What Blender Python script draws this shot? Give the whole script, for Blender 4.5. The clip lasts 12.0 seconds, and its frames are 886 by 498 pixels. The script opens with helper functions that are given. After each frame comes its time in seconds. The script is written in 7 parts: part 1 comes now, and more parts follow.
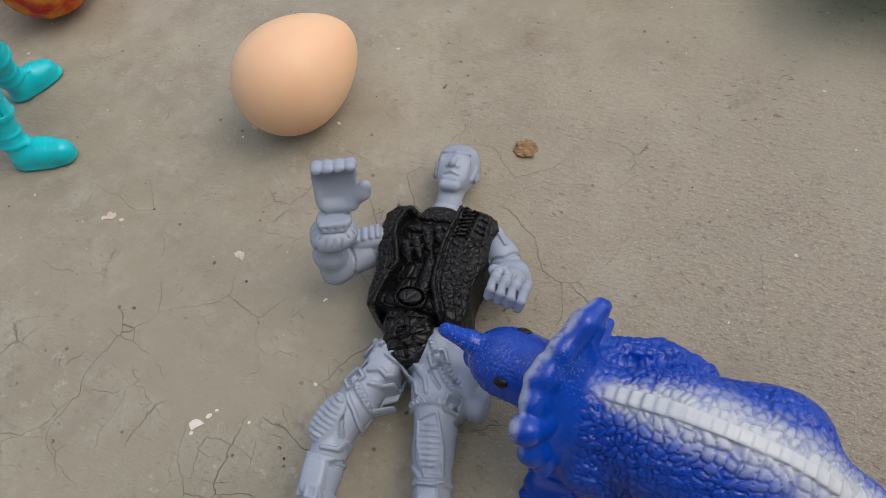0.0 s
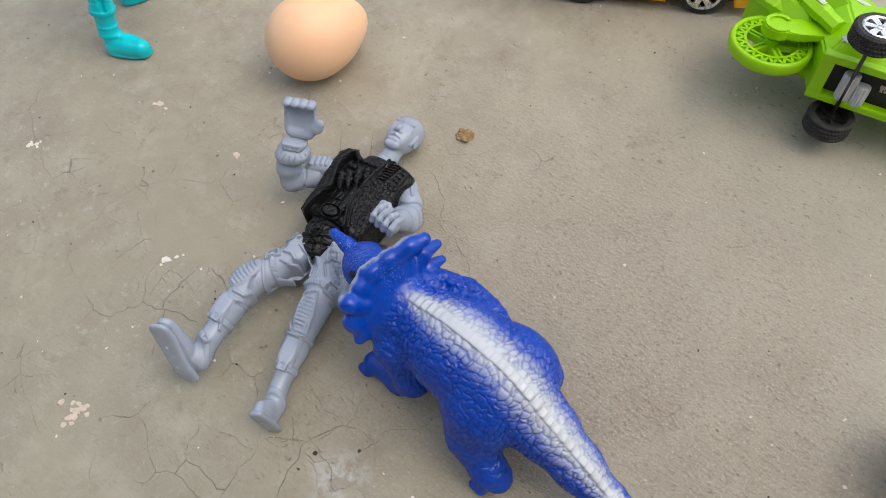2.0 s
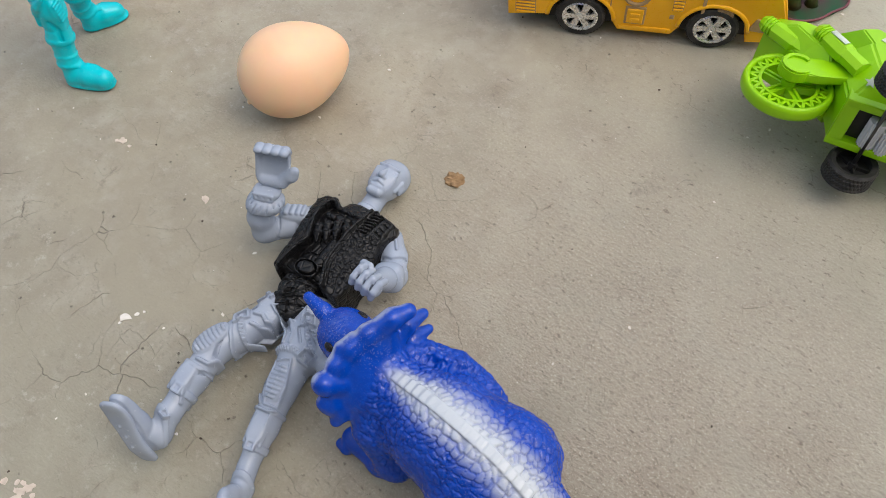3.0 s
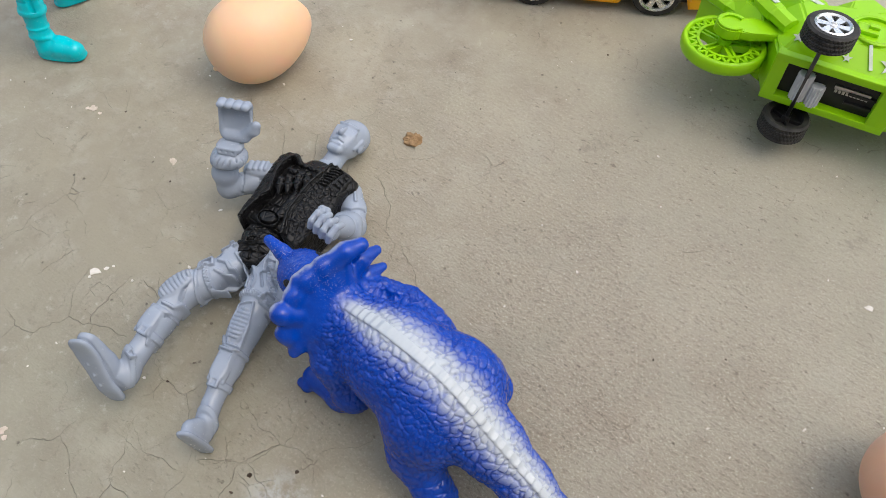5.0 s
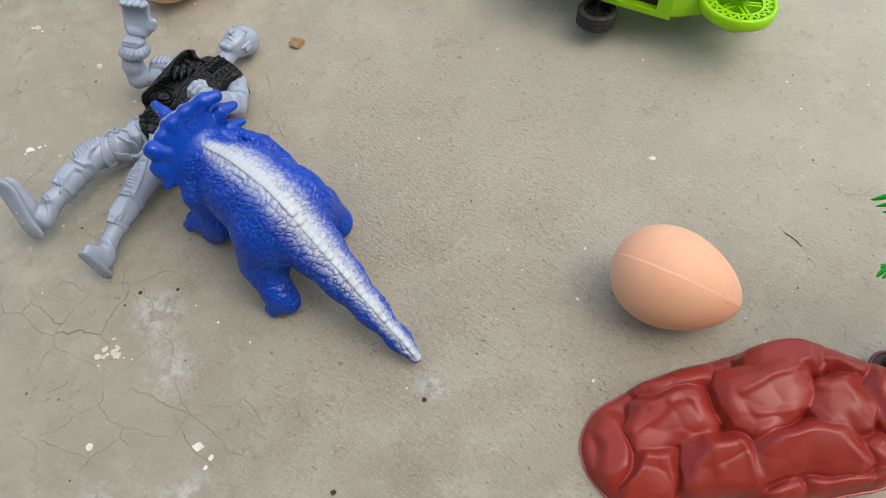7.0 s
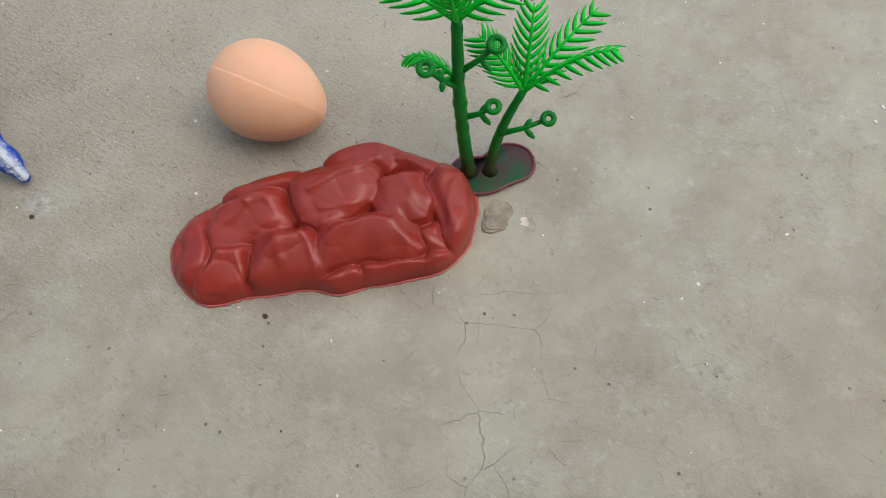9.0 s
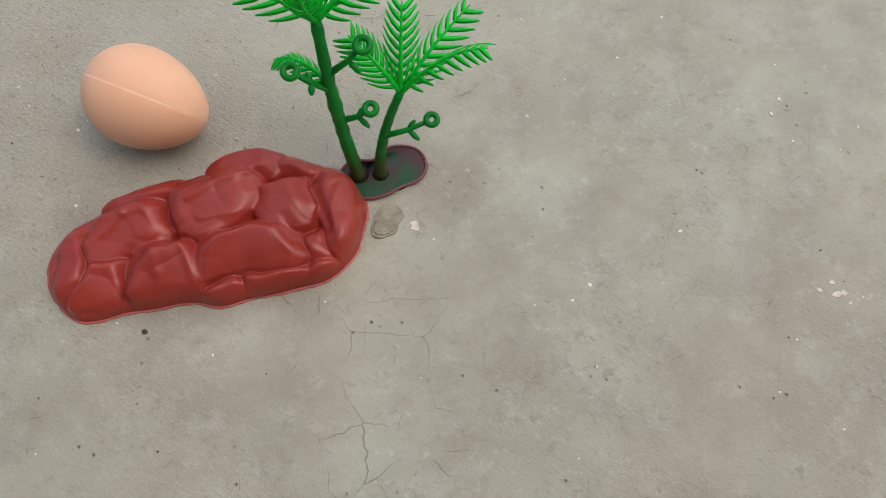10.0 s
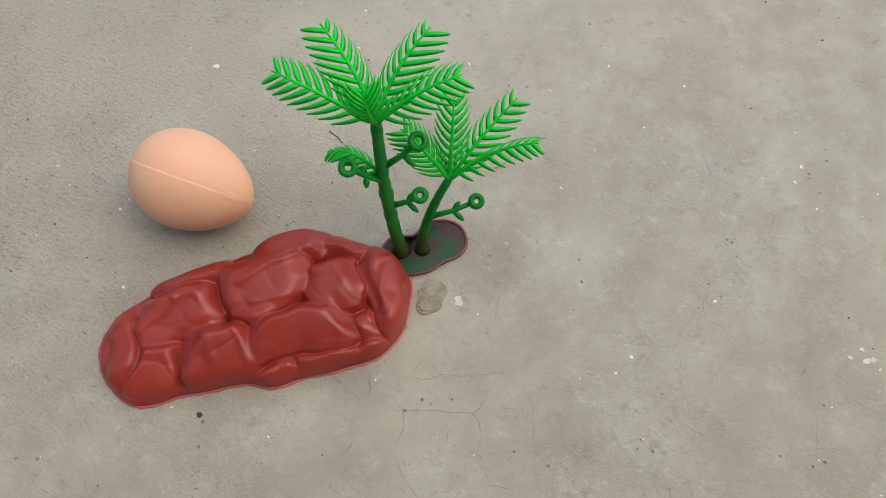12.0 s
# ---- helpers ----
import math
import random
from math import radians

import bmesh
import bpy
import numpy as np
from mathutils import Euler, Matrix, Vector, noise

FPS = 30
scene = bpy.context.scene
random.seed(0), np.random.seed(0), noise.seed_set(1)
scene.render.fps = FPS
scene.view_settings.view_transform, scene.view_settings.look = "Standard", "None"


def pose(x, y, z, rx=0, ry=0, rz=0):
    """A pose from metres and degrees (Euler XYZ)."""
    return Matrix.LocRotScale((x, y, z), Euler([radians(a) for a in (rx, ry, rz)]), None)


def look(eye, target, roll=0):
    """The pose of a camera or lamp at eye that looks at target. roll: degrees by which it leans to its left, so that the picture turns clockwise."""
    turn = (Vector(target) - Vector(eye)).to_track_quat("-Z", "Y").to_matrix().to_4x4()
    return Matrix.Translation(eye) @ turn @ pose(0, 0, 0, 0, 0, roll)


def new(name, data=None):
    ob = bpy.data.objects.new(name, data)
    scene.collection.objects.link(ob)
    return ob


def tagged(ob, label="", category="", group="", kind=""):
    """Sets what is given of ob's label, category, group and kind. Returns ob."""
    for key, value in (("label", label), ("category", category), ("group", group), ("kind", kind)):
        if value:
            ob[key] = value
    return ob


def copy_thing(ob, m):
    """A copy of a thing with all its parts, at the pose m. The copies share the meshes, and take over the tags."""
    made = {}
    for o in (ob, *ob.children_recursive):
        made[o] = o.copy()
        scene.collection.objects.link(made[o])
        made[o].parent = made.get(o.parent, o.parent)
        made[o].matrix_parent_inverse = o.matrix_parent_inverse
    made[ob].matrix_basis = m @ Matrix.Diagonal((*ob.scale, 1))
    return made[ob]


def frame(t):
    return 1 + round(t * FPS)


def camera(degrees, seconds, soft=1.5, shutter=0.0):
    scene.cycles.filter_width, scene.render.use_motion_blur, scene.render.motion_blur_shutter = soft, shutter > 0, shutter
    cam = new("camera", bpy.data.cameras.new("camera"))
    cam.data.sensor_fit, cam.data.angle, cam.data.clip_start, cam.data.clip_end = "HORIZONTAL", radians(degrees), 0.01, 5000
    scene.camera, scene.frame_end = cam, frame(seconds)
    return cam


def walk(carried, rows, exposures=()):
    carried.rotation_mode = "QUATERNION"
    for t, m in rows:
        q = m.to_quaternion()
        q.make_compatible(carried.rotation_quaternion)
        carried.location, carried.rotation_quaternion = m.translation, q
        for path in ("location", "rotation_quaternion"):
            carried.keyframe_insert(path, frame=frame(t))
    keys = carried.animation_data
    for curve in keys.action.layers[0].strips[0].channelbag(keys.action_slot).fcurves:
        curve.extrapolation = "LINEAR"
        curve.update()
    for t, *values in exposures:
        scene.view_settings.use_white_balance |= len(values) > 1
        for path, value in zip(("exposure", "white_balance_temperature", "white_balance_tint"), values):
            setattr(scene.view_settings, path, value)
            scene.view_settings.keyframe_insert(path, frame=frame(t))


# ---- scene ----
cam = camera(59.8, 12.0, soft=0.6)
PATH = [
    (0, (0.103, -0.0885, 0.2509), (0.052, 0.8615, -1.5091), -14.9),
    (0.1, (0.0974, -0.1053, 0.2688), (0.0554, 0.8047, -1.5112), -11.3),
    (0.2, (0.100, -0.106, 0.285), (0.054, 0.729, -1.532), -9.0),
    (0.3, (0.106, -0.118, 0.308), (0.059, 0.612, -1.554), -6.9),
    (0.4, (0.109, -0.138, 0.321), (0.063, 0.572, -1.548), -6.1),
    (0.5, (0.121, -0.1512, 0.3326), (0.043, 0.5038, -1.5554), -7.8),
    (0.6, (0.1322, -0.159, 0.364), (0.0482, 0.379, -1.56), -7.4),
    (0.9, (0.1512, -0.1635, 0.4133), (-0.0248, 0.4925, -1.4677), -12.2),
    (1, (0.1568, -0.1557, 0.4133), (-0.0502, 0.5953, -1.4287), -12.3),
    (1.2, (0.1781, -0.1557, 0.3752), (-0.0799, 0.7313, -1.3988), -12.4),
    (1.5, (0.1792, -0.1658, 0.3405), (-0.0898, 0.7682, -1.4075), -10.2),
    (2, (0.1814, -0.1523, 0.3125), (-0.0926, 0.7907, -1.4305), -10.2),
    (2.5, (0.1736, -0.1277, 0.2979), (-0.0914, 0.8193, -1.4451), -9.1),
    (2.7, (0.1758, -0.1176, 0.2968), (-0.0812, 0.8334, -1.4442), -8.8),
    (4.5, (0.1747, -0.1288, 0.2923), (-0.0243, 0.8592, -1.4357), -6.3),
    (5, (0.1915, -0.1467, 0.2957), (-0.0155, 0.8413, -1.4303), -6.9),
    (5.5, (0.2072, -0.1646, 0.2979), (-0.0118, 0.8244, -1.4271), -7.5),
    (6, (0.2285, -0.187, 0.3058), (-0.0115, 0.802, -1.4162), -8.8),
    (6.5, (0.2565, -0.215, 0.3192), (0.0045, 0.785, -1.3938), -9.4),
    (7, (0.2845, -0.2341, 0.3136), (0.0145, 0.7649, -1.3974), -10.5),
    (7.5, (0.3248, -0.2677, 0.3091), (0.0558, 0.7033, -1.4179), -11.0),
    (7.7, (0.3394, -0.28, 0.3058), (0.0774, 0.677, -1.4312), -10.8),
    (9.3, (0.4502, -0.2755, 0.2834), (0.3712, 0.5825, -1.5216), -4.0),
    (9.5, (0.4592, -0.2744, 0.2789), (0.3912, 0.5836, -1.5271), -3.7),
    (10, (0.4693, -0.2688, 0.2834), (0.4203, 0.5912, -1.5216), -3.3),
    (10.5, (0.4749, -0.2766, 0.2923), (0.4449, 0.5984, -1.5057), -2.5),
    (11, (0.4726, -0.2744, 0.2968), (0.4656, 0.6036, -1.5012), -1.3),
    (11.5, (0.485, -0.2699, 0.2867), (0.49, 0.6051, -1.5113), -1.0),
    (12, (0.4424, -0.2464, 0.3046), (0.4514, 0.6286, -1.4944), -1.0),
]
walk(cam, [(t, look(eye, target, roll)) for t, eye, target, roll in PATH],
     exposures=((0, -0.27, 6520, 10), (0.5, -0.07, 6640, 7), (1.0, 0.08, 6600, 8), (2.7, 0.08, 6430, 9), (4.5, 0.11, 6430, 8), (7.5, 0.18, 6300, 7), (9.5, 0.00, 6150, 6), (12, 0.03, 6250, 7)))

# ---- world and sun: a bright overcast day ----
world = bpy.data.worlds.new("overcast_sky")
scene.world = world
world.use_nodes = True
wn = world.node_tree.nodes
wn.clear()
sky = wn.new("ShaderNodeTexSky")
sky.sky_type = "NISHITA"
sky.sun_disc = False
sky.sun_elevation = radians(62)
sky.sun_rotation = radians(96)
sky.air_density = 1.0
sky.dust_density = 4.0
bg = wn.new("ShaderNodeBackground")
bg.inputs[1].default_value = 0.20
wout = wn.new("ShaderNodeOutputWorld")
world.node_tree.links.new(sky.outputs[0], bg.inputs[0])
world.node_tree.links.new(bg.outputs[0], wout.inputs[0])

sun_data = bpy.data.lights.new("sun", "SUN")
sun_data.energy = 1.3
sun_data.angle = radians(135)
sun_data.color = (1.0, 0.95, 0.87)
sun = new("sun", sun_data)
sun.matrix_world = look((0.45, -0.05, 1.6), (0, 0, 0))

# ---- materials ----


def plastic(name, color, rough=0.35, color2=None, mix_scale=60, grain=900, bump=0.02, spec=0.32, metal=0.0, coat=0.0, sss=0.0, dust=0.0):
    """Moulded plastic or paint: base colour that wanders at two scales, with a fine grain in gloss and relief."""
    m = bpy.data.materials.new(name)
    m.use_nodes = True
    nt = m.node_tree
    b = nt.nodes["Principled BSDF"]
    lk = nt.links.new
    tc = nt.nodes.new("ShaderNodeTexCoord")
    big = nt.nodes.new("ShaderNodeTexNoise")
    big.inputs["Scale"].default_value = mix_scale
    big.inputs["Detail"].default_value = 5
    lk(tc.outputs["Object"], big.inputs["Vector"])
    mixc = nt.nodes.new("ShaderNodeMix")
    mixc.data_type = "RGBA"
    c2 = color2 or tuple(c * 0.86 for c in color)
    mixc.inputs[6].default_value = (*color, 1)
    mixc.inputs[7].default_value = (*c2, 1)
    ramp = nt.nodes.new("ShaderNodeValToRGB")
    ramp.color_ramp.elements[0].position = 0.38
    ramp.color_ramp.elements[1].position = 0.68
    lk(big.outputs[0], ramp.inputs[0])
    lk(ramp.outputs[0], mixc.inputs[0])
    last = mixc.outputs[2]
    fine = nt.nodes.new("ShaderNodeTexNoise")
    fine.inputs["Scale"].default_value = grain
    fine.inputs["Detail"].default_value = 4
    lk(tc.outputs["Object"], fine.inputs["Vector"])
    if dust:
        dr = nt.nodes.new("ShaderNodeValToRGB")
        dr.color_ramp.elements[0].position = 0.60
        dr.color_ramp.elements[1].position = 0.75
        dr.color_ramp.elements[1].color = (dust, dust, dust, 1)
        lk(fine.outputs[0], dr.inputs[0])
        dm = nt.nodes.new("ShaderNodeMix")
        dm.data_type = "RGBA"
        dm.inputs[7].default_value = (0.45, 0.42, 0.36, 1)
        lk(dr.outputs[0], dm.inputs[0])
        lk(last, dm.inputs[6])
        last = dm.outputs[2]
    lk(last, b.inputs["Base Color"])
    rr = nt.nodes.new("ShaderNodeMapRange")
    rr.inputs[3].default_value = max(0.03, rough - 0.08)
    rr.inputs[4].default_value = min(1.0, rough + 0.12)
    lk(fine.outputs[0], rr.inputs[0])
    lk(rr.outputs[0], b.inputs["Roughness"])
    bp = nt.nodes.new("ShaderNodeBump")
    bp.inputs["Strength"].default_value = 0.5
    bp.inputs["Distance"].default_value = bump * 0.001
    lk(fine.outputs[0], bp.inputs["Height"])
    lk(bp.outputs[0], b.inputs["Normal"])
    b.inputs["Metallic"].default_value = metal
    b.inputs["Specular IOR Level"].default_value = spec
    b.inputs["Coat Weight"].default_value = coat
    if sss:
        b.inputs["Subsurface Weight"].default_value = sss
        b.inputs["Subsurface Radius"].default_value = (0.004, 0.002, 0.001)
        b.inputs["Subsurface Scale"].default_value = 2.2
    return m


def two_tone(name, color, rough, color2, *rest):
    """Green plastic moulded into maroon: the two run together near the foot."""
    m = plastic(name, color, rough, color2, *rest)
    nt = m.node_tree
    b = nt.nodes["Principled BSDF"]
    src = b.inputs["Base Color"].links[0].from_socket
    tc = nt.nodes.new("ShaderNodeTexCoord")
    sep = nt.nodes.new("ShaderNodeSeparateXYZ")
    nt.links.new(tc.outputs["Object"], sep.inputs[0])
    no = nt.nodes.new("ShaderNodeTexNoise")
    no.inputs["Scale"].default_value = 140
    nt.links.new(tc.outputs["Object"], no.inputs["Vector"])
    add = nt.nodes.new("ShaderNodeMath")
    add.operation = "MULTIPLY_ADD"
    add.inputs[1].default_value = 0.016
    nt.links.new(no.outputs[0], add.inputs[0])
    nt.links.new(sep.outputs[2], add.inputs[2])
    r = nt.nodes.new("ShaderNodeMapRange")
    for i, v in enumerate((0.010, 0.034, 0.85, 0.0)):
        r.inputs[i + 1].default_value = v
    nt.links.new(add.outputs[0], r.inputs[0])
    mix = nt.nodes.new("ShaderNodeMix")
    mix.data_type = "RGBA"
    mix.inputs[7].default_value = (0.060, 0.022, 0.020, 1)
    nt.links.new(r.outputs[0], mix.inputs[0])
    nt.links.new(src, mix.inputs[6])
    nt.links.new(mix.outputs[2], b.inputs["Base Color"])
    return m


def creased(m, scale, deep):
    """Adds a relief of small plates parted by creases, like cracked hide."""
    nt = m.node_tree
    tc = nt.nodes.new("ShaderNodeTexCoord")
    v = nt.nodes.new("ShaderNodeTexVoronoi")
    v.feature = "DISTANCE_TO_EDGE"
    v.inputs["Scale"].default_value = scale
    nt.links.new(tc.outputs["Object"], v.inputs["Vector"])
    r = nt.nodes.new("ShaderNodeMapRange")
    r.interpolation_type = "SMOOTHSTEP"
    r.inputs[2].default_value = 0.16
    nt.links.new(v.outputs[0], r.inputs[0])
    bp = nt.nodes.new("ShaderNodeBump")
    bp.inputs["Strength"].default_value = 0.8
    bp.inputs["Distance"].default_value = deep
    nt.links.new(r.outputs[0], bp.inputs["Height"])
    fine = nt.nodes["Principled BSDF"].inputs["Normal"].links[0].from_node
    nt.links.new(bp.outputs[0], fine.inputs["Normal"])


def concrete():
    """Old trowelled concrete: warm grey, blotched, with sand grain, hairline cracks and pale smears."""
    m = bpy.data.materials.new("concrete")
    m.use_nodes = True
    nt = m.node_tree
    b = nt.nodes["Principled BSDF"]
    lk = nt.links.new

    def node(kind, **values):
        n = nt.nodes.new(kind)
        for k, v in values.items():
            n.inputs[k].default_value = v
        return n

    def ramp(src, lo, hi, c0=(0, 0, 0, 1), c1=(1, 1, 1, 1)):
        r = nt.nodes.new("ShaderNodeValToRGB")
        r.color_ramp.elements[0].position, r.color_ramp.elements[1].position = lo, hi
        r.color_ramp.elements[0].color, r.color_ramp.elements[1].color = c0, c1
        lk(src, r.inputs[0])
        return r.outputs[0]

    def mixed(fac, a, c, mode="MIX"):
        n = nt.nodes.new("ShaderNodeMix")
        n.data_type, n.blend_type = "RGBA", mode
        for src, slot in ((fac, 0), (a, 6), (c, 7)):
            if isinstance(src, (tuple, float, int)):
                n.inputs[slot].default_value = src
            else:
                lk(src, n.inputs[slot])
        return n.outputs[2]

    def math_node(op, a, c):
        n = nt.nodes.new("ShaderNodeMath")
        n.operation = op
        for src, slot in ((a, 0), (c, 1)):
            if isinstance(src, (float, int)):
                n.inputs[slot].default_value = src
            else:
                lk(src, n.inputs[slot])
        return n.outputs[0]

    tc = nt.nodes.new("ShaderNodeTexCoord")
    at = tc.outputs["Object"]

    def noise_at(scale, detail=6, rough=0.55, vec=None):
        n = node("ShaderNodeTexNoise", Scale=scale, Detail=detail, Roughness=rough)
        lk(vec or at, n.inputs["Vector"])
        return n.outputs[0]

    turned = nt.nodes.new("ShaderNodeMapping")
    turned.inputs["Rotation"].default_value = (0, 0, 0.60)
    lk(at, turned.inputs["Vector"])
    stretch = nt.nodes.new("ShaderNodeMapping")
    stretch.inputs["Scale"].default_value = (0.8, 1.6, 1.0)
    lk(turned.outputs[0], stretch.inputs["Vector"])
    broad = noise_at(5.5, 4)
    blotch = noise_at(24, 7, 0.62)
    sand = noise_at(400, 5, 0.7, stretch.outputs[0])
    grit = noise_at(900, 3, 0.6)
    col = mixed(ramp(broad, 0.35, 0.65), (0.338, 0.294, 0.211, 1), (0.366, 0.350, 0.270, 1))
    col = mixed(ramp(blotch, 0.36, 0.70), col, (0.262, 0.226, 0.172, 1))
    col = mixed(math_node("MULTIPLY", ramp(noise_at(60, 6, 0.7), 0.52, 0.72), 0.45), col, (0.455, 0.42, 0.355, 1))
    # the surface is sandier in some places than in others
    worn = ramp(noise_at(7.5, 5), 0.38, 0.62, (0.12, 0.12, 0.12, 1), (0.36, 0.36, 0.36, 1))
    open_at = nt.nodes.new("ShaderNodeVectorMath")
    open_at.operation = "DISTANCE"
    open_at.inputs[1].default_value = (0.25, -0.01, 0)
    lk(at, open_at.inputs[0])
    worn = math_node("ADD", worn, ramp(open_at.outputs["Value"], 0.06, 0.19, (0.80, 0.80, 0.80, 1), (0, 0, 0, 1)))
    # a warmer, sandier stretch between the figure and the egg
    warm = ramp(math_node("ADD", open_at.outputs["Value"], math_node("MULTIPLY", broad, 0.14)), 0.10, 0.24, (0.75, 0.75, 0.75, 1), (0, 0, 0, 1))
    col = mixed(math_node("MULTIPLY", warm, 0.62), col, (0.455, 0.385, 0.300, 1))
    col = mixed(math_node("MULTIPLY", ramp(sand, 0.53, 0.63), math_node("MULTIPLY", worn, 0.60)), col, (0.200, 0.166, 0.124, 1))
    col = mixed(math_node("MULTIPLY", ramp(grit, 0.54, 0.68), math_node("MULTIPLY", worn, 0.66)), col, (0.56, 0.53, 0.42, 1))
    # darker, greener ground round one spot, a paler stretch round another
    for spot_at, lo, hi, much, tint in (((-0.03, -0.10, 0), 0.10, 0.27, 0.45, (0.262, 0.250, 0.186, 1)), ((0.37, 0.13, 0), 0.08, 0.26, 0.50, (0.430, 0.418, 0.335, 1))):
        gap = nt.nodes.new("ShaderNodeVectorMath")
        gap.operation = "DISTANCE"
        gap.inputs[1].default_value = spot_at
        lk(at, gap.inputs[0])
        reach = math_node("ADD", gap.outputs["Value"], math_node("MULTIPLY", math_node("SUBTRACT", broad, 0.5), 0.20))
        col = mixed(ramp(reach, lo, hi, (much, much, much, 1), (0, 0, 0, 1)), col, tint)
    # cloudy mottling, greener and browner by turns
    col = mixed(math_node("MULTIPLY", ramp(noise_at(34, 5, 0.6), 0.50, 0.68), 0.42), col, (0.425, 0.405, 0.325, 1))
    col = mixed(math_node("MULTIPLY", ramp(noise_at(17, 6, 0.65), 0.54, 0.70), 0.40), col, (0.270, 0.245, 0.175, 1))
    # short dark flecks, drawn out by the trowel
    fleck = ramp(noise_at(330, 4, 0.6, stretch.outputs[0]), 0.60, 0.68)
    fleck = math_node("MULTIPLY", fleck, ramp(noise_at(30, 4), 0.38, 0.58))
    fleck = math_node("MULTIPLY", fleck, ramp(open_at.outputs["Value"], 0.10, 0.24, (1, 1, 1, 1), (0.35, 0.35, 0.35, 1)))
    col = mixed(math_node("MULTIPLY", fleck, 0.62), col, (0.13, 0.105, 0.078, 1))
    # dark pin holes
    pin = node("ShaderNodeTexVoronoi", Scale=150.0)
    lk(at, pin.inputs["Vector"])
    holes = math_node("MULTIPLY", ramp(pin.outputs[0], 0.07, 0.13, (1, 1, 1, 1), (0, 0, 0, 1)), ramp(noise_at(45, 3), 0.52, 0.60))
    holes = math_node("MULTIPLY", holes, ramp(sand, 0.40, 0.54))
    col = mixed(math_node("MULTIPLY", holes, 0.62), col, (0.07, 0.055, 0.042, 1))
    # small weathered pocks away from the sandy stretch
    away = ramp(open_at.outputs["Value"], 0.10, 0.20)
    pock = math_node("MULTIPLY", ramp(noise_at(125, 7, 0.74), 0.55, 0.64), math_node("MULTIPLY", away, ramp(noise_at(15, 4), 0.40, 0.60)))
    col = mixed(math_node("MULTIPLY", pock, 0.62), col, (0.215, 0.195, 0.148, 1))
    chalk = math_node("MULTIPLY", ramp(noise_at(170, 7, 0.74), 0.57, 0.66), math_node("MULTIPLY", away, ramp(noise_at(11, 4), 0.42, 0.62)))
    col = mixed(math_node("MULTIPLY", chalk, 0.52), col, (0.50, 0.475, 0.40, 1))
    # rough-edged dark scuffs and pale rubbed spots
    scuff = math_node("MULTIPLY", ramp(noise_at(38, 7, 0.72), 0.60, 0.68), ramp(noise_at(300, 4, 0.7), 0.40, 0.58))
    col = mixed(math_node("MULTIPLY", scuff, 0.42), col, (0.165, 0.148, 0.122, 1))
    rubbed = math_node("MULTIPLY", ramp(noise_at(52, 7, 0.75), 0.64, 0.72), ramp(noise_at(420, 4, 0.7), 0.44, 0.60))
    col = mixed(math_node("MULTIPLY", rubbed, 0.40), col, (0.52, 0.49, 0.43, 1))
    # hairline cracks
    wob = node("ShaderNodeTexNoise", Scale=30.0, Detail=4.0, Roughness=0.55)
    lk(at, wob.inputs["Vector"])
    vm = nt.nodes.new("ShaderNodeVectorMath")
    vm.operation = "MULTIPLY_ADD"
    vm.inputs[1].default_value = (0.022, 0.022, 0.0)
    lk(wob.outputs[1], vm.inputs[0])
    lk(at, vm.inputs[2])

    def cracks(scale, width):
        v = node("ShaderNodeTexVoronoi", Scale=scale)
        v.feature = "DISTANCE_TO_EDGE"
        lk(vm.outputs[0], v.inputs["Vector"])
        return ramp(v.outputs[0], width * 0.35, width, (1, 1, 1, 1), (0, 0, 0, 1))

    keep1 = ramp(noise_at(26, 4), 0.44, 0.52)
    keep2 = ramp(noise_at(34, 3), 0.52, 0.60)
    # the slab has crazed most round the lying figure, little farther on
    place = nt.nodes.new("ShaderNodeSeparateXYZ")
    lk(at, place.inputs[0])
    crazed = ramp(place.outputs[0], 0.10, 0.26, (1, 1, 1, 1), (0.30, 0.30, 0.30, 1))
    crazed = math_node("MULTIPLY", crazed, ramp(place.outputs[1], 0.06, 0.12, (1, 1, 1, 1), (0.30, 0.30, 0.30, 1)))
    spot = nt.nodes.new("ShaderNodeVectorMath")
    spot.operation = "DISTANCE"
    spot.inputs[1].default_value = (0.435, -0.20, 0)
    lk(at, spot.inputs[0])
    crazed = math_node("MAXIMUM", crazed, ramp(spot.outputs["Value"], 0.03, 0.075, (0.8, 0.8, 0.8, 1), (0, 0, 0, 1)))
    c1 = math_node("MULTIPLY", cracks(30.0, 0.0022), math_node("MULTIPLY", keep1, crazed))
    c2 = math_node("MULTIPLY", cracks(52.0, 0.0034), math_node("MULTIPLY", keep2, crazed))
    c3 = math_node("MULTIPLY", cracks(74.0, 0.011), ramp(noise_at(48, 4), 0.60, 0.67))
    crack = math_node("MAXIMUM", math_node("MAXIMUM", c1, c2), math_node("MULTIPLY", c3, 0.8))
    col = mixed(math_node("MULTIPLY", crack, 0.46), col, (0.085, 0.066, 0.048, 1))
    # bluish scuffs left by old whitewash, each with a place of its own
    smear = None
    for x, y, r in ((0.118, -0.120, 0.016), (0.142, -0.177, 0.017), (0.104, -0.180, 0.010), (0.104, -0.093, 0.016), (0.238, -0.119, 0.010), (0.160, -0.192, 0.012)):
        d = nt.nodes.new("ShaderNodeVectorMath")
        d.operation = "DISTANCE"
        d.inputs[1].default_value = (x, y, 0)
        lk(at, d.inputs[0])
        s = ramp(math_node("DIVIDE", d.outputs["Value"], r), 0.25, 1.0, (1, 1, 1, 1), (0, 0, 0, 1))
        smear = s if smear is None else math_node("MAXIMUM", smear, s)
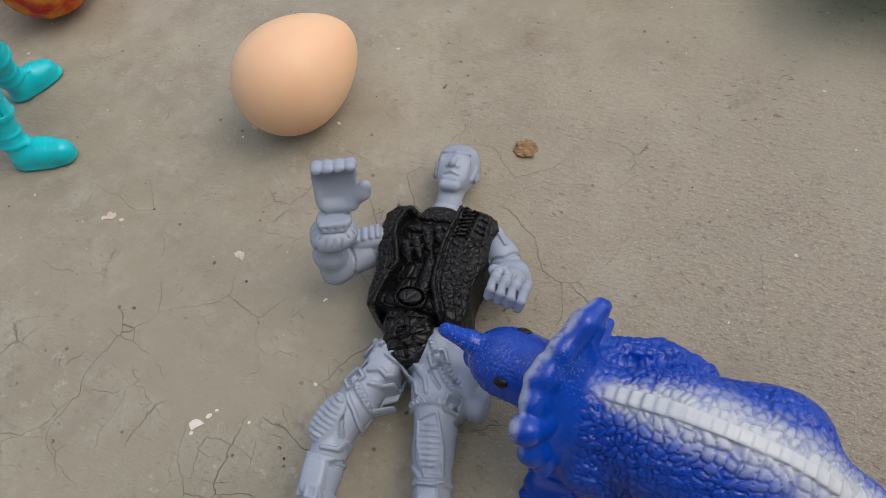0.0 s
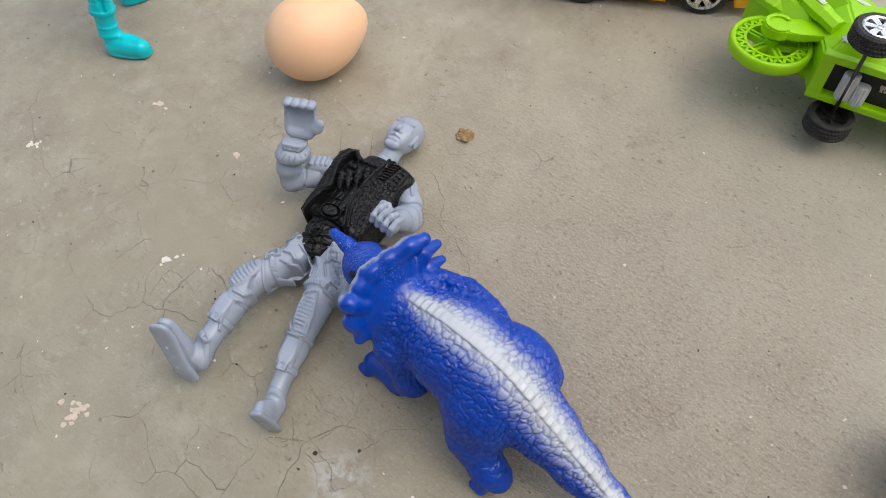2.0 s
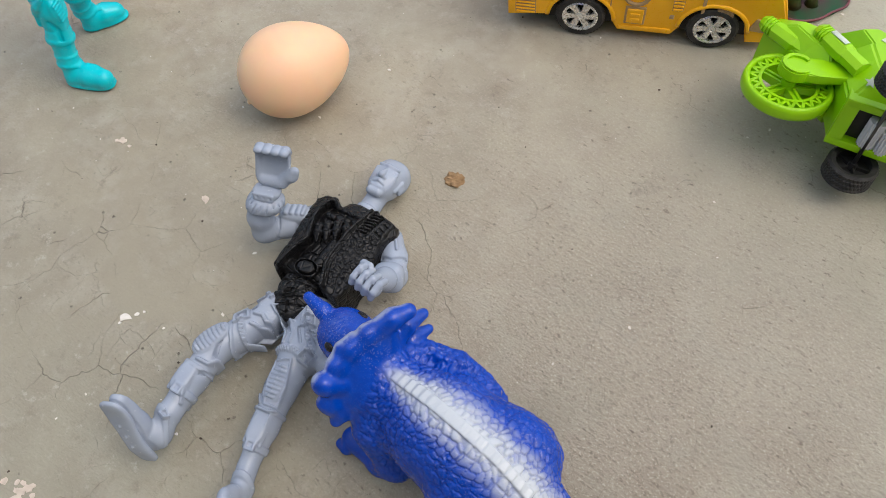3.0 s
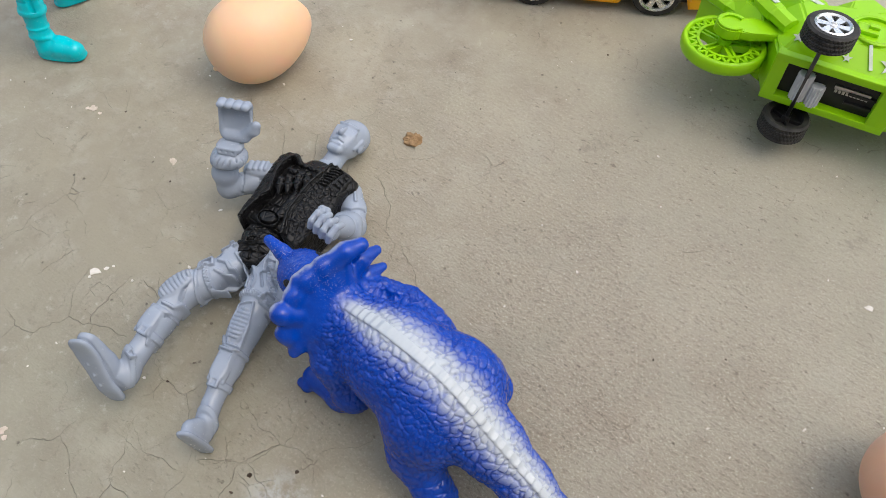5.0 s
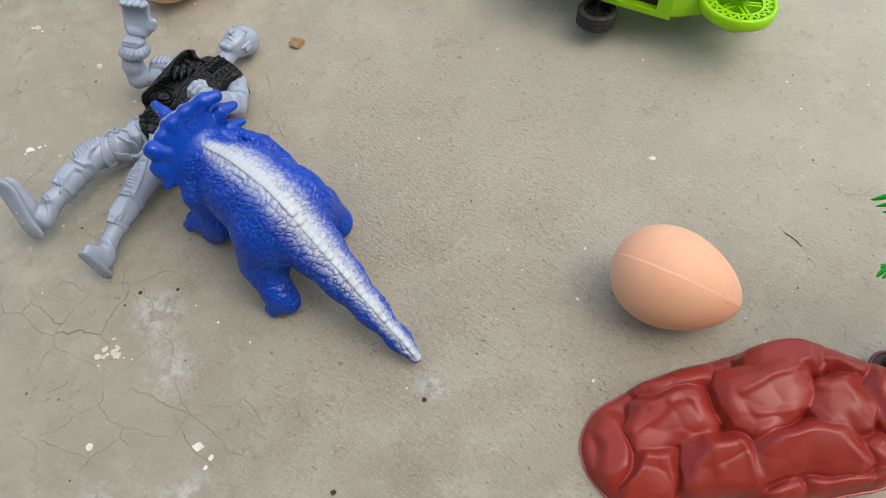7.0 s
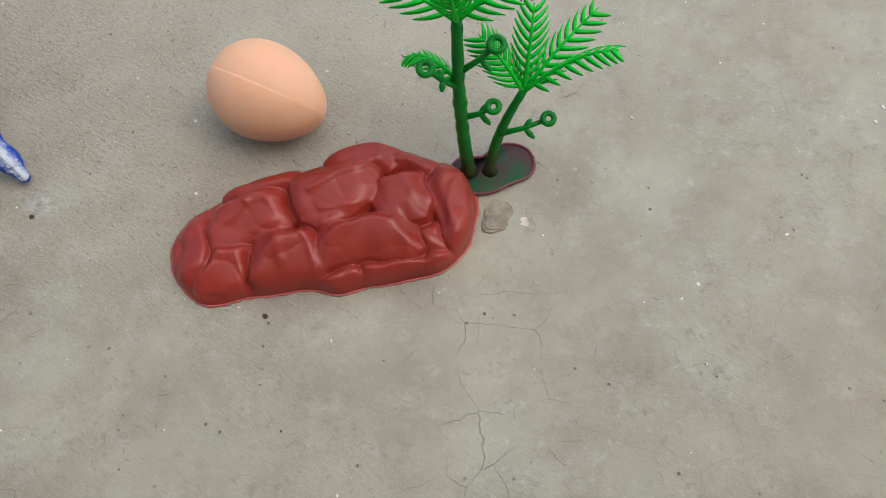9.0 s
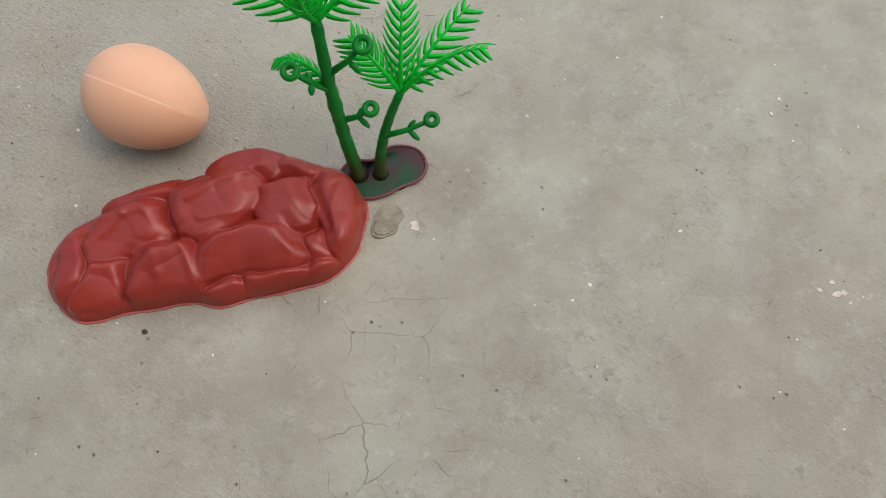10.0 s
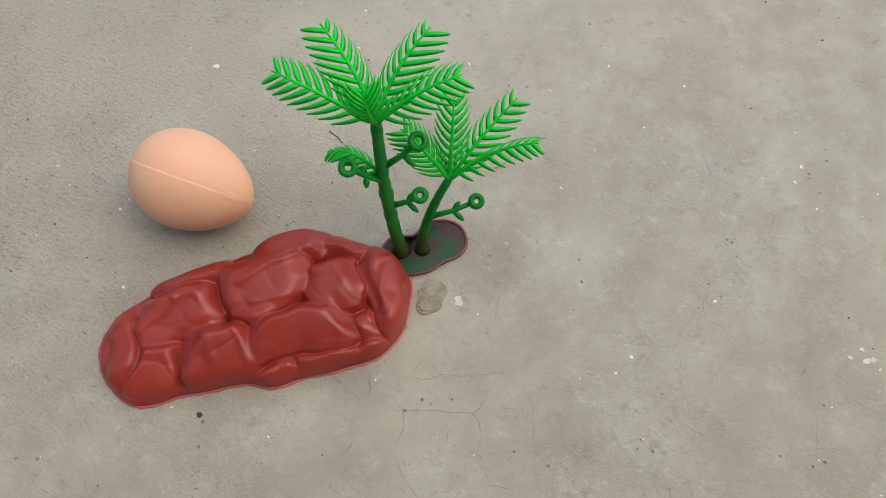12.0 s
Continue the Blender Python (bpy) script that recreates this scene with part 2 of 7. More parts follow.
    smear = math_node("MULTIPLY", smear, ramp(noise_at(130, 8, 0.7), 0.46, 0.60))
    col = mixed(math_node("MULTIPLY", smear, 0.75), col, (0.50, 0.51, 0.50, 1))
    lk(col, b.inputs["Base Color"])
    b.inputs["Roughness"].default_value = 0.68
    b.inputs["Specular IOR Level"].default_value = 0.45
    # relief: trowel waves, sand, cracks
    h = math_node("ADD", math_node("MULTIPLY", blotch, 0.6), math_node("MULTIPLY", math_node("MULTIPLY", sand, worn), 1.25))
    h = math_node("SUBTRACT", h, math_node("MULTIPLY", fleck, 0.35))
    h = math_node("ADD", h, math_node("MULTIPLY", grit, 0.10))
    h = math_node("SUBTRACT", h, math_node("MULTIPLY", crack, 0.35))
    h = math_node("SUBTRACT", h, math_node("MULTIPLY", holes, 0.5))
    bp = node("ShaderNodeBump", Strength=0.9, Distance=0.0013)
    lk(h, bp.inputs["Height"])
    lk(bp.outputs[0], b.inputs["Normal"])
    return m


def scaly_blue():
    """Blue vinyl with a pebbled hide, an airbrushed white band down the spine and fine white overspray."""
    m = bpy.data.materials.new("scaly_blue_vinyl")
    m.use_nodes = True
    nt = m.node_tree
    b = nt.nodes["Principled BSDF"]
    lk = nt.links.new

    def math_node(op, a, c=0.0, clamp=False):
        n = nt.nodes.new("ShaderNodeMath")
        n.operation, n.use_clamp = op, clamp
        for src, slot in ((a, 0), (c, 1)):
            if isinstance(src, (float, int)):
                n.inputs[slot].default_value = src
            else:
                lk(src, n.inputs[slot])
        return n.outputs[0]

    def span(src, lo, hi, a=0.0, z=1.0, smooth=True):
        n = nt.nodes.new("ShaderNodeMapRange")
        n.interpolation_type = "SMOOTHSTEP" if smooth else "LINEAR"
        for i, v in enumerate((lo, hi, a, z)):
            n.inputs[i + 1].default_value = v
        lk(src, n.inputs[0])
        return n.outputs[0]

    tc = nt.nodes.new("ShaderNodeTexCoord")
    at = tc.outputs["Object"]
    sep = nt.nodes.new("ShaderNodeSeparateXYZ")
    lk(at, sep.inputs[0])
    x, y, z = sep.outputs
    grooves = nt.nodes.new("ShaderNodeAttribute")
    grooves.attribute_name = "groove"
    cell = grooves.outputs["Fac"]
    # band: wider on the right of the spine along the loins
    mid = math_node("ADD", span(x, -0.092, -0.012, 0.0036, -0.0035, False), math_node("MULTIPLY", span(x, -0.006, 0.030), 0.0012))
    off = math_node("ABSOLUTE", math_node("SUBTRACT", y, mid))
    width = math_node("MULTIPLY", span(x, 0.040, 0.006, 0.0024, 0.0080), span(x, -0.094, -0.020, 0.36, 1.0))
    rag = nt.nodes.new("ShaderNodeTexNoise")
    rag.inputs["Scale"].default_value = 330
    rag.inputs["Detail"].default_value = 6
    lk(at, rag.inputs["Vector"])
    off = math_node("ADD", off, math_node("MULTIPLY", math_node("SUBTRACT", rag.outputs[0], 0.5), 0.0050))
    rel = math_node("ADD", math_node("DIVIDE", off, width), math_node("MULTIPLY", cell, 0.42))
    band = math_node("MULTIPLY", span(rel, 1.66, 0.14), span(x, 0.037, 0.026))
    geo = nt.nodes.new("ShaderNodeNewGeometry")
    nsep = nt.nodes.new("ShaderNodeSeparateXYZ")
    lk(geo.outputs["Normal"], nsep.inputs[0])
    band = math_node("MULTIPLY", band, span(nsep.outputs[2], -0.10, 0.45))
    speck = nt.nodes.new("ShaderNodeTexNoise")
    speck.inputs["Scale"].default_value = 1700
    speck.inputs["Detail"].default_value = 2
    lk(at, speck.inputs["Vector"])
    # overspray: thick beside the band and over the face, thin elsewhere
    mist = math_node("ADD", math_node("MULTIPLY", span(rel, 2.8, 0.8), 0.16), math_node("MULTIPLY", span(x, 0.050, 0.058), 0.06))
    spray = math_node("MULTIPLY", span(speck.outputs[0], 0.56, 0.72), math_node("ADD", mist, 0.03))
    # the frill's front is whitened along its crown
    nx = math_node("ADD", math_node("MULTIPLY", nsep.outputs[0], -0.819), math_node("MULTIPLY", nsep.outputs[1], 0.574))
    crown = math_node("MULTIPLY", math_node("MULTIPLY", span(x, 0.0375, 0.0430), span(z, 0.046, 0.056)), span(nx, 0.05, 0.55, 0.0, 0.62))
    crown = math_node("MULTIPLY", crown, span(rag.outputs[0], 0.20, 0.60))
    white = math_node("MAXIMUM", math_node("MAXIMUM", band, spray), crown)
    hue = nt.nodes.new("ShaderNodeMix")
    hue.data_type = "RGBA"
    hue.inputs[6].default_value = (0.0003, 0.028, 0.255, 1)
    hue.inputs[7].default_value = (0.0004, 0.066, 0.50, 1)
    lk(rag.outputs[0], hue.inputs[0])
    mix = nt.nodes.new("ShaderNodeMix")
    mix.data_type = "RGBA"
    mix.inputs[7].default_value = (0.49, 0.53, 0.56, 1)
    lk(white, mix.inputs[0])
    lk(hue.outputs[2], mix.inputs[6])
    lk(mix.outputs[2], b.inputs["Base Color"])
    lk(span(cell, 0.0, 1.0, 0.15, 0.36, False), b.inputs["Roughness"])
    height = math_node("MULTIPLY", speck.outputs[0], 0.10)
    bp = nt.nodes.new("ShaderNodeBump")
    bp.inputs["Strength"].default_value = 0.75
    bp.inputs["Distance"].default_value = 0.0011
    lk(height, bp.inputs["Height"])
    lk(bp.outputs[0], b.inputs["Normal"])
    b.inputs["Specular IOR Level"].default_value = 0.40
    return m


M_CONCRETE = concrete()
M_DINO = scaly_blue()
M_EYE = plastic("black_paint", (0.01, 0.008, 0.008), 0.25)
M_GREY = plastic("grey_plastic", (0.325, 0.37, 0.44), 0.22, (0.285, 0.33, 0.405), 90, 700, 0.006, spec=0.40)
M_BLACK = plastic("black_vinyl", (0.006, 0.006, 0.006), 0.36, (0.011, 0.011, 0.011), 90, 620, 0.45, spec=0.30)
creased(M_BLACK, 300, 0.0004)
M_EGG_PALE = plastic("pale_peach_plastic", (0.82, 0.55, 0.34), 0.36, (0.80, 0.52, 0.32), 45, 1600, 0.012, sss=0.6)
M_EGG = plastic("peach_plastic", (0.76, 0.44, 0.275), 0.42, (0.74, 0.42, 0.26), 45, 1600, 0.012, sss=0.6)
M_ROCK = plastic("brick_red_plastic", (0.285, 0.030, 0.019), 0.30, (0.235, 0.024, 0.015), 40, 900, 0.02, spec=0.36, dust=0.05, sss=0.08)
# paler copy of the rock's red: light through the thin flange, put into colour
M_FLANGE = plastic("red_plastic_lit_through", (0.40, 0.085, 0.070), 0.28, (0.33, 0.060, 0.050), 120, 900, 0.03, spec=0.4, dust=0.10)
M_PALM = plastic("green_plastic", (0.018, 0.52, 0.028), 0.34, (0.012, 0.42, 0.020), 70, 900, 0.03, spec=0.18)
M_SHOOT = plastic("mid_green_plastic", (0.005, 0.20, 0.015), 0.34, (0.004, 0.14, 0.013), 70, 900, 0.03, spec=0.2)
M_TRUNK = two_tone("dark_green_plastic", (0.006, 0.19, 0.018), 0.36, (0.005, 0.13, 0.014), 90, 900, 0.03, 0.2)
M_PLATE = plastic("maroon_green_plastic", (0.075, 0.030, 0.036), 0.36, (0.014, 0.075, 0.030), 75, 900, 0.02, spec=0.16)
M_RIM_PLATE = plastic("maroon_plastic", (0.17, 0.045, 0.055), 0.28)
M_LIME = plastic("lime_plastic", (0.30, 0.61, 0.003), 0.30, (0.27, 0.57, 0.003), 50, 900, 0.012)
M_TYRE = plastic("black_rubber", (0.018, 0.018, 0.017), 0.6, (0.045, 0.042, 0.038), 200, 900, 0.06, dust=0.08)
M_CHROME = plastic("silvered_plastic", (0.86, 0.85, 0.83), 0.26, (0.72, 0.71, 0.69), 200, 900, 0.02, metal=0.85)
M_DARK = plastic("black_plastic", (0.014, 0.014, 0.013), 0.5, (0.022, 0.021, 0.02), 150, 900, 0.04)
M_STEEL = plastic("steel", (0.45, 0.44, 0.42), 0.32, None, 200, 900, 0.02, metal=1.0)
M_AXLE = plastic("dark_steel", (0.10, 0.10, 0.10), 0.35, None, 200, 900, 0.02, metal=0.9)
M_NYLON = plastic("white_nylon", (0.55, 0.56, 0.57), 0.42, None, 150, 900, 0.02)
M_SILVER = plastic("silver_print", (0.56, 0.60, 0.52), 0.35, (0.45, 0.52, 0.40), 250, 900, 0.02)
M_YELLOW = plastic("orange_yellow_plastic", (0.96, 0.49, 0.014), 0.28, (0.93, 0.45, 0.012), 45, 900, 0.015)
M_TAUPE = plastic("taupe_print", (0.46, 0.30, 0.14), 0.45, (0.38, 0.25, 0.12), 300, 900, 0.03)
M_GLASS = plastic("brown_window_print", (0.30, 0.19, 0.10), 0.25, None, 120, 900, 0.02)
M_TEAL = plastic("turquoise_plastic", (0.001, 0.55, 0.63), 0.22, (0.001, 0.50, 0.58), 60, 1000, 0.02, spec=0.4)
M_FIRE = plastic("red_and_yellow_rubber", (0.55, 0.022, 0.010), 0.45, (0.85, 0.36, 0.02), 95, 900, 0.05)
M_PAINT = plastic("white_paint", (0.74, 0.71, 0.66), 0.6, (0.62, 0.58, 0.50), 300, 900, 0.05)
M_PINK = plastic("pinkish_paint", (0.63, 0.55, 0.47), 0.7, (0.52, 0.44, 0.36), 300, 900, 0.08)
M_SOIL = plastic("dry_soil", (0.33, 0.215, 0.11), 0.95, (0.22, 0.135, 0.065), 350, 1200, 0.4)
M_GRIT = plastic("dark_grit", (0.055, 0.042, 0.03), 0.9, (0.09, 0.06, 0.04), 300, 900, 0.2)
M_FLINT = plastic("mortar_flake", (0.34, 0.30, 0.225), 0.9, (0.23, 0.195, 0.14), 260, 1100, 1.2, dust=0.35)

# ---- mesh helpers ----
MM = 0.001


def link_mesh(name, mesh, mats, parent=None, label="", smooth=True):
    for m in mats if isinstance(mats, (list, tuple)) else [mats]:
        mesh.materials.append(m)
    if smooth:
        mesh.shade_smooth()
    ob = new(name, mesh)
    if parent is not None:
        ob.parent = parent
    if label:
        ob["label"] = label
    return ob


def part(name, bm, material, parent=None, label="", smooth=False):
    """Links a bmesh as one mesh object under a thing or a part."""
    bmesh.ops.recalc_face_normals(bm, faces=bm.faces[:])
    mesh = bpy.data.meshes.new(name)
    bm.to_mesh(mesh)
    bm.free()
    return link_mesh(name, mesh, material, parent, label, smooth)


def thing(name, m, label, category, group=""):
    e = new(name)
    e.empty_display_size = 0.01
    e.matrix_basis = m
    return tagged(e, label, category, group)


def box(bm, c, half, bev=0.0, rot=None):
    made = bmesh.ops.create_cube(bm, size=2.0)["verts"]
    mat = Matrix.Translation(c) @ (rot.to_4x4() if rot else Matrix.Identity(4)) @ Matrix.Diagonal((*half, 1))
    bmesh.ops.transform(bm, matrix=mat, verts=made)
    if bev:
        edges = list({e for v in made for e in v.link_edges})
        bmesh.ops.bevel(bm, geom=edges, offset=bev, segments=2, affect="EDGES", profile=0.6)


def prism(bm, pts, z0, z1, bev=0.0, segments=2):
    """A polygon in x and y, raised from z0 to z1, its edges rounded."""
    lo = [bm.verts.new((x, y, z0)) for x, y in pts]
    hi = [bm.verts.new((x, y, z1)) for x, y in pts]
    n = len(pts)
    faces = [bm.faces.new(lo[::-1]), bm.faces.new(hi)]
    for i in range(n):
        faces.append(bm.faces.new((lo[i], lo[(i + 1) % n], hi[(i + 1) % n], hi[i])))
    if bev:
        edges = list({e for f in faces for e in f.edges})
        bmesh.ops.bevel(bm, geom=edges, offset=bev, segments=segments, affect="EDGES", profile=0.6)


def lathe(bm, profile, steps=48, closed=True):
    """Turns (radius, height) pairs about z."""
    rings = []
    for r, z in profile:
        rings.append([bm.verts.new((r * math.cos(a), r * math.sin(a), z)) for a in (2 * math.pi * i / steps for i in range(steps))])
    pairs = list(zip(rings, rings[1:])) + ([(rings[-1], rings[0])] if closed else [])
    for a, c in pairs:
        for i in range(steps):
            j = (i + 1) % steps
            bm.faces.new((a[i], a[j], c[j], c[i]))
    return rings


def tube(bm, pts, radii, steps=10, flat=1.0):
    """A round limb through points, with a radius at each."""
    pts = [Vector(p) for p in pts]
    rings = []
    side = None
    for i, p in enumerate(pts):
        d = (pts[min(i + 1, len(pts) - 1)] - pts[max(i - 1, 0)]).normalized()
        if side is None:
            side = d.cross(Vector((0, 0, 1)))
            if side.length < 0.05:
                side = d.cross(Vector((0, 1, 0)))
        side = (side - d * side.dot(d)).normalized()
        up = side.cross(d)
        rings.append([bm.verts.new(p + radii[i] * (math.cos(a) * side + flat * math.sin(a) * up)) for a in (2 * math.pi * k / steps for k in range(steps))])
    for a, c in zip(rings, rings[1:]):
        for i in range(steps):
            j = (i + 1) % steps
            bm.faces.new((a[i], a[j], c[j], c[i]))
    bm.faces.new(rings[0][::-1])
    bm.faces.new(rings[-1])


class Field:
    """A distance field in millimetres on a grid, into which soft solids are poured; mesh() takes its skin."""

    def __init__(self, lo, hi, step):
        self.lo, self.step = np.array(lo, float), step
        self.n = [int(round((b - a) / step)) + 1 for a, b in zip(lo, hi)]
        self.d = np.full(self.n, 6.0, np.float32)

    def block(self, lo, hi):
        sl, ax = [], []
        for i in range(3):
            a = max(0, int((lo[i] - self.lo[i]) / self.step))
            b = min(self.n[i], int((hi[i] - self.lo[i]) / self.step) + 2)
            sl.append(slice(a, max(a, b)))
            ax.append((self.lo[i] + self.step * np.arange(a, max(a, b))).astype(np.float32))
        return tuple(sl), np.meshgrid(*ax, indexing="ij")

    def pour(self, dist, lo, hi, k=1.5, cut=False):
        pad = k + 2.5
        sl, (x, y, z) = self.block([v - pad for v in lo], [v + pad for v in hi])
        if x.size == 0:
            return
        a, b = self.d[sl], dist(x, y, z)
        if cut:
            h = np.maximum(k - np.abs(a + b), 0) / k
            self.d[sl] = np.maximum(a, -b) + h * h * k * 0.25
        else:
            h = np.maximum(k - np.abs(a - b), 0) / k
            self.d[sl] = np.minimum(a, b) - h * h * k * 0.25

    def limb(self, pts, radii, k=1.5, cut=False):
        for p, q, ra, rb in zip(pts, pts[1:], radii, radii[1:]):
            p, q = np.array(p, float), np.array(q, float)
            w = q - p
            ww = float(w @ w) or 1.0

            def dist(x, y, z):
                t = np.clip(((x - p[0]) * w[0] + (y - p[1]) * w[1] + (z - p[2]) * w[2]) / ww, 0, 1)
                return np.sqrt((x - p[0] - t * w[0]) ** 2 + (y - p[1] - t * w[1]) ** 2 + (z - p[2] - t * w[2]) ** 2) - (ra + t * (rb - ra))

            r = max(ra, rb)
            self.pour(dist, np.minimum(p, q) - r, np.maximum(p, q) + r, k, cut)

    def lump(self, c, half, k=1.5, axes=None, power=2.0, cut=False):
        """A superellipsoid; axes: rows of its own three directions."""
        c, half = np.array(c, float), np.array(half, float)
        A = np.eye(3) if axes is None else np.array([Vector(a).normalized() for a in axes])

        def dist(x, y, z):
            u = [np.abs((x - c[0]) * A[i][0] + (y - c[1]) * A[i][1] + (z - c[2]) * A[i][2]) / half[i] for i in range(3)]
            r = (u[0] ** power + u[1] ** power + u[2] ** power) ** (1 / power)
            if power == 2.0:
                g = np.sqrt((u[0] / half[0]) ** 2 + (u[1] / half[1]) ** 2 + (u[2] / half[2]) ** 2)
                return r * (r - 1) / np.maximum(g, 1e-6)
            return (r - 1) * float(half.min())

        ext = np.sqrt(((A * half[:, None]) ** 2).sum(0)) * (1.0 if power == 2.0 else 1.25)
        self.pour(dist, c - ext, c + ext, k, cut)

    def slab(self, c, half, axes=None, r=0.5, k=0.5, cut=False):
        """A box with rounded edges."""
        c, half = np.array(c, float), np.array(half, float)
        A = np.eye(3) if axes is None else np.array([Vector(a).normalized() for a in axes])

        def dist(x, y, z):
            q = [np.abs((x - c[0]) * A[i][0] + (y - c[1]) * A[i][1] + (z - c[2]) * A[i][2]) - half[i] + r for i in range(3)]
            out = np.sqrt(sum(np.maximum(v, 0) ** 2 for v in q))
            return out + np.minimum(np.maximum(np.maximum(q[0], q[1]), q[2]), 0) - r

        ext = (np.abs(A) * half[:, None]).sum(0)
        self.pour(dist, c - ext, c + ext, k, cut)

    def swell(self, c, d, w, thick, reach, soft=0.35):
        """A band round whatever is there: the skin moves out by thick between two planes across d."""
        c, d = np.array(c, float), np.array(d, float) / np.linalg.norm(d)
        sl, (x, y, z) = self.block(c - reach, c + reach)
        o = np.abs((x - c[0]) * d[0] + (y - c[1]) * d[1] + (z - c[2]) * d[2])
        r = np.sqrt((x - c[0]) ** 2 + (y - c[1]) ** 2 + (z - c[2]) ** 2)
        v = np.clip((w - o) / soft + 0.5, 0, 1) * np.clip((reach - r) / 1.5, 0, 1)
        self.d[sl] -= thick * v * v * (3 - 2 * v)

    def flat_block(self, lo, hi):
        sl, (x, y, z) = self.block((lo[0], lo[1], self.lo[2]), (hi[0], hi[1], self.lo[2]))
        x, y = x[:, :, 0], y[:, :, 0]
        return sl[:2], x, y

    def raise_by(self, sl, amount, zmin):
        k0 = max(0, int((zmin - self.lo[2]) / self.step))
        self.d[sl[0], sl[1], k0:] -= amount[:, :, None]

    def emboss(self, pts, width, height, zmin=8.0):
        """A ridge (or a groove, height below nought) along a line drawn on the upper side."""
        pts = np.array([p[:2] for p in pts], float)
        sl, x, y = self.flat_block(pts.min(0) - width - 1, pts.max(0) + width + 1)
        best = np.full(x.shape, 99.0, np.float32)
        for p, q in zip(pts, pts[1:]):
            w = q - p
            t = np.clip(((x - p[0]) * w[0] + (y - p[1]) * w[1]) / (float(w @ w) or 1.0), 0, 1)
            best = np.minimum(best, np.hypot(x - p[0] - t * w[0], y - p[1] - t * w[1]))
        v = np.clip((width - best) / (0.5 * width), 0, 1)
        self.raise_by(sl, 1.25 * height * v * v * (3 - 2 * v), zmin)

    def crackle(self, poly, size, depth, seed, zmin=8.0):
        """Irregular tooled plates parted by grooves, inside a polygon seen from above."""
        poly = np.array([p[:2] for p in poly], float)
        rnd = np.random.default_rng(seed)
        lo, hi = poly.min(0), poly.max(0)
        sl, x, y = self.flat_block(lo, hi)
        inside, edge = np.zeros(x.shape, bool), np.full(x.shape, 99.0)
        for p, q in zip(poly, np.roll(poly, -1, 0)):
            cross = (p[1] > y) != (q[1] > y)
            inside ^= cross & (x < (q[0] - p[0]) * (y - p[1]) / ((q[1] - p[1]) or 1e-9) + p[0])
        f1, f2 = np.full(x.shape, 99.0), np.full(x.shape, 99.0)
        for gx in np.arange(lo[0] - size, hi[0] + size, size):
            for gy in np.arange(lo[1] - size, hi[1] + size, size):
                px, py = gx + rnd.uniform(0, 0.9) * size, gy + rnd.uniform(0, 0.9) * size
                d = np.hypot(x - px, y - py)
                f2 = np.minimum(f2, np.maximum(f1, d))
                f1 = np.minimum(f1, d)
        v = np.clip(1 - (f2 - f1) / 1.1, 0, 1)
        self.raise_by(sl, np.where(inside, -depth * v + 0.25 * depth, 0), zmin)

    def column(self, poly, top, low, k=1.0):
        """A solid over a polygon seen from above, up to the height top(x, y)."""
        poly = np.array([p[:2] for p in poly], float)
        lo, hi = poly.min(0) - 4, poly.max(0) + 4
        sl, (x, y, z) = self.block((lo[0], lo[1], self.lo[2]), (hi[0], hi[1], self.lo[2] + self.step * self.n[2]))
        fx, fy = x[:, :, 0], y[:, :, 0]
        edge, inside = np.full(fx.shape, 99.0, np.float32), np.zeros(fx.shape, bool)
        for p, q in zip(poly, np.roll(poly, -1, 0)):
            w = q - p
            t = np.clip(((fx - p[0]) * w[0] + (fy - p[1]) * w[1]) / (float(w @ w) or 1.0), 0, 1)
            edge = np.minimum(edge, np.hypot(fx - p[0] - t * w[0], fy - p[1] - t * w[1]))
            inside ^= ((p[1] > fy) != (q[1] > fy)) & (fx < w[0] * (fy - p[1]) / (w[1] or 1e-9) + p[0])
        side = np.where(inside, -edge, edge)[:, :, None]
        cap = np.maximum((z - top(fx, fy)[:, :, None]) * 0.9, low - z)
        h = np.maximum(1.6 - np.abs(side - cap), 0) / 1.6
        b = np.maximum(side, cap) + h * h * 0.4
        a = self.d[sl]
        h = np.maximum(k - np.abs(a - b), 0) / k
        self.d[sl] = np.minimum(a, b) - h * h * k * 0.25

    def floor_cut(self, z0):
        z = self.lo[2] + self.step * np.arange(self.n[2], dtype=np.float32)
        self.d = np.maximum(self.d, (z0 - z)[None, None, :])

    def skin(self):
        d = self.d
        s = d < 0
        corners = [(i, j, k) for i in (0, 1) for j in (0, 1) for k in (0, 1)]
        cut = [slice(None, -1), slice(1, None)]
        count = sum(s[cut[i], cut[j], cut[k]].astype(np.int8) for i, j, k in corners)
        cells = np.argwhere((count > 0) & (count < 8))
        vals = {c: d[cells[:, 0] + c[0], cells[:, 1] + c[1], cells[:, 2] + c[2]] for c in corners}
        acc, num = np.zeros((len(cells), 3)), np.zeros(len(cells))
        for a in corners:
            for axis in range(3):
                if a[axis]:
                    continue
                b = tuple(1 if i == axis else a[i] for i in range(3))
                va, vb = vals[a], vals[b]
                hit = (va < 0) != (vb < 0)
                t = np.where(hit, va / np.where(hit, va - vb, 1), 0)
                p = np.tile(np.array(a, float), (len(cells), 1))
                p[:, axis] += t
                acc += p * hit[:, None]
                num += hit
        verts = self.lo + self.step * (cells + acc / num[:, None])
        index = np.full([n - 1 for n in self.n], -1, np.int64)
        index[tuple(cells.T)] = np.arange(len(cells))
        faces = []
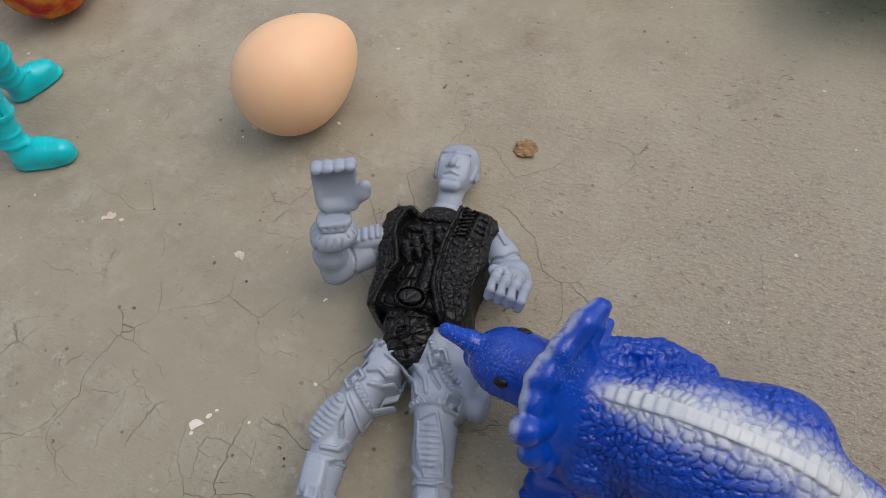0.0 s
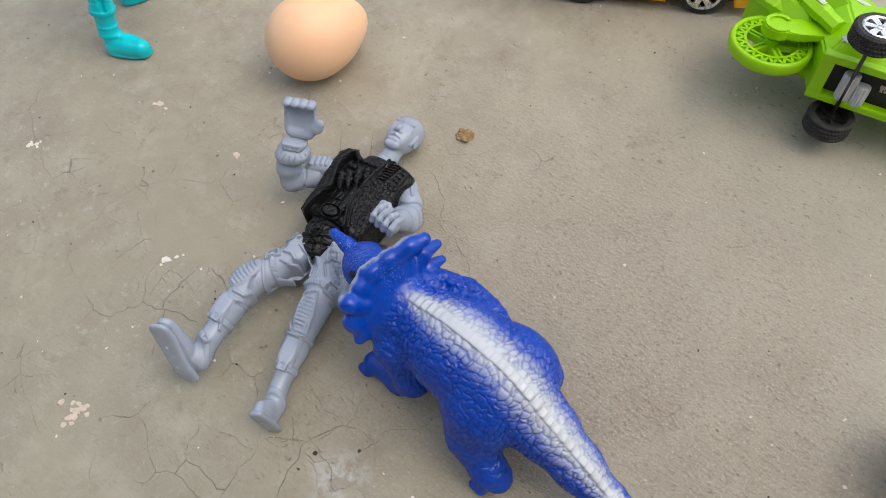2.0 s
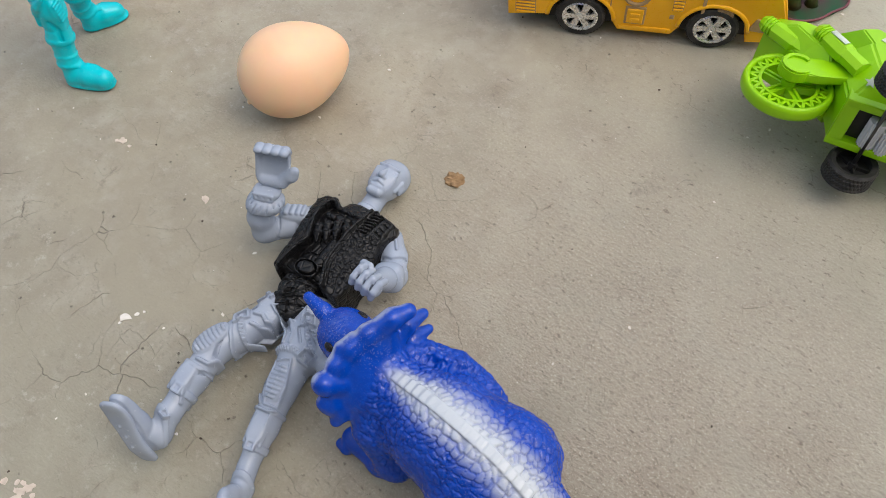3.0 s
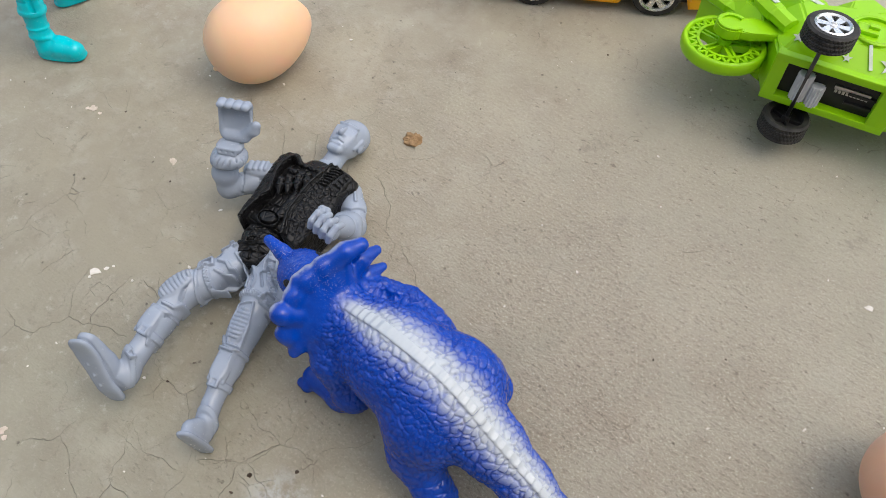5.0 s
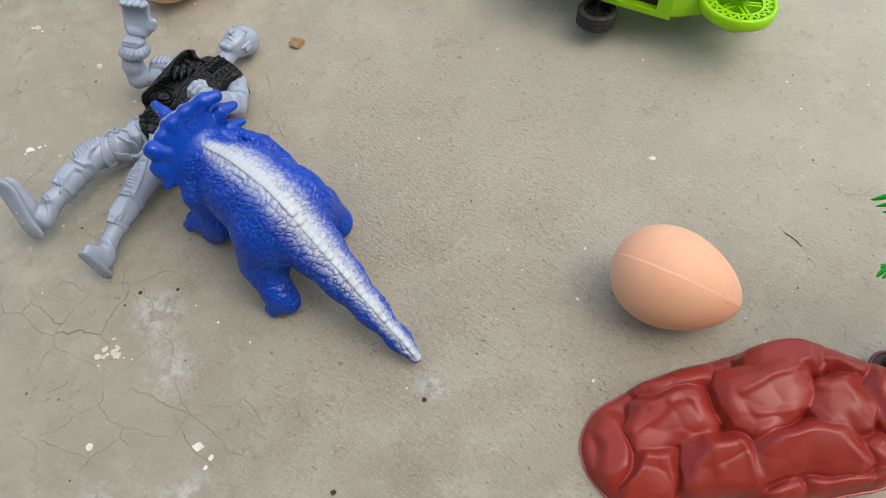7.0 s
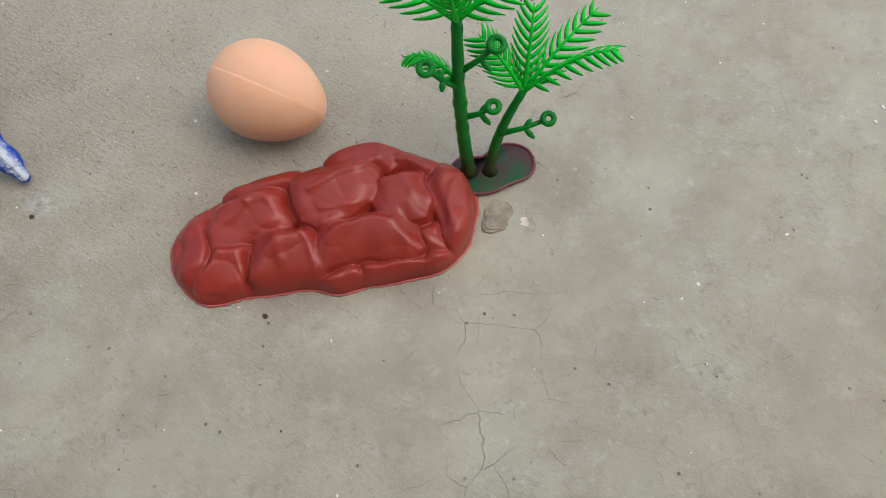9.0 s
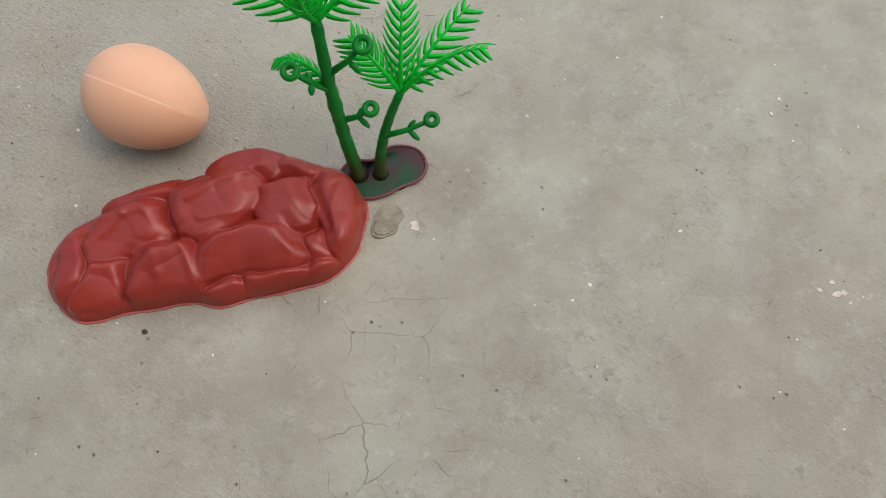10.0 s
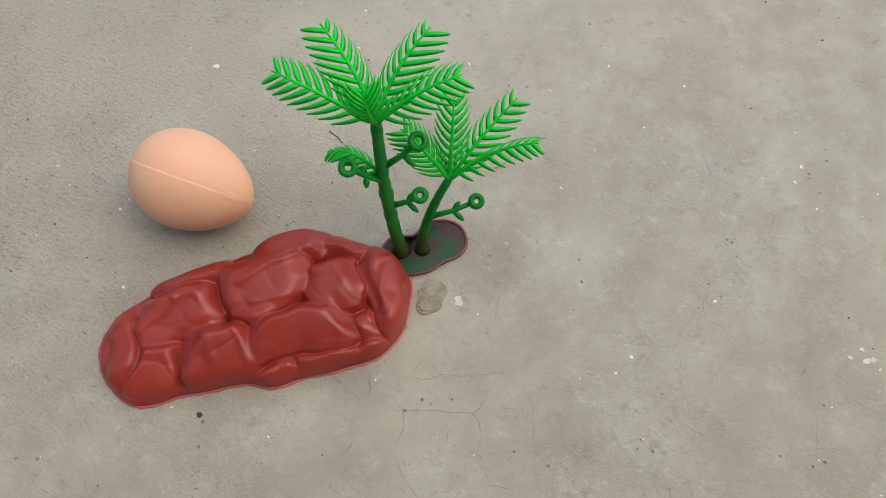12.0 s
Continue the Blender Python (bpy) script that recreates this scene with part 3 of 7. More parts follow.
        for axis in range(3):
            o1, o2 = [(1, 2), (2, 0), (0, 1)][axis]
            lo = [slice(1, -1)] * 3
            lo[axis] = slice(0, -1)
            hi = list(lo)
            hi[axis] = slice(1, None)
            A, B = s[tuple(lo)], s[tuple(hi)]
            e = np.argwhere(A != B)
            flip = A[tuple(e.T)]
            base = e + np.array([0 if i == axis else 1 for i in range(3)])
            u, v = np.zeros(3, int), np.zeros(3, int)
            u[o1], v[o2] = 1, 1
            q = [index[tuple((base - p).T)] for p in (u + v, v, 0 * u, u)]
            quad = np.stack(q, 1)
            quad[~flip] = quad[~flip][:, ::-1]
            faces.append(quad)
        return verts, np.concatenate(faces)

    def relax(self, verts, faces, rounds=1):
        for _ in range(rounds):
            acc, num = np.zeros_like(verts), np.zeros(len(verts))
            for i in range(4):
                np.add.at(acc, faces[:, i], verts[faces[:, (i + 1) % 4]] + verts[faces[:, (i + 3) % 4]])
                np.add.at(num, faces[:, i], 2)
            verts = 0.62 * verts + 0.38 * acc / np.maximum(num, 1)[:, None]
        return verts


def skin_mesh(name, fields, mats, relax=1):
    """One mesh from several fields, each with its own material."""
    vs, fs, ids, start = [], [], [], 0
    for i, f in enumerate(fields):
        v, q = f.skin()
        v = f.relax(v, q, relax)
        vs.append(v * MM)
        fs.append(q + start)
        ids.append(np.full(len(q), i))
        start += len(v)
    mesh = bpy.data.meshes.new(name)
    mesh.from_pydata(np.concatenate(vs).tolist(), [], np.concatenate(fs).tolist())
    for m in mats:
        mesh.materials.append(m)
    mesh.polygons.foreach_set("material_index", np.concatenate(ids).astype(np.int32))
    mesh.update()
    mesh.shade_smooth()
    return mesh


# ---- ground: one concrete sheet ----
bm = bmesh.new()
grid = [-40, -10, -3, -1, -0.4, 0, 0.4, 0.8, 1.4, 4, 11, 40]
rows = [[bm.verts.new((x, y, 0)) for x in grid] for y in grid]
for j in range(len(grid) - 1):
    for i in range(len(grid) - 1):
        bm.faces.new((rows[j][i], rows[j][i + 1], rows[j + 1][i + 1], rows[j + 1][i]))
ground = part("ground", bm, M_CONCRETE)
tagged(ground, "worn grey-brown concrete floor with hairline cracks", "ground", kind="structure")

# unseen plain wall added behind the camera, to block sky and shade the near ground
bm = bmesh.new()
box(bm, (0.25, -0.56, 0.42), (1.20, 0.06, 0.425), 0.008)
shade_wall = part("added_shade_wall", bm, M_CONCRETE)
tagged(shade_wall, "unseen plain concrete wall added behind the camera to shade the near ground", "wall", kind="structure")

# ---- the toy dinosaur ----


def dinosaur_skin():
    """A horned, frilled toy dinosaur on four legs, in its own frame: x ahead, y to its left."""
    f = Field((-101, -42, -2), (90, 40, 76), 0.45)
    # trunk, hips, tail
    f.limb([(32, -2, 36), (10, -2.5, 38), (-14, -1.5, 37)], [14.5, 17.5, 17.5], 8)
    f.lump((-2, -2, 37), (32, 17.5, 20), 6)
    f.limb([(-14, -1.5, 36), (-36, -0.6, 30.5), (-52, 0.8, 24), (-68, 1.9, 16.5), (-84, 3.0, 9.5), (-94, 3.8, 6)], [16.8, 11.0, 8.4, 6.2, 4.2, 2.7], 6)
    # neck and head with a beak
    f.limb([(34, -2, 38), (47, -3, 39)], [13, 10.5], 6)
    f.lump((57, -4, 39.0), (14, 10.6, 10.8), 3, [(0.96, -0.02, -0.28), (0.02, 1, 0), (0.28, 0, 0.96)])
    f.limb([(62, -4.5, 36), (70, -5, 30)], [7.8, 4.2], 4)
    f.limb([(70, -5, 30), (72, -5, 26)], [4, 2.2], 2)
    # horn on the nose
    f.limb([(62, -4.4, 41), (71, -4.6, 43), (79.0, -5.0, 43.0)], [3.7, 3.2, 2.2], 1.0)
    # frill: a thick plate that stands up from the neck, its rim drawn out into lobes
    rim = [(39.5, 18.0, 40), (42.6, 18.6, 46), (45.0, 15.0, 53), (46.0, 9, 57), (45.6, 2, 60), (44.0, -5, 62), (41.5, -12, 63)]
    for px, py, pz in rim:
        f.limb([(39.5, -3 + 0.45 * (py + 3), 37 + 0.45 * (pz - 37)), (px, py, pz)], [5.4, 2.9], 4.0)
    f.limb(rim, [2.7] * len(rim), 2.6)
    f.limb([(36, 7, 41), (35, -3, 44), (35, -12, 41)], [5.2, 5.8, 5.2], 6)
    f.limb([(43.0, -8, 61.5), (40.8, -14, 63.5), (38.8, -19.5, 63)], [3.2, 3.6, 2.8], 1.4)
    f.limb([(41, -10, 50), (40.0, -18, 53), (38.6, -25.0, 52)], [4.8, 3.8, 2.0], 1.2)
    f.limb([(39.5, -10, 43), (38.2, -18, 43.5), (36.8, -24.6, 42)], [4.6, 3.4, 1.8], 1.0)
    f.limb([(47.0, -1.0, 61.2), (47.6, 4.0, 59.8), (47.2, 8.0, 57.6)], [2.2, 2.7, 2.4], 0.9)
    f.limb([(43.6, 12, 51), (45.4, 15.6, 55)], [4.4, 4.0], 1.2)
    f.lump((45.2, 16.0, 55.4), (4.4, 4.0, 4.4), 1.0)
    f.lump((43.4, 19.4, 47.6), (3.0, 3.0, 3.2), 0.7)
    f.limb([(41, 13, 42), (40.0, 17.6, 41), (38.9, 20.6, 39.5)], [4.6, 3.6, 2.2], 0.9)
    # forelegs
    f.limb([(29, 11, 31), (20, 14, 17), (26, 16.5, 8)], [10, 7.5, 6.2], 4)
    f.limb([(26, 16.5, 7), (41, 18, 5.4)], [5.8, 4.9], 3.5)
    f.limb([(31, -17, 40), (20, -21.0, 38), (9, -22.5, 31)], [6.0, 6.6, 6.4], 1.0)
    f.limb([(8, -23.5, 20), (14, -24, 7), (22, -24, 5.5)], [7.2, 6, 5.5], 4)
    # hind legs
    f.lump((-13, -16.0, 31.5), (16.0, 10.2, 20.5), 4)
    f.limb([(-14, -20, 22), (-17, -23, 7), (-9, -23.5, 5.5)], [10, 7.5, 6], 5)
    f.lump((-13, 12.5, 28), (14.5, 11.5, 19.5), 5)
    f.limb([(-14, 18, 20), (-26, 21, 9), (-30, 20.5, 6.0)], [9.2, 6.6, 5.6], 5)
    # toes
    for cx, cy, sx in ((43, 18.5, 1), (26, -24, 1), (-6, -23.5, 1), (-25, 24, 1)):
        for dy in (-3.6, 0, 3.6):
            f.limb([(cx - 2 * sx, cy + dy, 4.2), (cx + 1.2 * sx, cy + dy * 1.1, 3.0)], [3.0, 2.2], 1.2)
    # low knuckled ridge along the spine, seated on the back
    crest = []
    for i in range(38):
        x = 29 - i * 3.3
        yc = -2.5 if x > -12 else -2.5 + (-12 - x) / 80 * 6.0
        a, c = int((x - f.lo[0]) / f.step), int((yc - f.lo[1]) / f.step)
        full = np.nonzero(f.d[a, c] < 0)[0]
        if len(full):
            crest.append((x, yc, f.lo[2] + f.step * full[-1], i / 37))
    for x, yc, zc, t in crest:
        f.slab((x, yc, zc - 0.2), (1.95 - 0.15 * t, 2.3 - 1.1 * t, 0.75 - 0.05 * t), [(1, 0, 0.10), (0, 1, 0), (-0.10, 0, 1)], 0.55, 1.0)
    f.floor_cut(0.15)
    v, q = f.skin()
    return f.relax(v, q, 1), q


def face_normals(v, q):
    return np.cross(v[q[:, 2]] - v[q[:, 0]], v[q[:, 3]] - v[q[:, 1]])


def point_normals(v, q):
    n, fn = np.zeros_like(v), face_normals(v, q)
    for i in range(4):
        np.add.at(n, q[:, i], fn)
    return n / np.maximum(np.linalg.norm(n, axis=1), 1e-9)[:, None]


def cells(p, size):
    """Nearest and second distance to scattered seeds, in units of size."""
    p = p / size
    cell = np.floor(p)
    f1, f2 = np.full(len(p), 9.0), np.full(len(p), 9.0)
    for i, j, k in [(a, b, c) for a in (-1, 0, 1) for b in (-1, 0, 1) for c in (-1, 0, 1)]:
        c = cell + (i, j, k)
        h = np.sin(c @ np.array([[127.1, 269.5, 113.5], [311.7, 183.3, 271.9], [74.7, 246.1, 124.6]])) * 43758.5453
        d = np.linalg.norm(c + 0.1 + 0.8 * (h - np.floor(h)) - p, axis=1)
        f2 = np.minimum(f2, np.maximum(f1, d))
        f1 = np.minimum(f1, d)
    return f1, f2


def pebbled(v, q):
    """Pebbled hide: scales parted by fine grooves on the body, small grains on the head, smooth frill and horn."""
    no = point_normals(v, q)
    x, y, z = v.T
    # scales run long across the back and shrink towards the tip of the tail
    size = np.interp(x, [-95, -60, -20, 10, 40], [2.0, 2.5, 3.3, 2.9, 2.4]).round(1)
    warp = np.column_stack((x * 1.12 + 1.2 * np.sin(y * 0.4), y * 0.92 + 0.8 * np.sin(x * 0.35), z))
    f1, f2 = cells(warp, size[:, None])
    t = np.clip((f2 - f1) / 0.17, 0, 1)
    groove = 1 - t * t * (3 - 2 * t)
    dome = np.clip(f1, 0, 0.8) ** 2
    hide = np.clip((36 - x) / 5, 0, 1) * np.clip((z - 3) / 6, 0, 1) * np.interp(np.abs(y + 2), [10, 24], [1.0, 0.6])
    patch = 0.5 + 0.5 * np.sin(x * 0.16 + 1.0) * np.sin(y * 0.21 + x * 0.05 + 0.6)
    hide = hide * (0.55 + 0.45 * patch)
    # the spine's own plates carry no scales, a groove runs along either side of them
    ridge = -2.5 + np.clip((-12 - x) / 80 * 6.0, 0, 9)
    wide = np.interp(x, [-95, 24], [1.4, 2.6])
    side = np.abs(y - ridge) - wide
    on_top = (z > np.interp(x, [-95, -60, -20], [4, 10, 34])) & (x < 31)
    groove = np.where(on_top & (side < 0), 0.0, groove)
    dome = np.where(on_top & (side < 0), 0.0, dome)
    faint = np.where(y < ridge, np.interp(x, [-40, 0], [1.0, 0.25]), 1.0)
    groove = np.where(on_top, np.maximum(groove, faint * np.clip(0.6 - np.abs(side) / 0.6, 0, 1)), groove)
    seam = ((29 - x) / 3.3 + 0.5) % 1.0
    seam = np.minimum(seam, 1 - seam) * 3.3
    firm = np.interp(x, [-30, 20], [0.70, 0.10])
    groove = np.where(on_top & (side < -0.3), np.maximum(groove, firm * np.clip(1 - seam / 0.6, 0, 1)), groove)
    relief = groove * hide
    # coarse knobs on the right upper arm
    knob = np.clip((x - 2) / 4, 0, 1) * np.clip((34 - x) / 4, 0, 1) * np.clip((-13 - y) / 3, 0, 1)
    f1, f2 = cells(v + 0.7, 4.2)
    lower = 0.95 * relief + 0.50 * dome * hide + 1.5 * np.clip(f1, 0, 0.75) ** 2 * knob
    # a furrow parts the arm from the shoulder
    lies = np.interp(x, [3, 18, 34], [-19.5, -17.6, -12.8])
    lower = lower + 2.8 * np.exp(-((y - lies) / 1.5) ** 2) * np.clip(x / 5, 0, 1) * np.clip((36 - x) / 5, 0, 1) * np.clip((z - 30) / 4, 0, 1)
    # fine grains on the face
    away = np.hypot(y + 3, z - 39)
    face = np.clip((x - 53) / 3, 0, 1) * np.clip((70 - x) / 3, 0, 1) * np.clip((12.5 - away) / 1.5, 0, 1)
    f1, f2 = cells(v, 1.5)
    grain = np.clip(1 - (f2 - f1) / 0.35, 0, 1) * face
    relief = np.maximum(relief, 0.5 * grain)
    lower = lower + 0.28 * grain
    return v - no * lower[:, None], relief


def build_dinosaur(m):
    """Body, head with horn and eyes, frill, tail and four legs, each a piece of one continuous skin."""
    e = thing("toy_dinosaur", m, "blue vinyl horned toy dinosaur with a white airbrushed back", "toy dinosaur")
    v, q = dinosaur_skin()
    v, relief = pebbled(v, q)
    no = point_normals(v, q)
    x, y, z = v[q].mean(1).T
    away = np.hypot(y + 3, z - 39)
    which = np.zeros(len(q), int)
    which[x > 52] = 1
    which[(x > 35.5) & (x < 54) & (away > 12.6) & (z > 32)] = 2
    which[(x > 67.5) & (z > 38.2)] = 3
    which[x < -40] = 4
    which[(x > 2) & (x < 50) & (y > 8) & (z < 20)] = 5
    which[(x > 2) & (x < 50) & (y < -13) & (z < 22)] = 6
    which[(x > -40) & (x <= 2) & (y > 8) & (z < 18)] = 7
    which[(x > -40) & (x <= 2) & (y < -12) & (z < 18)] = 8
    made = {}
    for i, name in enumerate(("body", "head", "frill", "horn", "tail", "leg", "leg", "leg", "leg")):
        faces = q[which == i]
        used, back = np.unique(faces, return_inverse=True)
        mesh = bpy.data.meshes.new(name)
        mesh.from_pydata((v[used] * MM).tolist(), [], back.reshape(-1, 4).tolist())
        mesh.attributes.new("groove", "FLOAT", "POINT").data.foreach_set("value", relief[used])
        mesh.update()
        ob = link_mesh(name, mesh, M_DINO, made["head"] if name == "horn" else e, {"body": "blue pebbled body with a white spine", "frill": "smooth blue frill with a whitened front"}.get(name, ""))
        mesh.normals_split_custom_set_from_vertices(no[used].tolist())
        made[name] = ob
    for cx, cy, cz in ((57.8, 4.3, 45.6), (57.4, -12.3, 45.4)):
        f = Field((cx - 5, cy - 5, cz - 5), (cx + 5, cy + 5, cz + 5), 0.25)
        tilt = Vector((0.15, 0.75 if cy > 0 else -0.75, 0.66)).normalized()
        along = Vector((1, 0, -0.2)).normalized()
        along = (along - tilt * along.dot(tilt)).normalized()
        f.lump((cx, cy, cz), (2.3, 1.6, 0.9), 0.3, [along, tilt.cross(along), tilt])
        link_mesh("eye", skin_mesh("eye", [f], [M_EYE], 1), [], made["head"], "black painted eye")
    return e


build_dinosaur(pose(0.155, -0.052, 0, 0, 0, 145))

# ---- the grey action figure on its back, one mesh ----


def build_figure():
    g = Field((14, -92, -1), (134, 92, 66), 0.36)
    k = Field((60, -12, -1), (128, 66, 34), 0.30)
    a, b = np.array((0.376, 0.927, 0.0)), np.array((0.927, -0.376, 0.0))
    t0 = np.array((91.5, 33.0, 12.5))
    up = (0, 0, 1)
    A = [tuple(a), tuple(b), up]

    def P(s, l, z):
        return tuple(t0 + s * a + l * b + np.array((0, 0, z)))

    # vest: a torso under two flaring front panels
    k.lump(P(6, -1, -3.0), (13.5, 15, 9.6), 2, A, 2.8)
    k.lump(P(-9, -1, -3.0), (13, 11.5, 9.2), 2, A, 2.8)
    k.lump(P(17.5, -1.0, -3.5), (6.5, 8.5, 8.0), 1.5, A, 2.6)
    k.lump(P(8, -6.5, 3.2), (6.0, 6.0, 4.2), 1.2, A)
    k.lump(P(9, 2.5, 3.2), (6.0, 5.5, 4.2), 1.2, A)

    def over(knots, heights):
        def top(x, y):
            l = (x - t0[0]) * b[0] + (y - t0[1]) * b[1]
            s = (x - t0[0]) * a[0] + (y - t0[1]) * a[1]
            return 12.5 + np.interp(l, knots, heights) - 0.008 * np.maximum(s - 6, 0) ** 2
        return top

    lapel = [(16, -10), (15.4, -11.5), (10.9, -13.5), (6.4, -13.4), (-0.6, -10.8), (-4.7, -9.5), (-9.3, -12.0), (-15.2, -13.6), (-19.5, -14.4)]
    left = [(18.5, -11), (18.2, -15.5), (16.2, -19.4), (12, -20.8), (6.8, -20.6), (-0.5, -18.8), (-7.5, -17.6), (-14.0, -18.4), (-19.6, -17.8), (-23.0, -13.0)]
    k.column([P(*q, 0) for q in lapel + left[::-1]], over([-21, -18, -14, -10], [4.0, 6.4, 8.4, 9.6]), 0.2, 0.5)
    edge = [(19.5, 7.0), (17.7, 6.8), (12.3, 5.8), (4.7, 4.1), (-1.0, 3.8), (-6.8, 3.6), (-11.5, 4.0), (-16.0, 5.9), (-20.5, 7.6)]
    right = [(21.6, 8.6), (19.4, 11.8), (19.6, 19.4), (15.5, 20.6), (12.0, 19.0), (6.9, 18.4), (-1.0, 18.6), (-6.5, 16.6), (-11, 16.0), (-17.0, 16.9), (-22.6, 15.2), (-22.4, 12.0)]
    k.column([P(*q, 0) for q in edge + right[::-1]], over([3, 6, 11, 16, 19.5], [9.8, 10.0, 9.2, 7.4, 5.2]), 0.2, 0.5)
    # piped edges
    k.emboss([P(*q, 0) for q in lapel], 1.0, 0.9)
    k.emboss([P(s_, l_ - 1.9, 0) for s_, l_ in lapel], 0.7, -0.5)
    k.emboss([P(*q, 0) for q in edge], 1.0, 0.8)
    k.emboss([P(s_, l_ + 1.9, 0) for s_, l_ in edge], 0.7, -0.5)
    k.emboss([P(19.0, 12, 0), P(18.6, 17.6, 0), P(12.5, 17.0, 0), P(7, 17.2, 0)], 0.9, 0.6)
    k.limb([P(15.6, -18.6, 4.0), P(17.6, -15, 5.2), P(17.4, -10.6, 6.4), P(15.0, -7.0, 7.0)], [1.2, 1.4, 1.5, 1.2], 0.6)
    k.limb([P(20.4, 7.2, 3), P(16, 7.4, 7.6)], [1.5, 1.3], 0.6)
    # plates tooled into the broad panel, blocks along its upper edge
    k.crackle([P(*q, 0) for q in ((8, 6.6), (9, 16.2), (4, 17.2), (-4, 16.2), (-12, 14.6), (-19, 13.6), (-19, 9), (-12, 6.2), (-4, 5.8), (2, 6))], 2.4, 0.62, 5)
    for i in range(7):
        q = 18.0 - 1.75 * i
        k.emboss([P(q, 8.6 - 0.25 * i, 0), P(q + 0.9, 12.6 - 0.3 * i, 0)], 0.55, -0.8)
    k.emboss([P(18.6, 12.8, 0), P(13, 12.0, 0), P(7.6, 10.8, 0)], 0.55, -0.8)
    for q in ((16.4, 14.2, 15.8, 16.6), (13.6, 13.8, 13.0, 16.4), (11.2, 13.4, 10.4, 16.4)):
        k.emboss([P(q[0], q[1], 0), P(q[2], q[3], 0)], 0.5, -0.7)
    k.crackle([P(*q, 0) for q in ((16, -14), (12, -16.5), (0, -14.5), (-8, -14), (-18, -16), (-14, -17.4), (0, -18), (14, -19.4))], 3.0, 0.40, 8)
    # cartridges: four tapered rounds with two bands each
    for (s0, l0), (s1, l1) in (((3.4, -9.0), (-4.0, -5.8)), ((5.6, -6.1), (-2.4, -2.3)), ((8.0, -2.5), (0.2, 0.7)), ((10.2, 1.0), (3.6, 3.6))):
        at = lambda t, z=8.6: P(s0 + t * (s1 - s0), l0 + t * (l1 - l0), z)
        k.limb([at(0.05), at(0.58), at(0.92, 8.2)], [1.55, 1.65, 0.75], 0.25)
        k.swell(at(0.12), np.subtract(at(1.0), at(0.0)), 0.55, 0.45, 3.2, 0.25)
        k.swell(at(0.48), np.subtract(at(1.0), at(0.0)), 0.75, 0.4, 3.2, 0.25)
    k.limb([P(9.6, -8.5, 7.6), P(9.2, -5.5, 8.0)], [1.4, 1.3], 0.4)
    # toggles at the collar, straps across the belly
    for l_ in (-5.0, -1.0, 3.0):
        k.limb([P(15.2, l_ - 1.2, 6.2), P(14.6, l_ + 1.2, 6.6)], [1.1, 0.9], 0.35)
    k.emboss([P(-4.5, -2.0, 0), P(-13, -2.6, 0)], 0.7, -0.7)
    k.emboss([P(-8.5, -9.0, 0), P(-8.0, 3.0, 0)], 0.6, -0.6)
    k.limb([P(-1.5, 0.8, 6.2), P(-11.5, 0.8, 6.4)], [2.6, 2.8], 0.5)
    # oval buckle on a wide belt
    k.limb([P(-16.5, -12.5, 2.5), P(-16.2, -3, 5.0), P(-16.0, 6, 3.5)], [3.4, 3.8, 3.4], 0.8)
    k.lump(P(-16.0, -2.7, 8.0), (3.9, 5.4, 1.6), 0.4, A, 3.0)
    turn = [2 * math.pi * i / 24 for i in range(25)]
    k.emboss([P(-16.0 + 3.0 * math.cos(v), -2.7 + 4.3 * math.sin(v), 0) for v in turn], 0.55, -0.55)
    # flap below the belt: a broad strap with a square buckle
    k.column([P(*q, 0) for q in ((-20, -10.5), (-26, -11.0), (-34.3, -6.8), (-38.0, -1.4), (-36.3, 3.6), (-29, 6.4), (-20, 5.5))], over([-12, -6, 0, 7], [5.0, 7.4, 7.6, 5.4]), 3.0, 0.6)
    k.emboss([P(-30.8, -8.0, 0), P(-28.2, -2.4, 0), P(-25.4, 5.2, 0)], 1.5, 0.8)
    k.emboss([P(*q, 0) for q in ((-30.4, -4.6), (-26.6, -5.4), (-25.2, -1.4), (-29.0, -0.6), (-30.4, -4.6))], 0.7, 0.8)
    k.emboss([P(-28.6, -4.0, 0), P(-27.2, -2.2, 0)], 0.6, -0.7)
    k.crackle([P(*q, 0) for q in ((-21, -9.5), (-26, -10), (-34, -6), (-37, -1.4), (-35, 2.6), (-29, 5), (-21, 4))], 5.2, 0.5, 21)
    k.emboss([P(-23.6, -9.5, 0), P(-21.8, 4.8, 0)], 0.5, -0.6)
    k.emboss([P(-34.5, -5.4, 0), P(-30.4, 4.6, 0)], 0.5, -0.6)
    k.emboss([P(-31.5, -1.5, 0), P(-36.2, 0.6, 0)], 0.5, -0.5)
    k.emboss([P(-20.5, -3.5, 0), P(-26, -6.2, 0)], 0.5, -0.5)
    # head: skull, jaw, brow, nose, ears
    h, hl = np.array((0.40, 0.917, 0.0)), np.array((0.917, -0.40, 0.0))
    hc = np.array((106.6, 71.0, 12.5))
    HA = [tuple(h), tuple(hl), up]

    def Q(s, l, z):
        return tuple(hc + s * h + l * hl + np.array((0, 0, z)))

    g.lump(Q(1.0, 0, -1), (9.4, 7.0, 8.2), 2, HA, 2.3)
    g.lump(Q(-4, 0, 1.2), (6.6, 5.6, 6.2), 2, HA, 2.4)
    g.lump(Q(4.2, 0, -2.6), (7.4, 8.0, 8.0), 0.4, HA, 2.4)
    g.limb([Q(1.5, -7.0, 0.5), Q(-3.6, -6.3, 1.0)], [1.3, 1.0], 0.4)
    g.limb([Q(1.5, 7.0, 0.5), Q(-3.6, 6.3, 1.0)], [1.3, 1.0], 0.4)
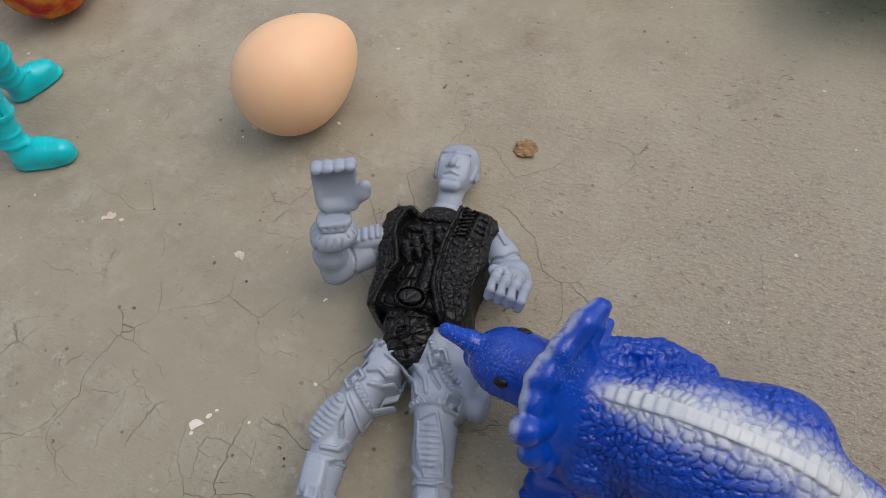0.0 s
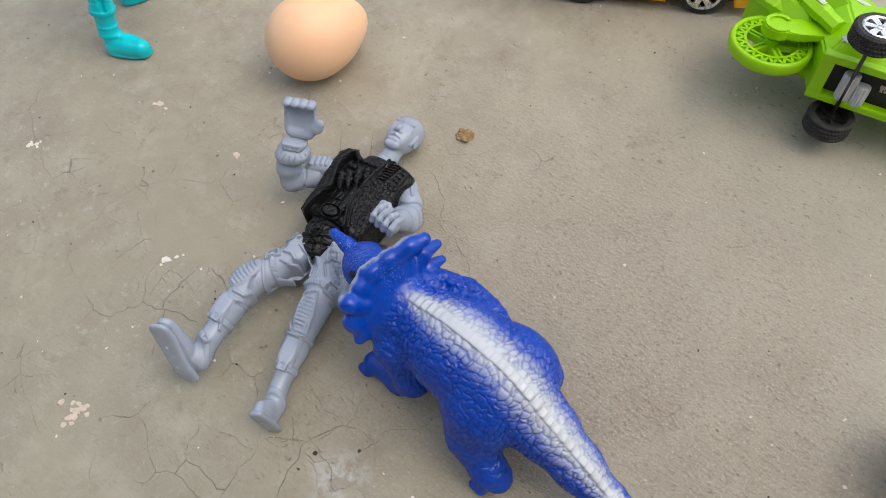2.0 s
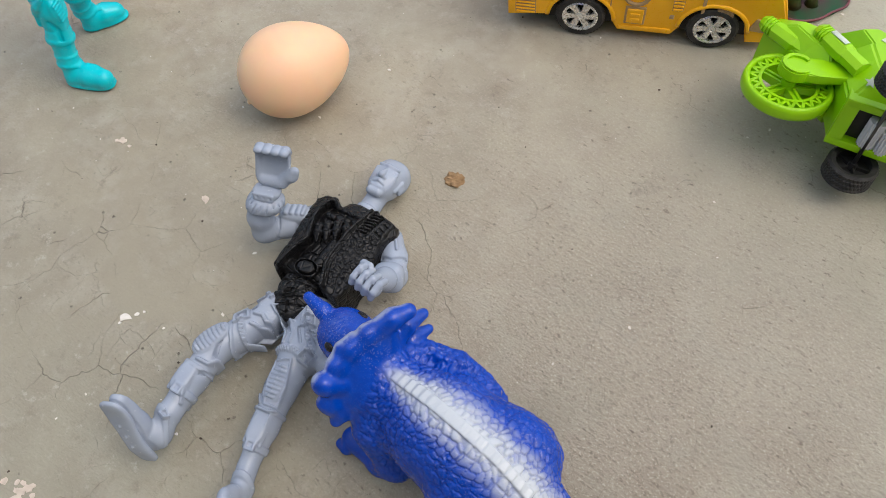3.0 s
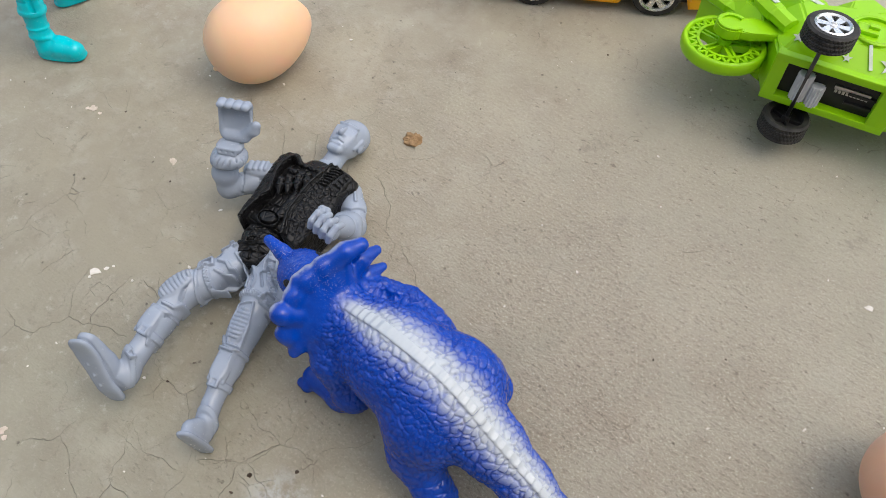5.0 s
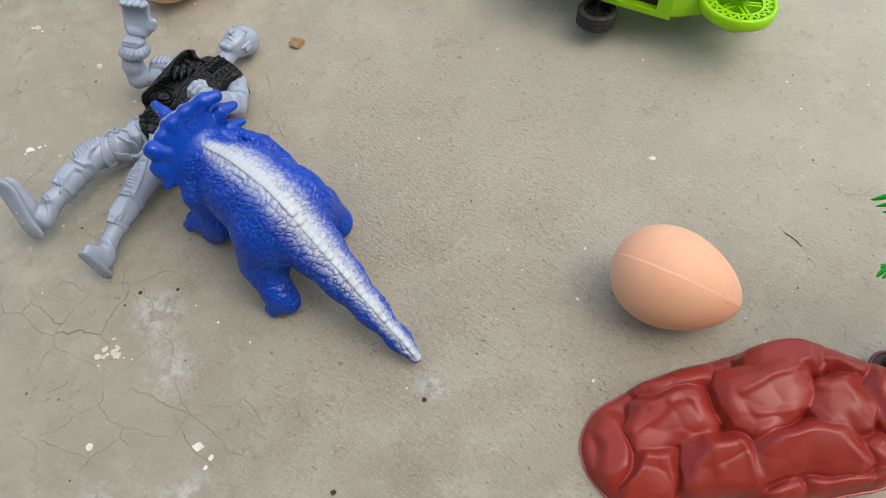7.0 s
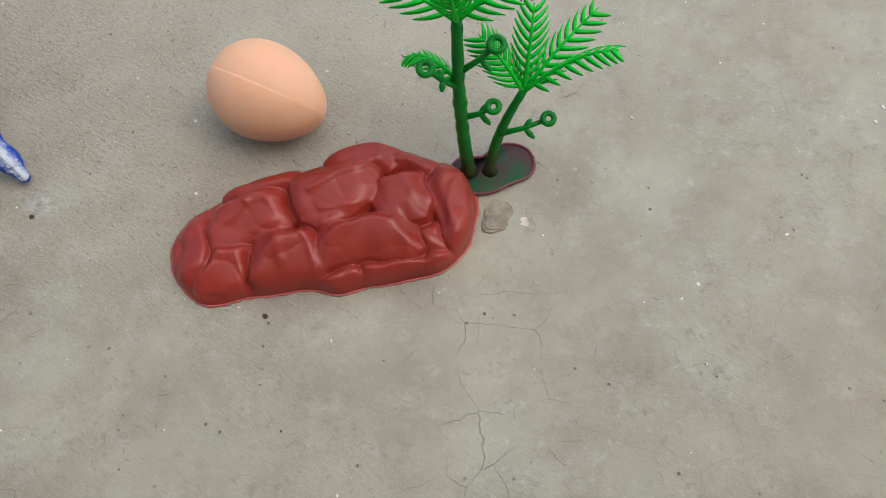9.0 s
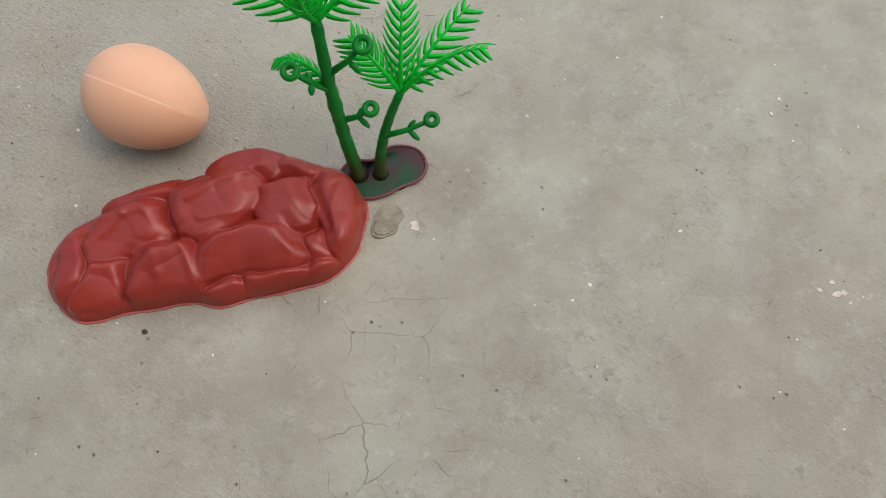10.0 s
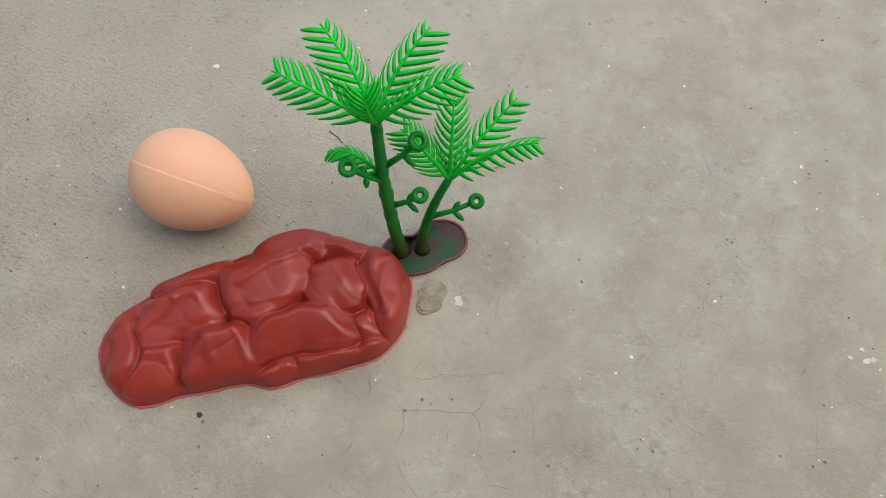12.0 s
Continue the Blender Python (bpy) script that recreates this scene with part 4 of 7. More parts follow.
    g.limb([Q(-9.4, -1.8, 4.8), Q(-9.4, 1.8, 4.8)], [2.0, 2.0], 1.0)
    g.slab(Q(1.6, -2.9, 5.6), (1.3, 2.7, 0.7), [(h[0], h[1], 0), (hl[0], hl[1], 0.22), up], 0.5, 0.35)
    g.slab(Q(1.6, 2.9, 5.6), (1.3, 2.7, 0.7), [(h[0], h[1], 0), (hl[0], hl[1], -0.22), up], 0.5, 0.35)
    g.limb([Q(4.2, -4.6, 5.8), Q(3.9, 0, 6.9), Q(4.2, 4.6, 5.8)], [0.8, 0.9, 0.8], 0.5)
    g.limb([Q(1.8, 0, 7.0), Q(-2.4, 0, 9.0)], [0.8, 1.4], 0.4)
    g.limb([Q(-2.6, -1.7, 7.4), Q(-2.6, 1.7, 7.4)], [0.95, 0.95], 0.35)
    g.limb([Q(-5.4, -2.8, 6.0), Q(-4.7, 0, 7.4), Q(-5.4, 2.8, 6.0)], [0.75, 0.9, 0.75], 0.3)
    g.limb([Q(-7.2, -2.0, 6.2), Q(-7.2, 2.0, 6.2)], [0.95, 0.95], 0.3)
    g.limb([Q(-6.2, -2.8, 6.8), Q(-6.0, 0, 7.8), Q(-6.2, 2.8, 6.8)], [0.5, 0.55, 0.5], 0.2, cut=True)
    for sgn in (-1, 1):
        g.lump(Q(-0.6, sgn * 7.6, -1.5), (2.8, 1.1, 1.9), 0.5, HA)
        g.limb([Q(-0.5, sgn * 4.4, 5.0), Q(-5.5, sgn * 3.9, 4.0)], [1.4, 1.2], 1.0)
    g.limb([(102.5, 62, 10.5), (98.5, 52, 10.5)], [4.7, 5.0], 1.5)
    g.swell((100.0, 55.5, 10.5), (0.376, 0.927, 0), 1.4, 0.7, 9)
    # raised arm: upper arm, elbow pad, forearm, fluted cuff, studded strap, hollow palm
    g.limb([(80, 50, 13), (70, 44, 14.5), (60.5, 39.5, 15.5)], [6.0, 5.2, 4.9], 2)
    g.limb([(60.5, 39.5, 15.5), (60.5, 41.5, 24), (63, 45, 35)], [5.0, 5.2, 4.4], 2)
    g.emboss([(74, 39.5), (72.4, 44), (71.5, 49)], 0.7, -0.7, 12)
    g.emboss([(66, 36.5), (67, 40), (66.5, 44)], 0.7, -0.6, 14)
    g.lump((72, 47, 19.0), (6.0, 4.4, 3.2), 0.4, None, 2.6)
    for i in range(4):
        g.limb([(68.6 + 2.2 * i, 45.4, 22.0), (68.9 + 2.2 * i, 49.5, 21.6)], [0.95, 0.95], 0.25)
    wu = np.array((0.13, 0.30, 0.94))
    wu /= np.linalg.norm(wu)
    ww = np.array((0.99, -0.08, -0.11))
    ww -= wu * (ww @ wu)
    ww /= np.linalg.norm(ww)
    wn_ = np.cross(ww, wu)
    c0 = np.array((63.2, 44.2, 32.0))
    g.lump(tuple(c0), (4.3, 7.3, 7.3), 0.5, [wu, ww, wn_], 2.5)
    for i in range(9):
        v = math.pi * (0.02 + 0.12 * i)
        rim = math.cos(v) * ww + math.sin(v) * wn_
        g.limb([tuple(c0 - 2.2 * wu + 7.6 * rim), tuple(c0 + 3.6 * wu + 6.3 * rim)], [0.15, 0.42], 0.5, cut=True)
    g.lump(tuple(c0 + 5.5 * wu), (2.0, 5.8, 4.6), 0.5, [wu, ww, wn_], 3)
    g.slab(tuple(c0 + 5.5 * wu + 4.3 * wn_), (1.6, 4.3, 0.8), [wu, ww, wn_], 0.4, 0.3)
    for v in (-2.6, 0, 2.6):
        g.lump(tuple(c0 + 5.5 * wu + v * ww + 5.1 * wn_), (0.55, 0.55, 0.5), 0.2, None, cut=True)

    def W(u, v, n):
        return tuple(np.array((67.0, 48.6, 40.4)) + u * wu + v * ww + n * wn_)

    g.slab(W(6.5, -0.4, -0.6), (8.2, 6.0, 2.2), [wu, ww, wn_], 1.4, 0.8)
    g.lump(W(7.0, 0.2, 3.0), (7.4, 5.6, 3.0), 0.6, [wu, ww, wn_], 3.0, cut=True)
    g.limb([W(0, -3.6, 1.0), W(0, 3.6, 1.0)], [1.8, 1.8], 1.2)
    g.limb([W(2, -5.6, 0.6), W(12, -5.8, 1.0)], [0.8, 0.8], 0.6)
    for i in range(4):
        v = -4.7 + 3.0 * i
        g.limb([W(12.5, v, -0.8), W(14.6, v, 0.6), W(14.8, v, 3.4)], [1.7, 1.75, 1.55], 0.35)
    g.limb([W(1.5, 4.2, 0.2), W(4.0, 6.6, 1.2), W(6.4, 7.6, 1.8)], [2.4, 2.2, 1.8], 1.0)
    g.slab(W(6.9, 7.8, 2.4), (0.9, 1.1, 0.8), [wu, ww, wn_], 0.3, 0.2)
    # other arm: bent at the elbow, fist raised
    g.limb([(113, 42, 11.4), (115.8, 33, 12.2), (117.5, 24, 12.5)], [5.2, 5.3, 5.0], 2.5)
    g.limb([(117.5, 24, 12.5), (116, 16, 25), (114.4, 10.5, 33)], [5.2, 4.6, 3.7], 2)
    g.emboss([(111.5, 30.5), (116, 29), (121, 31)], 0.7, -0.7, 10)
    g.emboss([(113.5, 26), (117, 27.2), (120.5, 26)], 0.8, 0.6, 12)
    g.emboss([(116, 40), (117.5, 34)], 0.8, 0.7, 12)
    g.lump((116.6, 19.5, 20), (6.4, 4.2, 6.2), 0.5, [(1, 0, 0), (0, 0.77, -0.63), (0, 0.63, 0.77)], 3)
    fc = np.array((113.4, 7.0, 38.5))
    fu = np.array((-0.10, -0.46, 0.88))
    fw = np.array((0.82, -0.55, -0.18))
    fu = fu - fw * (fu @ fw) / (fw @ fw)
    fu, fw = fu / np.linalg.norm(fu), fw / np.linalg.norm(fw)
    fn = np.cross(fw, fu)

    def F(u, v, n):
        return tuple(fc + u * fu + v * fw + n * fn)

    g.lump(F(-0.5, 0, 0.4), (5.0, 5.6, 4.0), 1.5, [fu, fw, fn], 2.6)
    # four curled fingers, the knuckles standing proud and each a little shorter than the last
    for i in range(4):
        v = -5.0 + 3.2 * i
        e = 0.5 - 0.25 * (i - 1.3) ** 2
        g.limb([F(2.6 + e, v, 3.2), F(4.8 + e, v, 0.4)], [1.35, 1.65], 0.25)
        g.limb([F(4.8 + e, v, 0.4), F(4.4 + e, v, -3.4)], [1.65, 1.45], 0.25)
        g.limb([F(4.4 + e, v, -3.4), F(0.6, v, -5.0)], [1.5, 1.3], 0.25)
        g.emboss([F(2.0, v - 1.6, 0)[:2], F(6.0, v - 1.6, 0)[:2]], 0.45, -0.35, 36)
    g.limb([F(-3, -4.8, -3.0), F(-0.5, -6.4, -4.6), F(1.4, -3.4, -6.0)], [1.9, 1.7, 1.3], 0.5)
    # legs
    g.lump((65.6, -4.6, 13.8), (13.2, 6.3, 7.8), 1.2, [(-0.664, -0.747, 0.06), (0.747, -0.664, 0), up], 3.2)
    g.limb([(63, -8.6, 15.4), (55.5, -16, 17.4)], [7.8, 7.0], 2)
    g.limb([(55.5, -16, 17.4), (50, -29.5, 17.6), (44.8, -43.5, 17.8)], [6.9, 6.2, 4.9], 2)
    g.limb([(88, 2, 12), (84.5, -14, 12.8), (80.2, -29, 13.2)], [9.2, 8.6, 7.1], 2)
    g.limb([(80.2, -29, 13.2), (77, -44, 12.8), (73.6, -60, 11.3)], [7.0, 6.0, 4.0], 2)

    def wrap(p, d, r, w, bulge):
        """A strap round a limb at p, across the direction d."""
        d = np.array(d, float) / np.linalg.norm(d)
        s = np.cross(d, (0, 0, 1.0))
        s /= np.linalg.norm(s)
        n = np.cross(s, d)
        g.swell(p, d, w, 0.8, r + 4.5)
        if bulge > 1:
            g.slab(tuple(np.array(p) + (r + 0.7) * n), (w + 0.7, 2.3, 1.0), [d, s, n], 0.4, 0.25)
            g.slab(tuple(np.array(p) + (r + 1.7) * n), (w - 0.3, 1.2, 0.7), [d, s, n], 0.2, 0.2, cut=True)

    dr = (-20, -22.5, 4)
    sr, sl = (-10.5, -27, 0), (-7, -31, -2)
    # thigh straps, hatched, with square buckles; pocket edges and folds
    for line, wide in (([(62.0, -4.0), (65.6, -9.4), (68.6, -13.4), (71.0, -16.0)], 1.6), ([(73.5, -14.2), (79, -14.6), (84.4, -15.6), (89.2, -18.3)], 1.7),
                       ([(87.0, 4), (88.1, -3.5), (89.0, -9.5), (91.5, -14)], 1.5), ([(88.6, -3.5), (91.5, -8.6), (94.7, -13.4)], 1.2)):
        g.emboss(line, wide, 1.15, 9)
        for p, q in zip(line, line[1:]):
            p, q = np.array(p), np.array(q)
            w = q - p
            n = np.array((-w[1], w[0])) / np.hypot(*w)
            for o in np.arange(0.1, 1.0, 1.5 / np.hypot(*w)):
                m_ = p + o * w
                for e in (-1, 1):
                    g.emboss([m_ - e * 1.1 * n - 0.6 * w / np.hypot(*w), m_ + e * 1.1 * n + 0.6 * w / np.hypot(*w)], 0.3, -0.35, 9)
    for c, d in (((61.8, -3.6), (0.55, -0.83)), ((88.1, -2.6), (0.1, -1.0)), ((90.2, -17.6), (0.9, -0.4))):
        c, d = np.array(c), np.array(d) / np.hypot(*d)
        n = np.array((-d[1], d[0]))
        ring = [c + 2.3 * d * i + 2.6 * n * j for i, j in ((-1, -1), (1, -1), (1, 1), (-1, 1), (-1, -1))]
        g.emboss(ring, 0.75, 1.3, 9)
    for line, wide, tall in (([(71.8, 2.6), (76.2, -2.0), (77.2, -5.0)], 0.7, 0.6), ([(74.5, 8.5), (66.5, 2.6)], 0.8, 0.8), ([(72.5, 10.6), (64.5, 4.8)], 0.8, 0.8), ([(70, 5.0), (63, -0.4)], 0.7, -0.8),
                             ([(66.4, -1.6), (70.0, -2.2), (73.0, -5.0)], 0.9, 0.7), ([(67.5, -6.2), (71.5, -7.2), (74.5, -8.2)], 0.9, 0.6), ([(60.5, -8.5), (63.5, -14), (64.5, -19)], 0.9, 0.7),
                             ([(57, -8.5), (59.5, -14.5), (58.5, -21)], 0.9, -0.7), ([(52, -23.5), (57, -25), (60, -23)], 0.9, 0.8), ([(50, -27), (54, -29), (57.5, -28)], 0.8, -0.7),
                             ([(47, -31), (50.5, -36), (50, -41)], 0.8, 0.6), ([(76.5, -3.5), (79, -8), (78.5, -12)], 0.9, 0.7), ([(80, -2.5), (82.5, -8), (82, -12.5)], 0.9, 0.6),
                             ([(84.5, -6), (86.4, -12)], 0.7, -0.7), ([(92, -20), (97.0, -15)], 1.2, 1.0), ([(89.5, -22.8), (97.5, -18.5)], 0.7, -0.8),
                             ([(77, -19.8), (84.2, -19.4), (84.4, -30), (82.6, -38.4), (76.8, -37.2), (75.8, -28), (77, -19.8)], 0.6, 0.6),
                             ([(74.0, -38.6), (79, -40.2), (83, -39.6)], 0.7, 0.7), ([(75.6, -41), (76.0, -50)], 0.6, -0.6), ([(80.5, -41), (79.0, -50)], 0.6, 0.6), ([(72.5, -33), (74.5, -36.5)], 0.8, 0.6)):
        g.emboss(line, wide, 1.4 * tall, 9)
    # moulding seam along the underside of each thigh
    g.limb([(75.6, -3.6, 9), (68.4, -12.2, 11), (63.2, -18.6, 12)], [0.6, 0.7, 0.6], 0.4)
    wrap((47.8, -36, 17.7), sr, 6.1, 1.4, 1.5)
    wrap((75.2, -52.5, 12.0), sl, 5.5, 1.4, 1.5)
    wrap((51, -26, 18), sr, 6.2, 0.8, 0.6)
    wrap((78, -39, 13.2), sl, 5.9, 0.8, 0.6)
    wrap((74, 2, 13.5), dr, 8.5, 1.0, 0.7)

    def knee(c, d, tilt, rib):
        """A ribbed oval knee pad."""
        d = np.array(d, float)
        d[2] = 0
        d /= np.linalg.norm(d)
        n = np.array((tilt[0], tilt[1], 1.0))
        n -= d * (n @ d)
        n /= np.linalg.norm(n)
        s = np.cross(d, n)
        c = np.array(c, float)
        g.lump(tuple(c), (8.2, 4.8, 1.7), 0.4, [d, s, n], 2.6)
        for i in range(rib):
            o = -6.2 + 12.4 * i / (rib - 1)
            half = 3.5 * math.sqrt(max(0.1, 1 - (o / 7.4) ** 2))
            g.limb([tuple(c + o * d - half * s + 1.3 * n), tuple(c + o * d + 2.1 * n), tuple(c + o * d + half * s + 1.3 * n)], [0.62, 0.72, 0.62], 0.1)

    knee((54.2, -14.6, 23.4), dr, (-0.12, 0.05), 8)
    knee((79.9, -28.4, 19.0), sl, (-0.05, 0.0), 8)
    # shin plates
    for p, d, r in (((48.4, -31, 22.8), sr, 7.4), ((76.4, -46, 17.4), sl, 6.8)):
        d = np.array(d, float) / np.linalg.norm(d)
        s = np.cross(d, (0, 0, 1.0))
        g.lump(p, (6.0, 4.2, 2.4), 0.6, [d, s, (0, 0, 1)], 3.5)
        for sgn in (-1, 1):
            e = np.array(p) + sgn * 3.6 * s
            g.limb([tuple(e - 6 * d), tuple(e + 6 * d)], [0.8, 0.8], 0.5)
    # holster and pouches at the thigh
    g.lump((95.5, -9, 13), (8.5, 4.5, 6.0), 1.2, [(0.25, 0.97, 0), (0.97, -0.25, 0), up], 3)
    g.lump((97.5, -17, 11), (5.5, 4.5, 6.0), 1.0, [(0.5, 0.86, 0), (0.86, -0.5, 0), up], 3)
    g.lump((93.0, -2.5, 16.5), (3.4, 4.4, 3.0), 0.8, None, 3)
    g.lump((70.5, 3.5, 19.0), (5.5, 3.6, 2.6), 0.6, [(0.7, 0.7, 0), (0.7, -0.7, 0), up], 3)
    # boots
    g.limb([(44.8, -43.5, 18), (41.5, -51.5, 15)], [4.6, 5.2], 2)
    wrap((42.4, -49, 17.5), (-6, -6, 6), 5.6, 1.1, 1.2)
    heel, tip = np.array((38.0, -59.4, 12.0)), np.array((31.2, -53.8, 40.0))
    al = (tip - heel) / np.linalg.norm(tip - heel)
    so = np.array((-0.12, -0.95, 0.22))
    so -= al * (so @ al)
    so /= np.linalg.norm(so)
    cr = np.cross(so, al)

    def S(u, v, n):
        return tuple(heel + u * al + v * cr - n * so)

    g.limb([S(2.5, 0, 5.6), S(13, 0, 5.2), S(25.5, 0.3, 4.2)], [5.0, 4.8, 4.0], 2)
    g.limb([S(3, 0, 6.5), (41.5, -51.5, 15)], [5.0, 5.2], 2)
    for u, hf in ((2.5, (5.8, 4.9, 1.5)), (13.0, (10.5, 4.7, 1.5)), (24.0, (7.0, 5.5, 1.5))):
        g.lump(S(u, 0, 0), hf, 0.8, [al, cr, so], 3.0)
    g.swell(S(13, 0, 2.0), so, 0.5, -0.5, 20)
    for u in (9, 14, 19):
        g.lump(S(u, 0.5, -1.5), (0.8, 0.8, 0.6), 0.2)
    g.limb([(73.6, -60, 11.5), (72.8, -69, 9.5)], [4.0, 4.6], 2)
    g.limb([(72.8, -70, 8.0), (71.6, -71.5, 15), (70.6, -72.5, 19.5)], [4.6, 4.3, 3.8], 2)
    wrap((73.2, -65.0, 12), (-1, -7, 4), 5.0, 1.0, 1.0)
    for p, hf in (((72.8, -75.2, 8), (6.4, 4.3, 1.4)), ((71.2, -75.2, 18), (6.2, 4.2, 1.4))):
        al = np.array((-0.12, 0.02, 0.99))
        g.lump(p, hf, 1.0, [al, (1, 0, 0.12), (0, 1, 0)], 2.8)
    g.swell((71.8, -75.6, 12), (0, 1, 0), 1.0, 0.25, 14)
    g.floor_cut(0.12)
    k.floor_cut(0.12)
    mesh = skin_mesh("action_figure", [g, k], [M_GREY, M_BLACK], 1)
    # final set of the limbs: slimmer legs, the bent one swung out, the raised arm further over
    co = np.zeros(len(mesh.vertices) * 3)
    mesh.vertices.foreach_get("co", co)
    co = co.reshape(-1, 3)
    x, y, z = co.T / MM
    grey = np.zeros(len(co), bool)
    of = np.zeros(len(mesh.polygons), np.int32)
    mesh.polygons.foreach_get("material_index", of)
    grey[np.array([v for p, m in zip(mesh.polygons, of) if m == 0 for v in p.vertices])] = True

    def ease(v):
        v = np.clip(v, 0, 1)
        return v * v * (3 - 2 * v)

    split = np.interp(y, [-80, -40, -10, 5], [58, 61, 71, 76])
    outer = grey & (y < 8) & (x < split)
    inner = grey & (y < 8) & (x >= split)
    axis_o = np.interp(y, [-60, -43.5, -29.5, -16, -9], [39, 44.8, 50, 55.5, 62])
    axis_i = np.interp(y, [-70, -60, -29, 2], [72.5, 73.6, 80.2, 88])
    x = np.where(outer, x - (0.10 * (x - axis_o) + 3.2) * ease((2 - y) / 16), x)
    x = np.where(inner & (z > 2), x - 0.10 * (x - axis_i) * ease((-4 - y) / 14) + 0.6 * ease((-4 - y) / 14), x)
    y = np.where(outer, y + 4.5 * ease((z - 16) / 22) * ease((-44 - y) / 6), y)
    x = np.where(inner, x - 0.22 * (x - 71.8) * ease((-66 - y) / 4), x)
    arm = grey & (x < 84) & (y > 28)
    x = np.where(arm, x - 2.4 * ease((74 - x) / 12) * ease((40 - z) / 10), x)
    x = np.where(arm, x + 0.18 * (x - 68.5) * ease((z - 38) / 5), x)
    y = np.where(arm, y + 3.0 * ease((z - 34) / 18), y)
    z = np.where(~grey, z * 1.14, z)
    mesh.vertices.foreach_set("co", (np.column_stack((x, y, z)) * MM).ravel())
    mesh.update()
    return mesh


fig = new("action_figure", build_figure())
tagged(fig, "grey plastic action figure in a black vest, lying on its back", "action figure")

# ---- plastic eggs ----


def build_egg(length, width, seam, nub):
    """An egg lying along x, narrow end at +x, moulded in two halves that meet in a fine step."""
    bm = bmesh.new()
    m, n = 72, 300
    rows = []
    for i in range(1, m):
        t = math.pi * i / m
        x = -math.cos(t) * length / 2
        taper = 1 - 0.17 * (x / (length / 2)) - 0.05 * (x / (length / 2)) ** 2
        r = math.sin(t) * width / 2 * taper * 1.012
        row = []
        for j in range(n):
            q = 2 * math.pi * j / n
            away = abs((q - seam + math.pi) % (2 * math.pi) - math.pi)
            half = 1.0 if nub == 0 or math.sin(q - seam) >= 0 else 0.980
            ridge = 1.0 + 0.006 * math.exp(-(away / 0.020) ** 2)
            if nub * x > 0.36 * length:
                ridge += 0.035 * math.exp(-(away / 0.16) ** 4) * min(1.0, (nub * x / length - 0.36) / 0.03)
            row.append(bm.verts.new((x, r * half * ridge * math.cos(q), r * half * ridge * math.sin(q))))
        rows.append(row)
    for a, c in zip(rows, rows[1:]):
        for j in range(n):
            bm.faces.new((a[j], a[(j + 1) % n], c[(j + 1) % n], c[j]))
    for row, x in ((rows[0], -length / 2), (rows[-1], length / 2)):
        tip = bm.verts.new((x, 0, 0))
        for j in range(n):
            bm.faces.new((row[j], row[(j + 1) % n], tip))
    return bm


egg = part("toy_egg", build_egg(0.0550, 0.0425, radians(115), 1), M_EGG, smooth=True)
egg.matrix_basis = pose(0.3380, -0.0735, 0.0214, 0, 0, -24)
tagged(egg, "peach plastic toy egg with a moulded seam, beside the red rock", "toy egg", "toy eggs")
bm = build_egg(0.0555, 0.0430, radians(275), 0)
bmesh.ops.create_icosphere(bm, subdivisions=3, radius=0.0013, matrix=Matrix.Translation((-0.0266, -0.0020, -0.0064)))
egg = part("toy_egg", bm, M_EGG_PALE, smooth=True)
egg.matrix_basis = pose(0.0540, 0.1270, 0.0220, 0, 0, 36)
tagged(egg, "pale peach plastic toy egg with a nub, near the figure", "toy egg", "toy eggs")

# ---- the red rock ----


